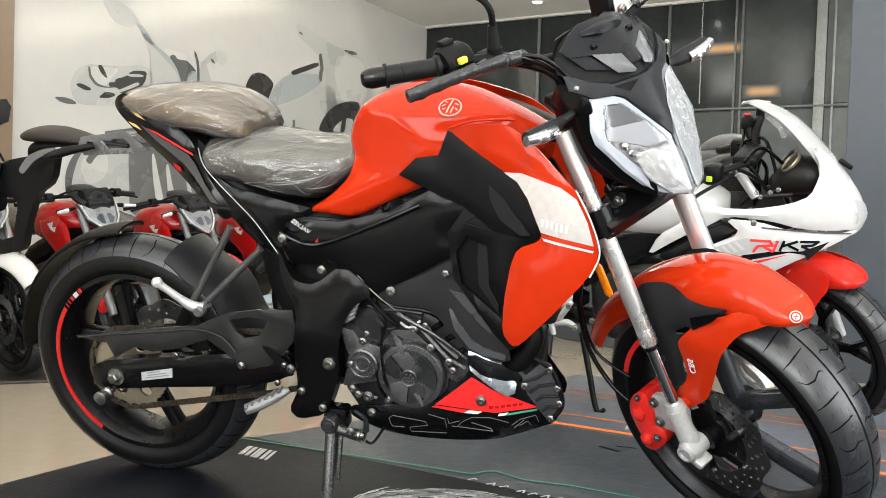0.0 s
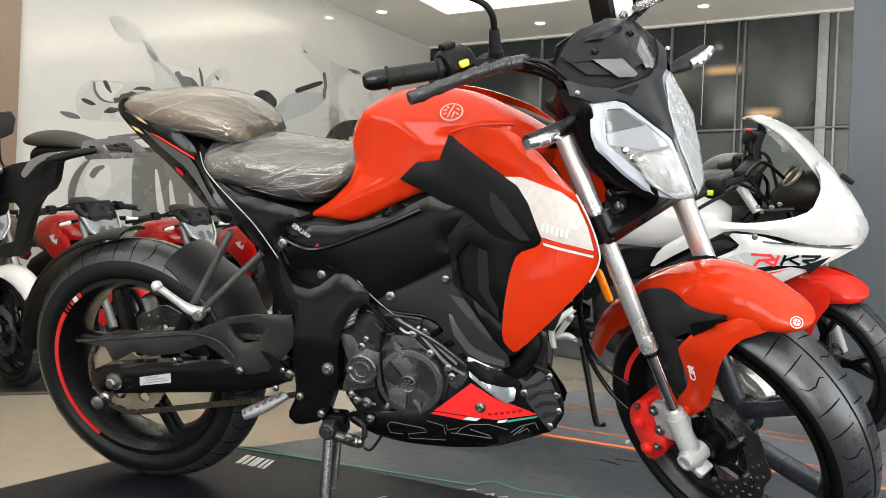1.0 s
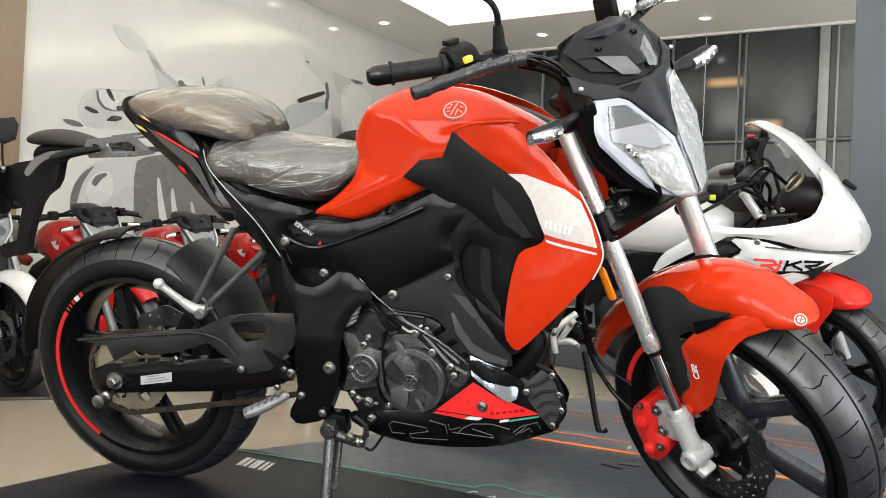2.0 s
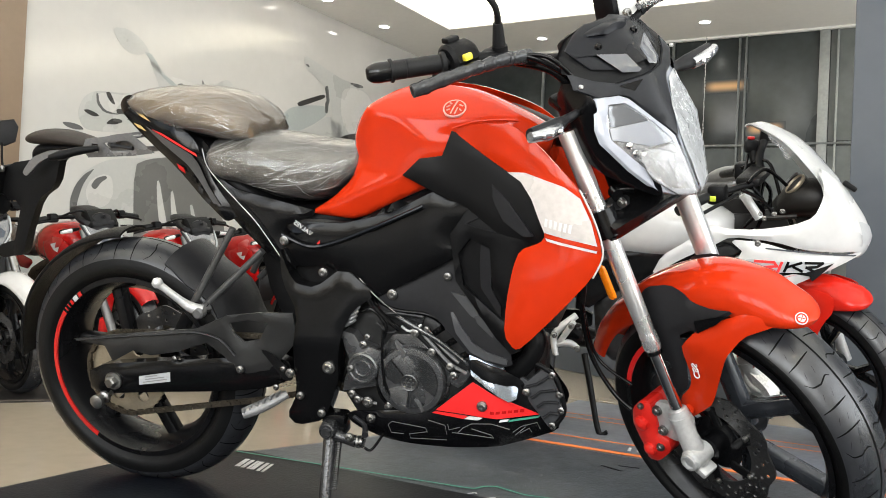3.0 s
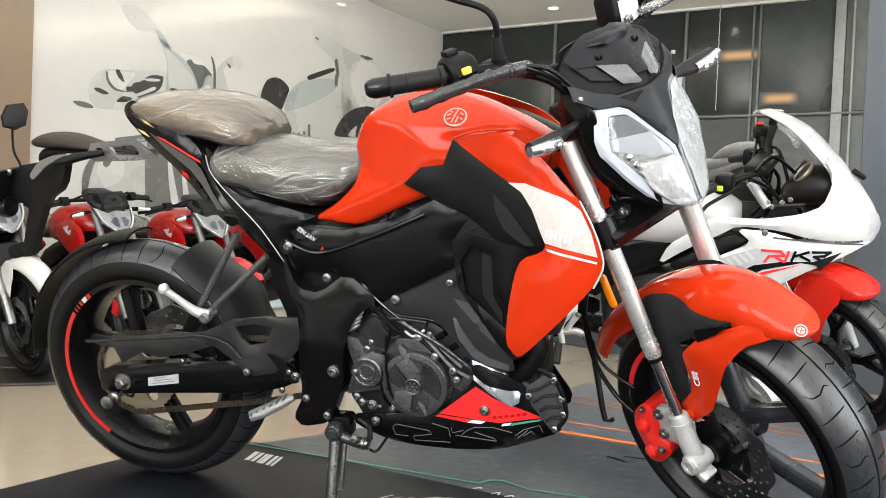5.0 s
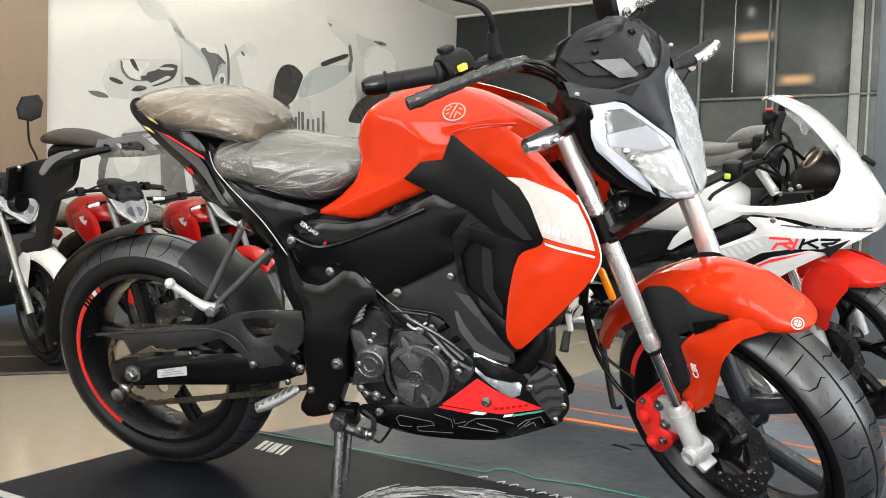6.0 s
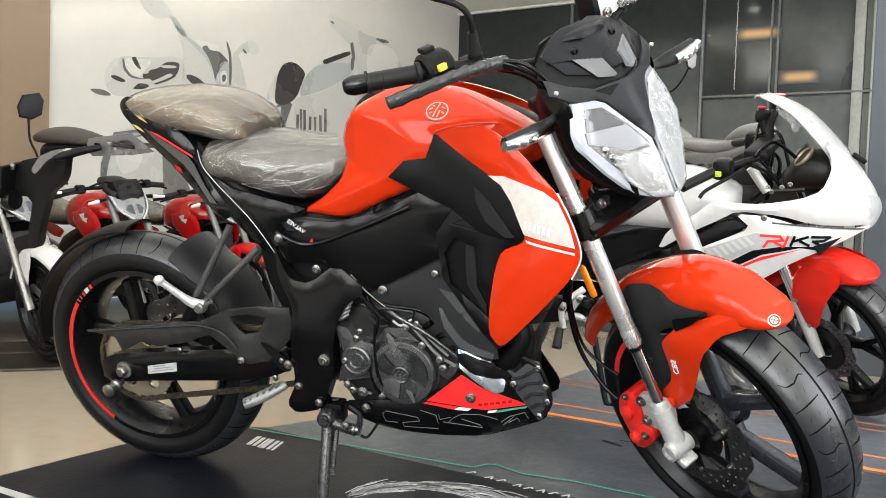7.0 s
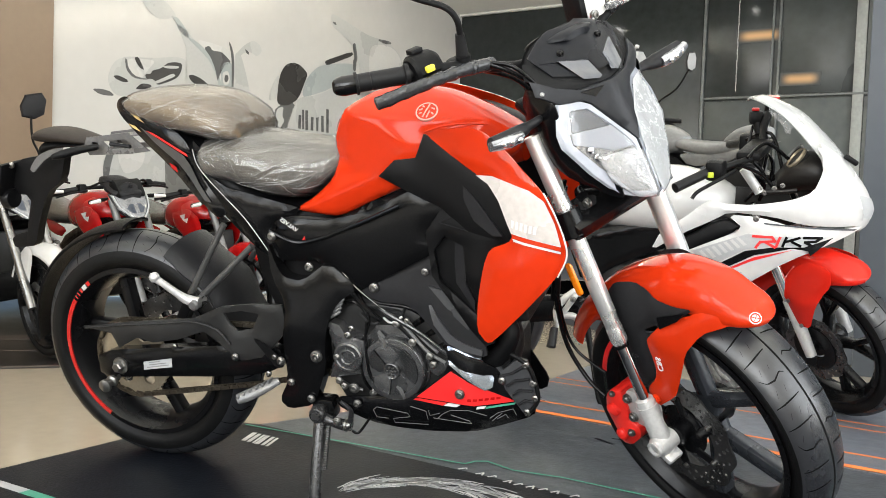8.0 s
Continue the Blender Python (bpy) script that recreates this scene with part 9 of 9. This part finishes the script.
print_patch("lower_ring", [(2.82, 0.93), (2.86, 1.05), (2.94, 1.15), (3.04, 1.21), (2.99, 1.15), (2.93, 1.06), (2.89, 0.93), (2.87, 0.77), (2.83, 0.77)], 3, 2, 2)
print_patch("lower_lamp", [(2.95, 1.01), (3, 1.11), (3.11, 1.17), (3.2, 1.16), (3.23, 1.03), (3.18, 0.92), (3.02, 0.86)], 0, 3, 2)
print_patch("lower_arc", [(3, 1.06), (3.05, 1.13), (3.14, 1.16), (3.16, 1.14), (3.1, 1.1), (3.05, 1.03)], 3, 4, 2)
print_patch("lower_dark", [(3.42, 1.28), (3.57, 1.35), (3.81, 1.4), (4.12, 1.27), (4.47, 0.97), (4.59, 0.55), (3.46, 0.52)], 5, 2, 1)
print_patch("lower_streak", [(3.83, 1.08), (3.86, 1.11), (3.92, 0.89), (3.99, 0.74), (4.06, 0.58), (3.94, 0.58), (3.87, 0.79)], 0, 4, 1)
print_patch("lower_streak", [(4.06, 0.99), (4.1, 1), (4.18, 0.77), (4.28, 0.6), (4.18, 0.59)], 1, 4, 1)
print_patch("lower_streak", [(3.67, 1.17), (3.7, 1.18), (3.77, 0.93), (3.82, 0.77), (3.73, 0.76), (3.69, 0.97)], 0, 4, 1)
print_patch("letter_bar", [(5.11, 1.59), (5.15, 1.59), (5.15, 1.45), (5.11, 1.45)], 3, 4, 0)
print_patch("letter_bar", [(5.16, 1.65), (5.19, 1.65), (5.2, 1.45), (5.17, 1.45)], 3, 4, 0)
print_patch("letter_bar", [(5.21, 1.65), (5.25, 1.65), (5.26, 1.45), (5.22, 1.44)], 3, 4, 0)
print_patch("letter_bar", [(5.3, 1.59), (5.34, 1.59), (5.34, 1.45), (5.3, 1.45)], 3, 4, 0)
print_patch("letter_bar", [(5.38, 1.59), (5.42, 1.6), (5.42, 1.45), (5.39, 1.45)], 3, 4, 0)
print_patch("letter_bar", [(5.46, 1.62), (5.5, 1.62), (5.51, 1.45), (5.47, 1.45)], 3, 4, 0)
print_patch("letter_bar", [(5.54, 1.7), (5.58, 1.7), (5.59, 1.45), (5.55, 1.45)], 3, 4, 0)
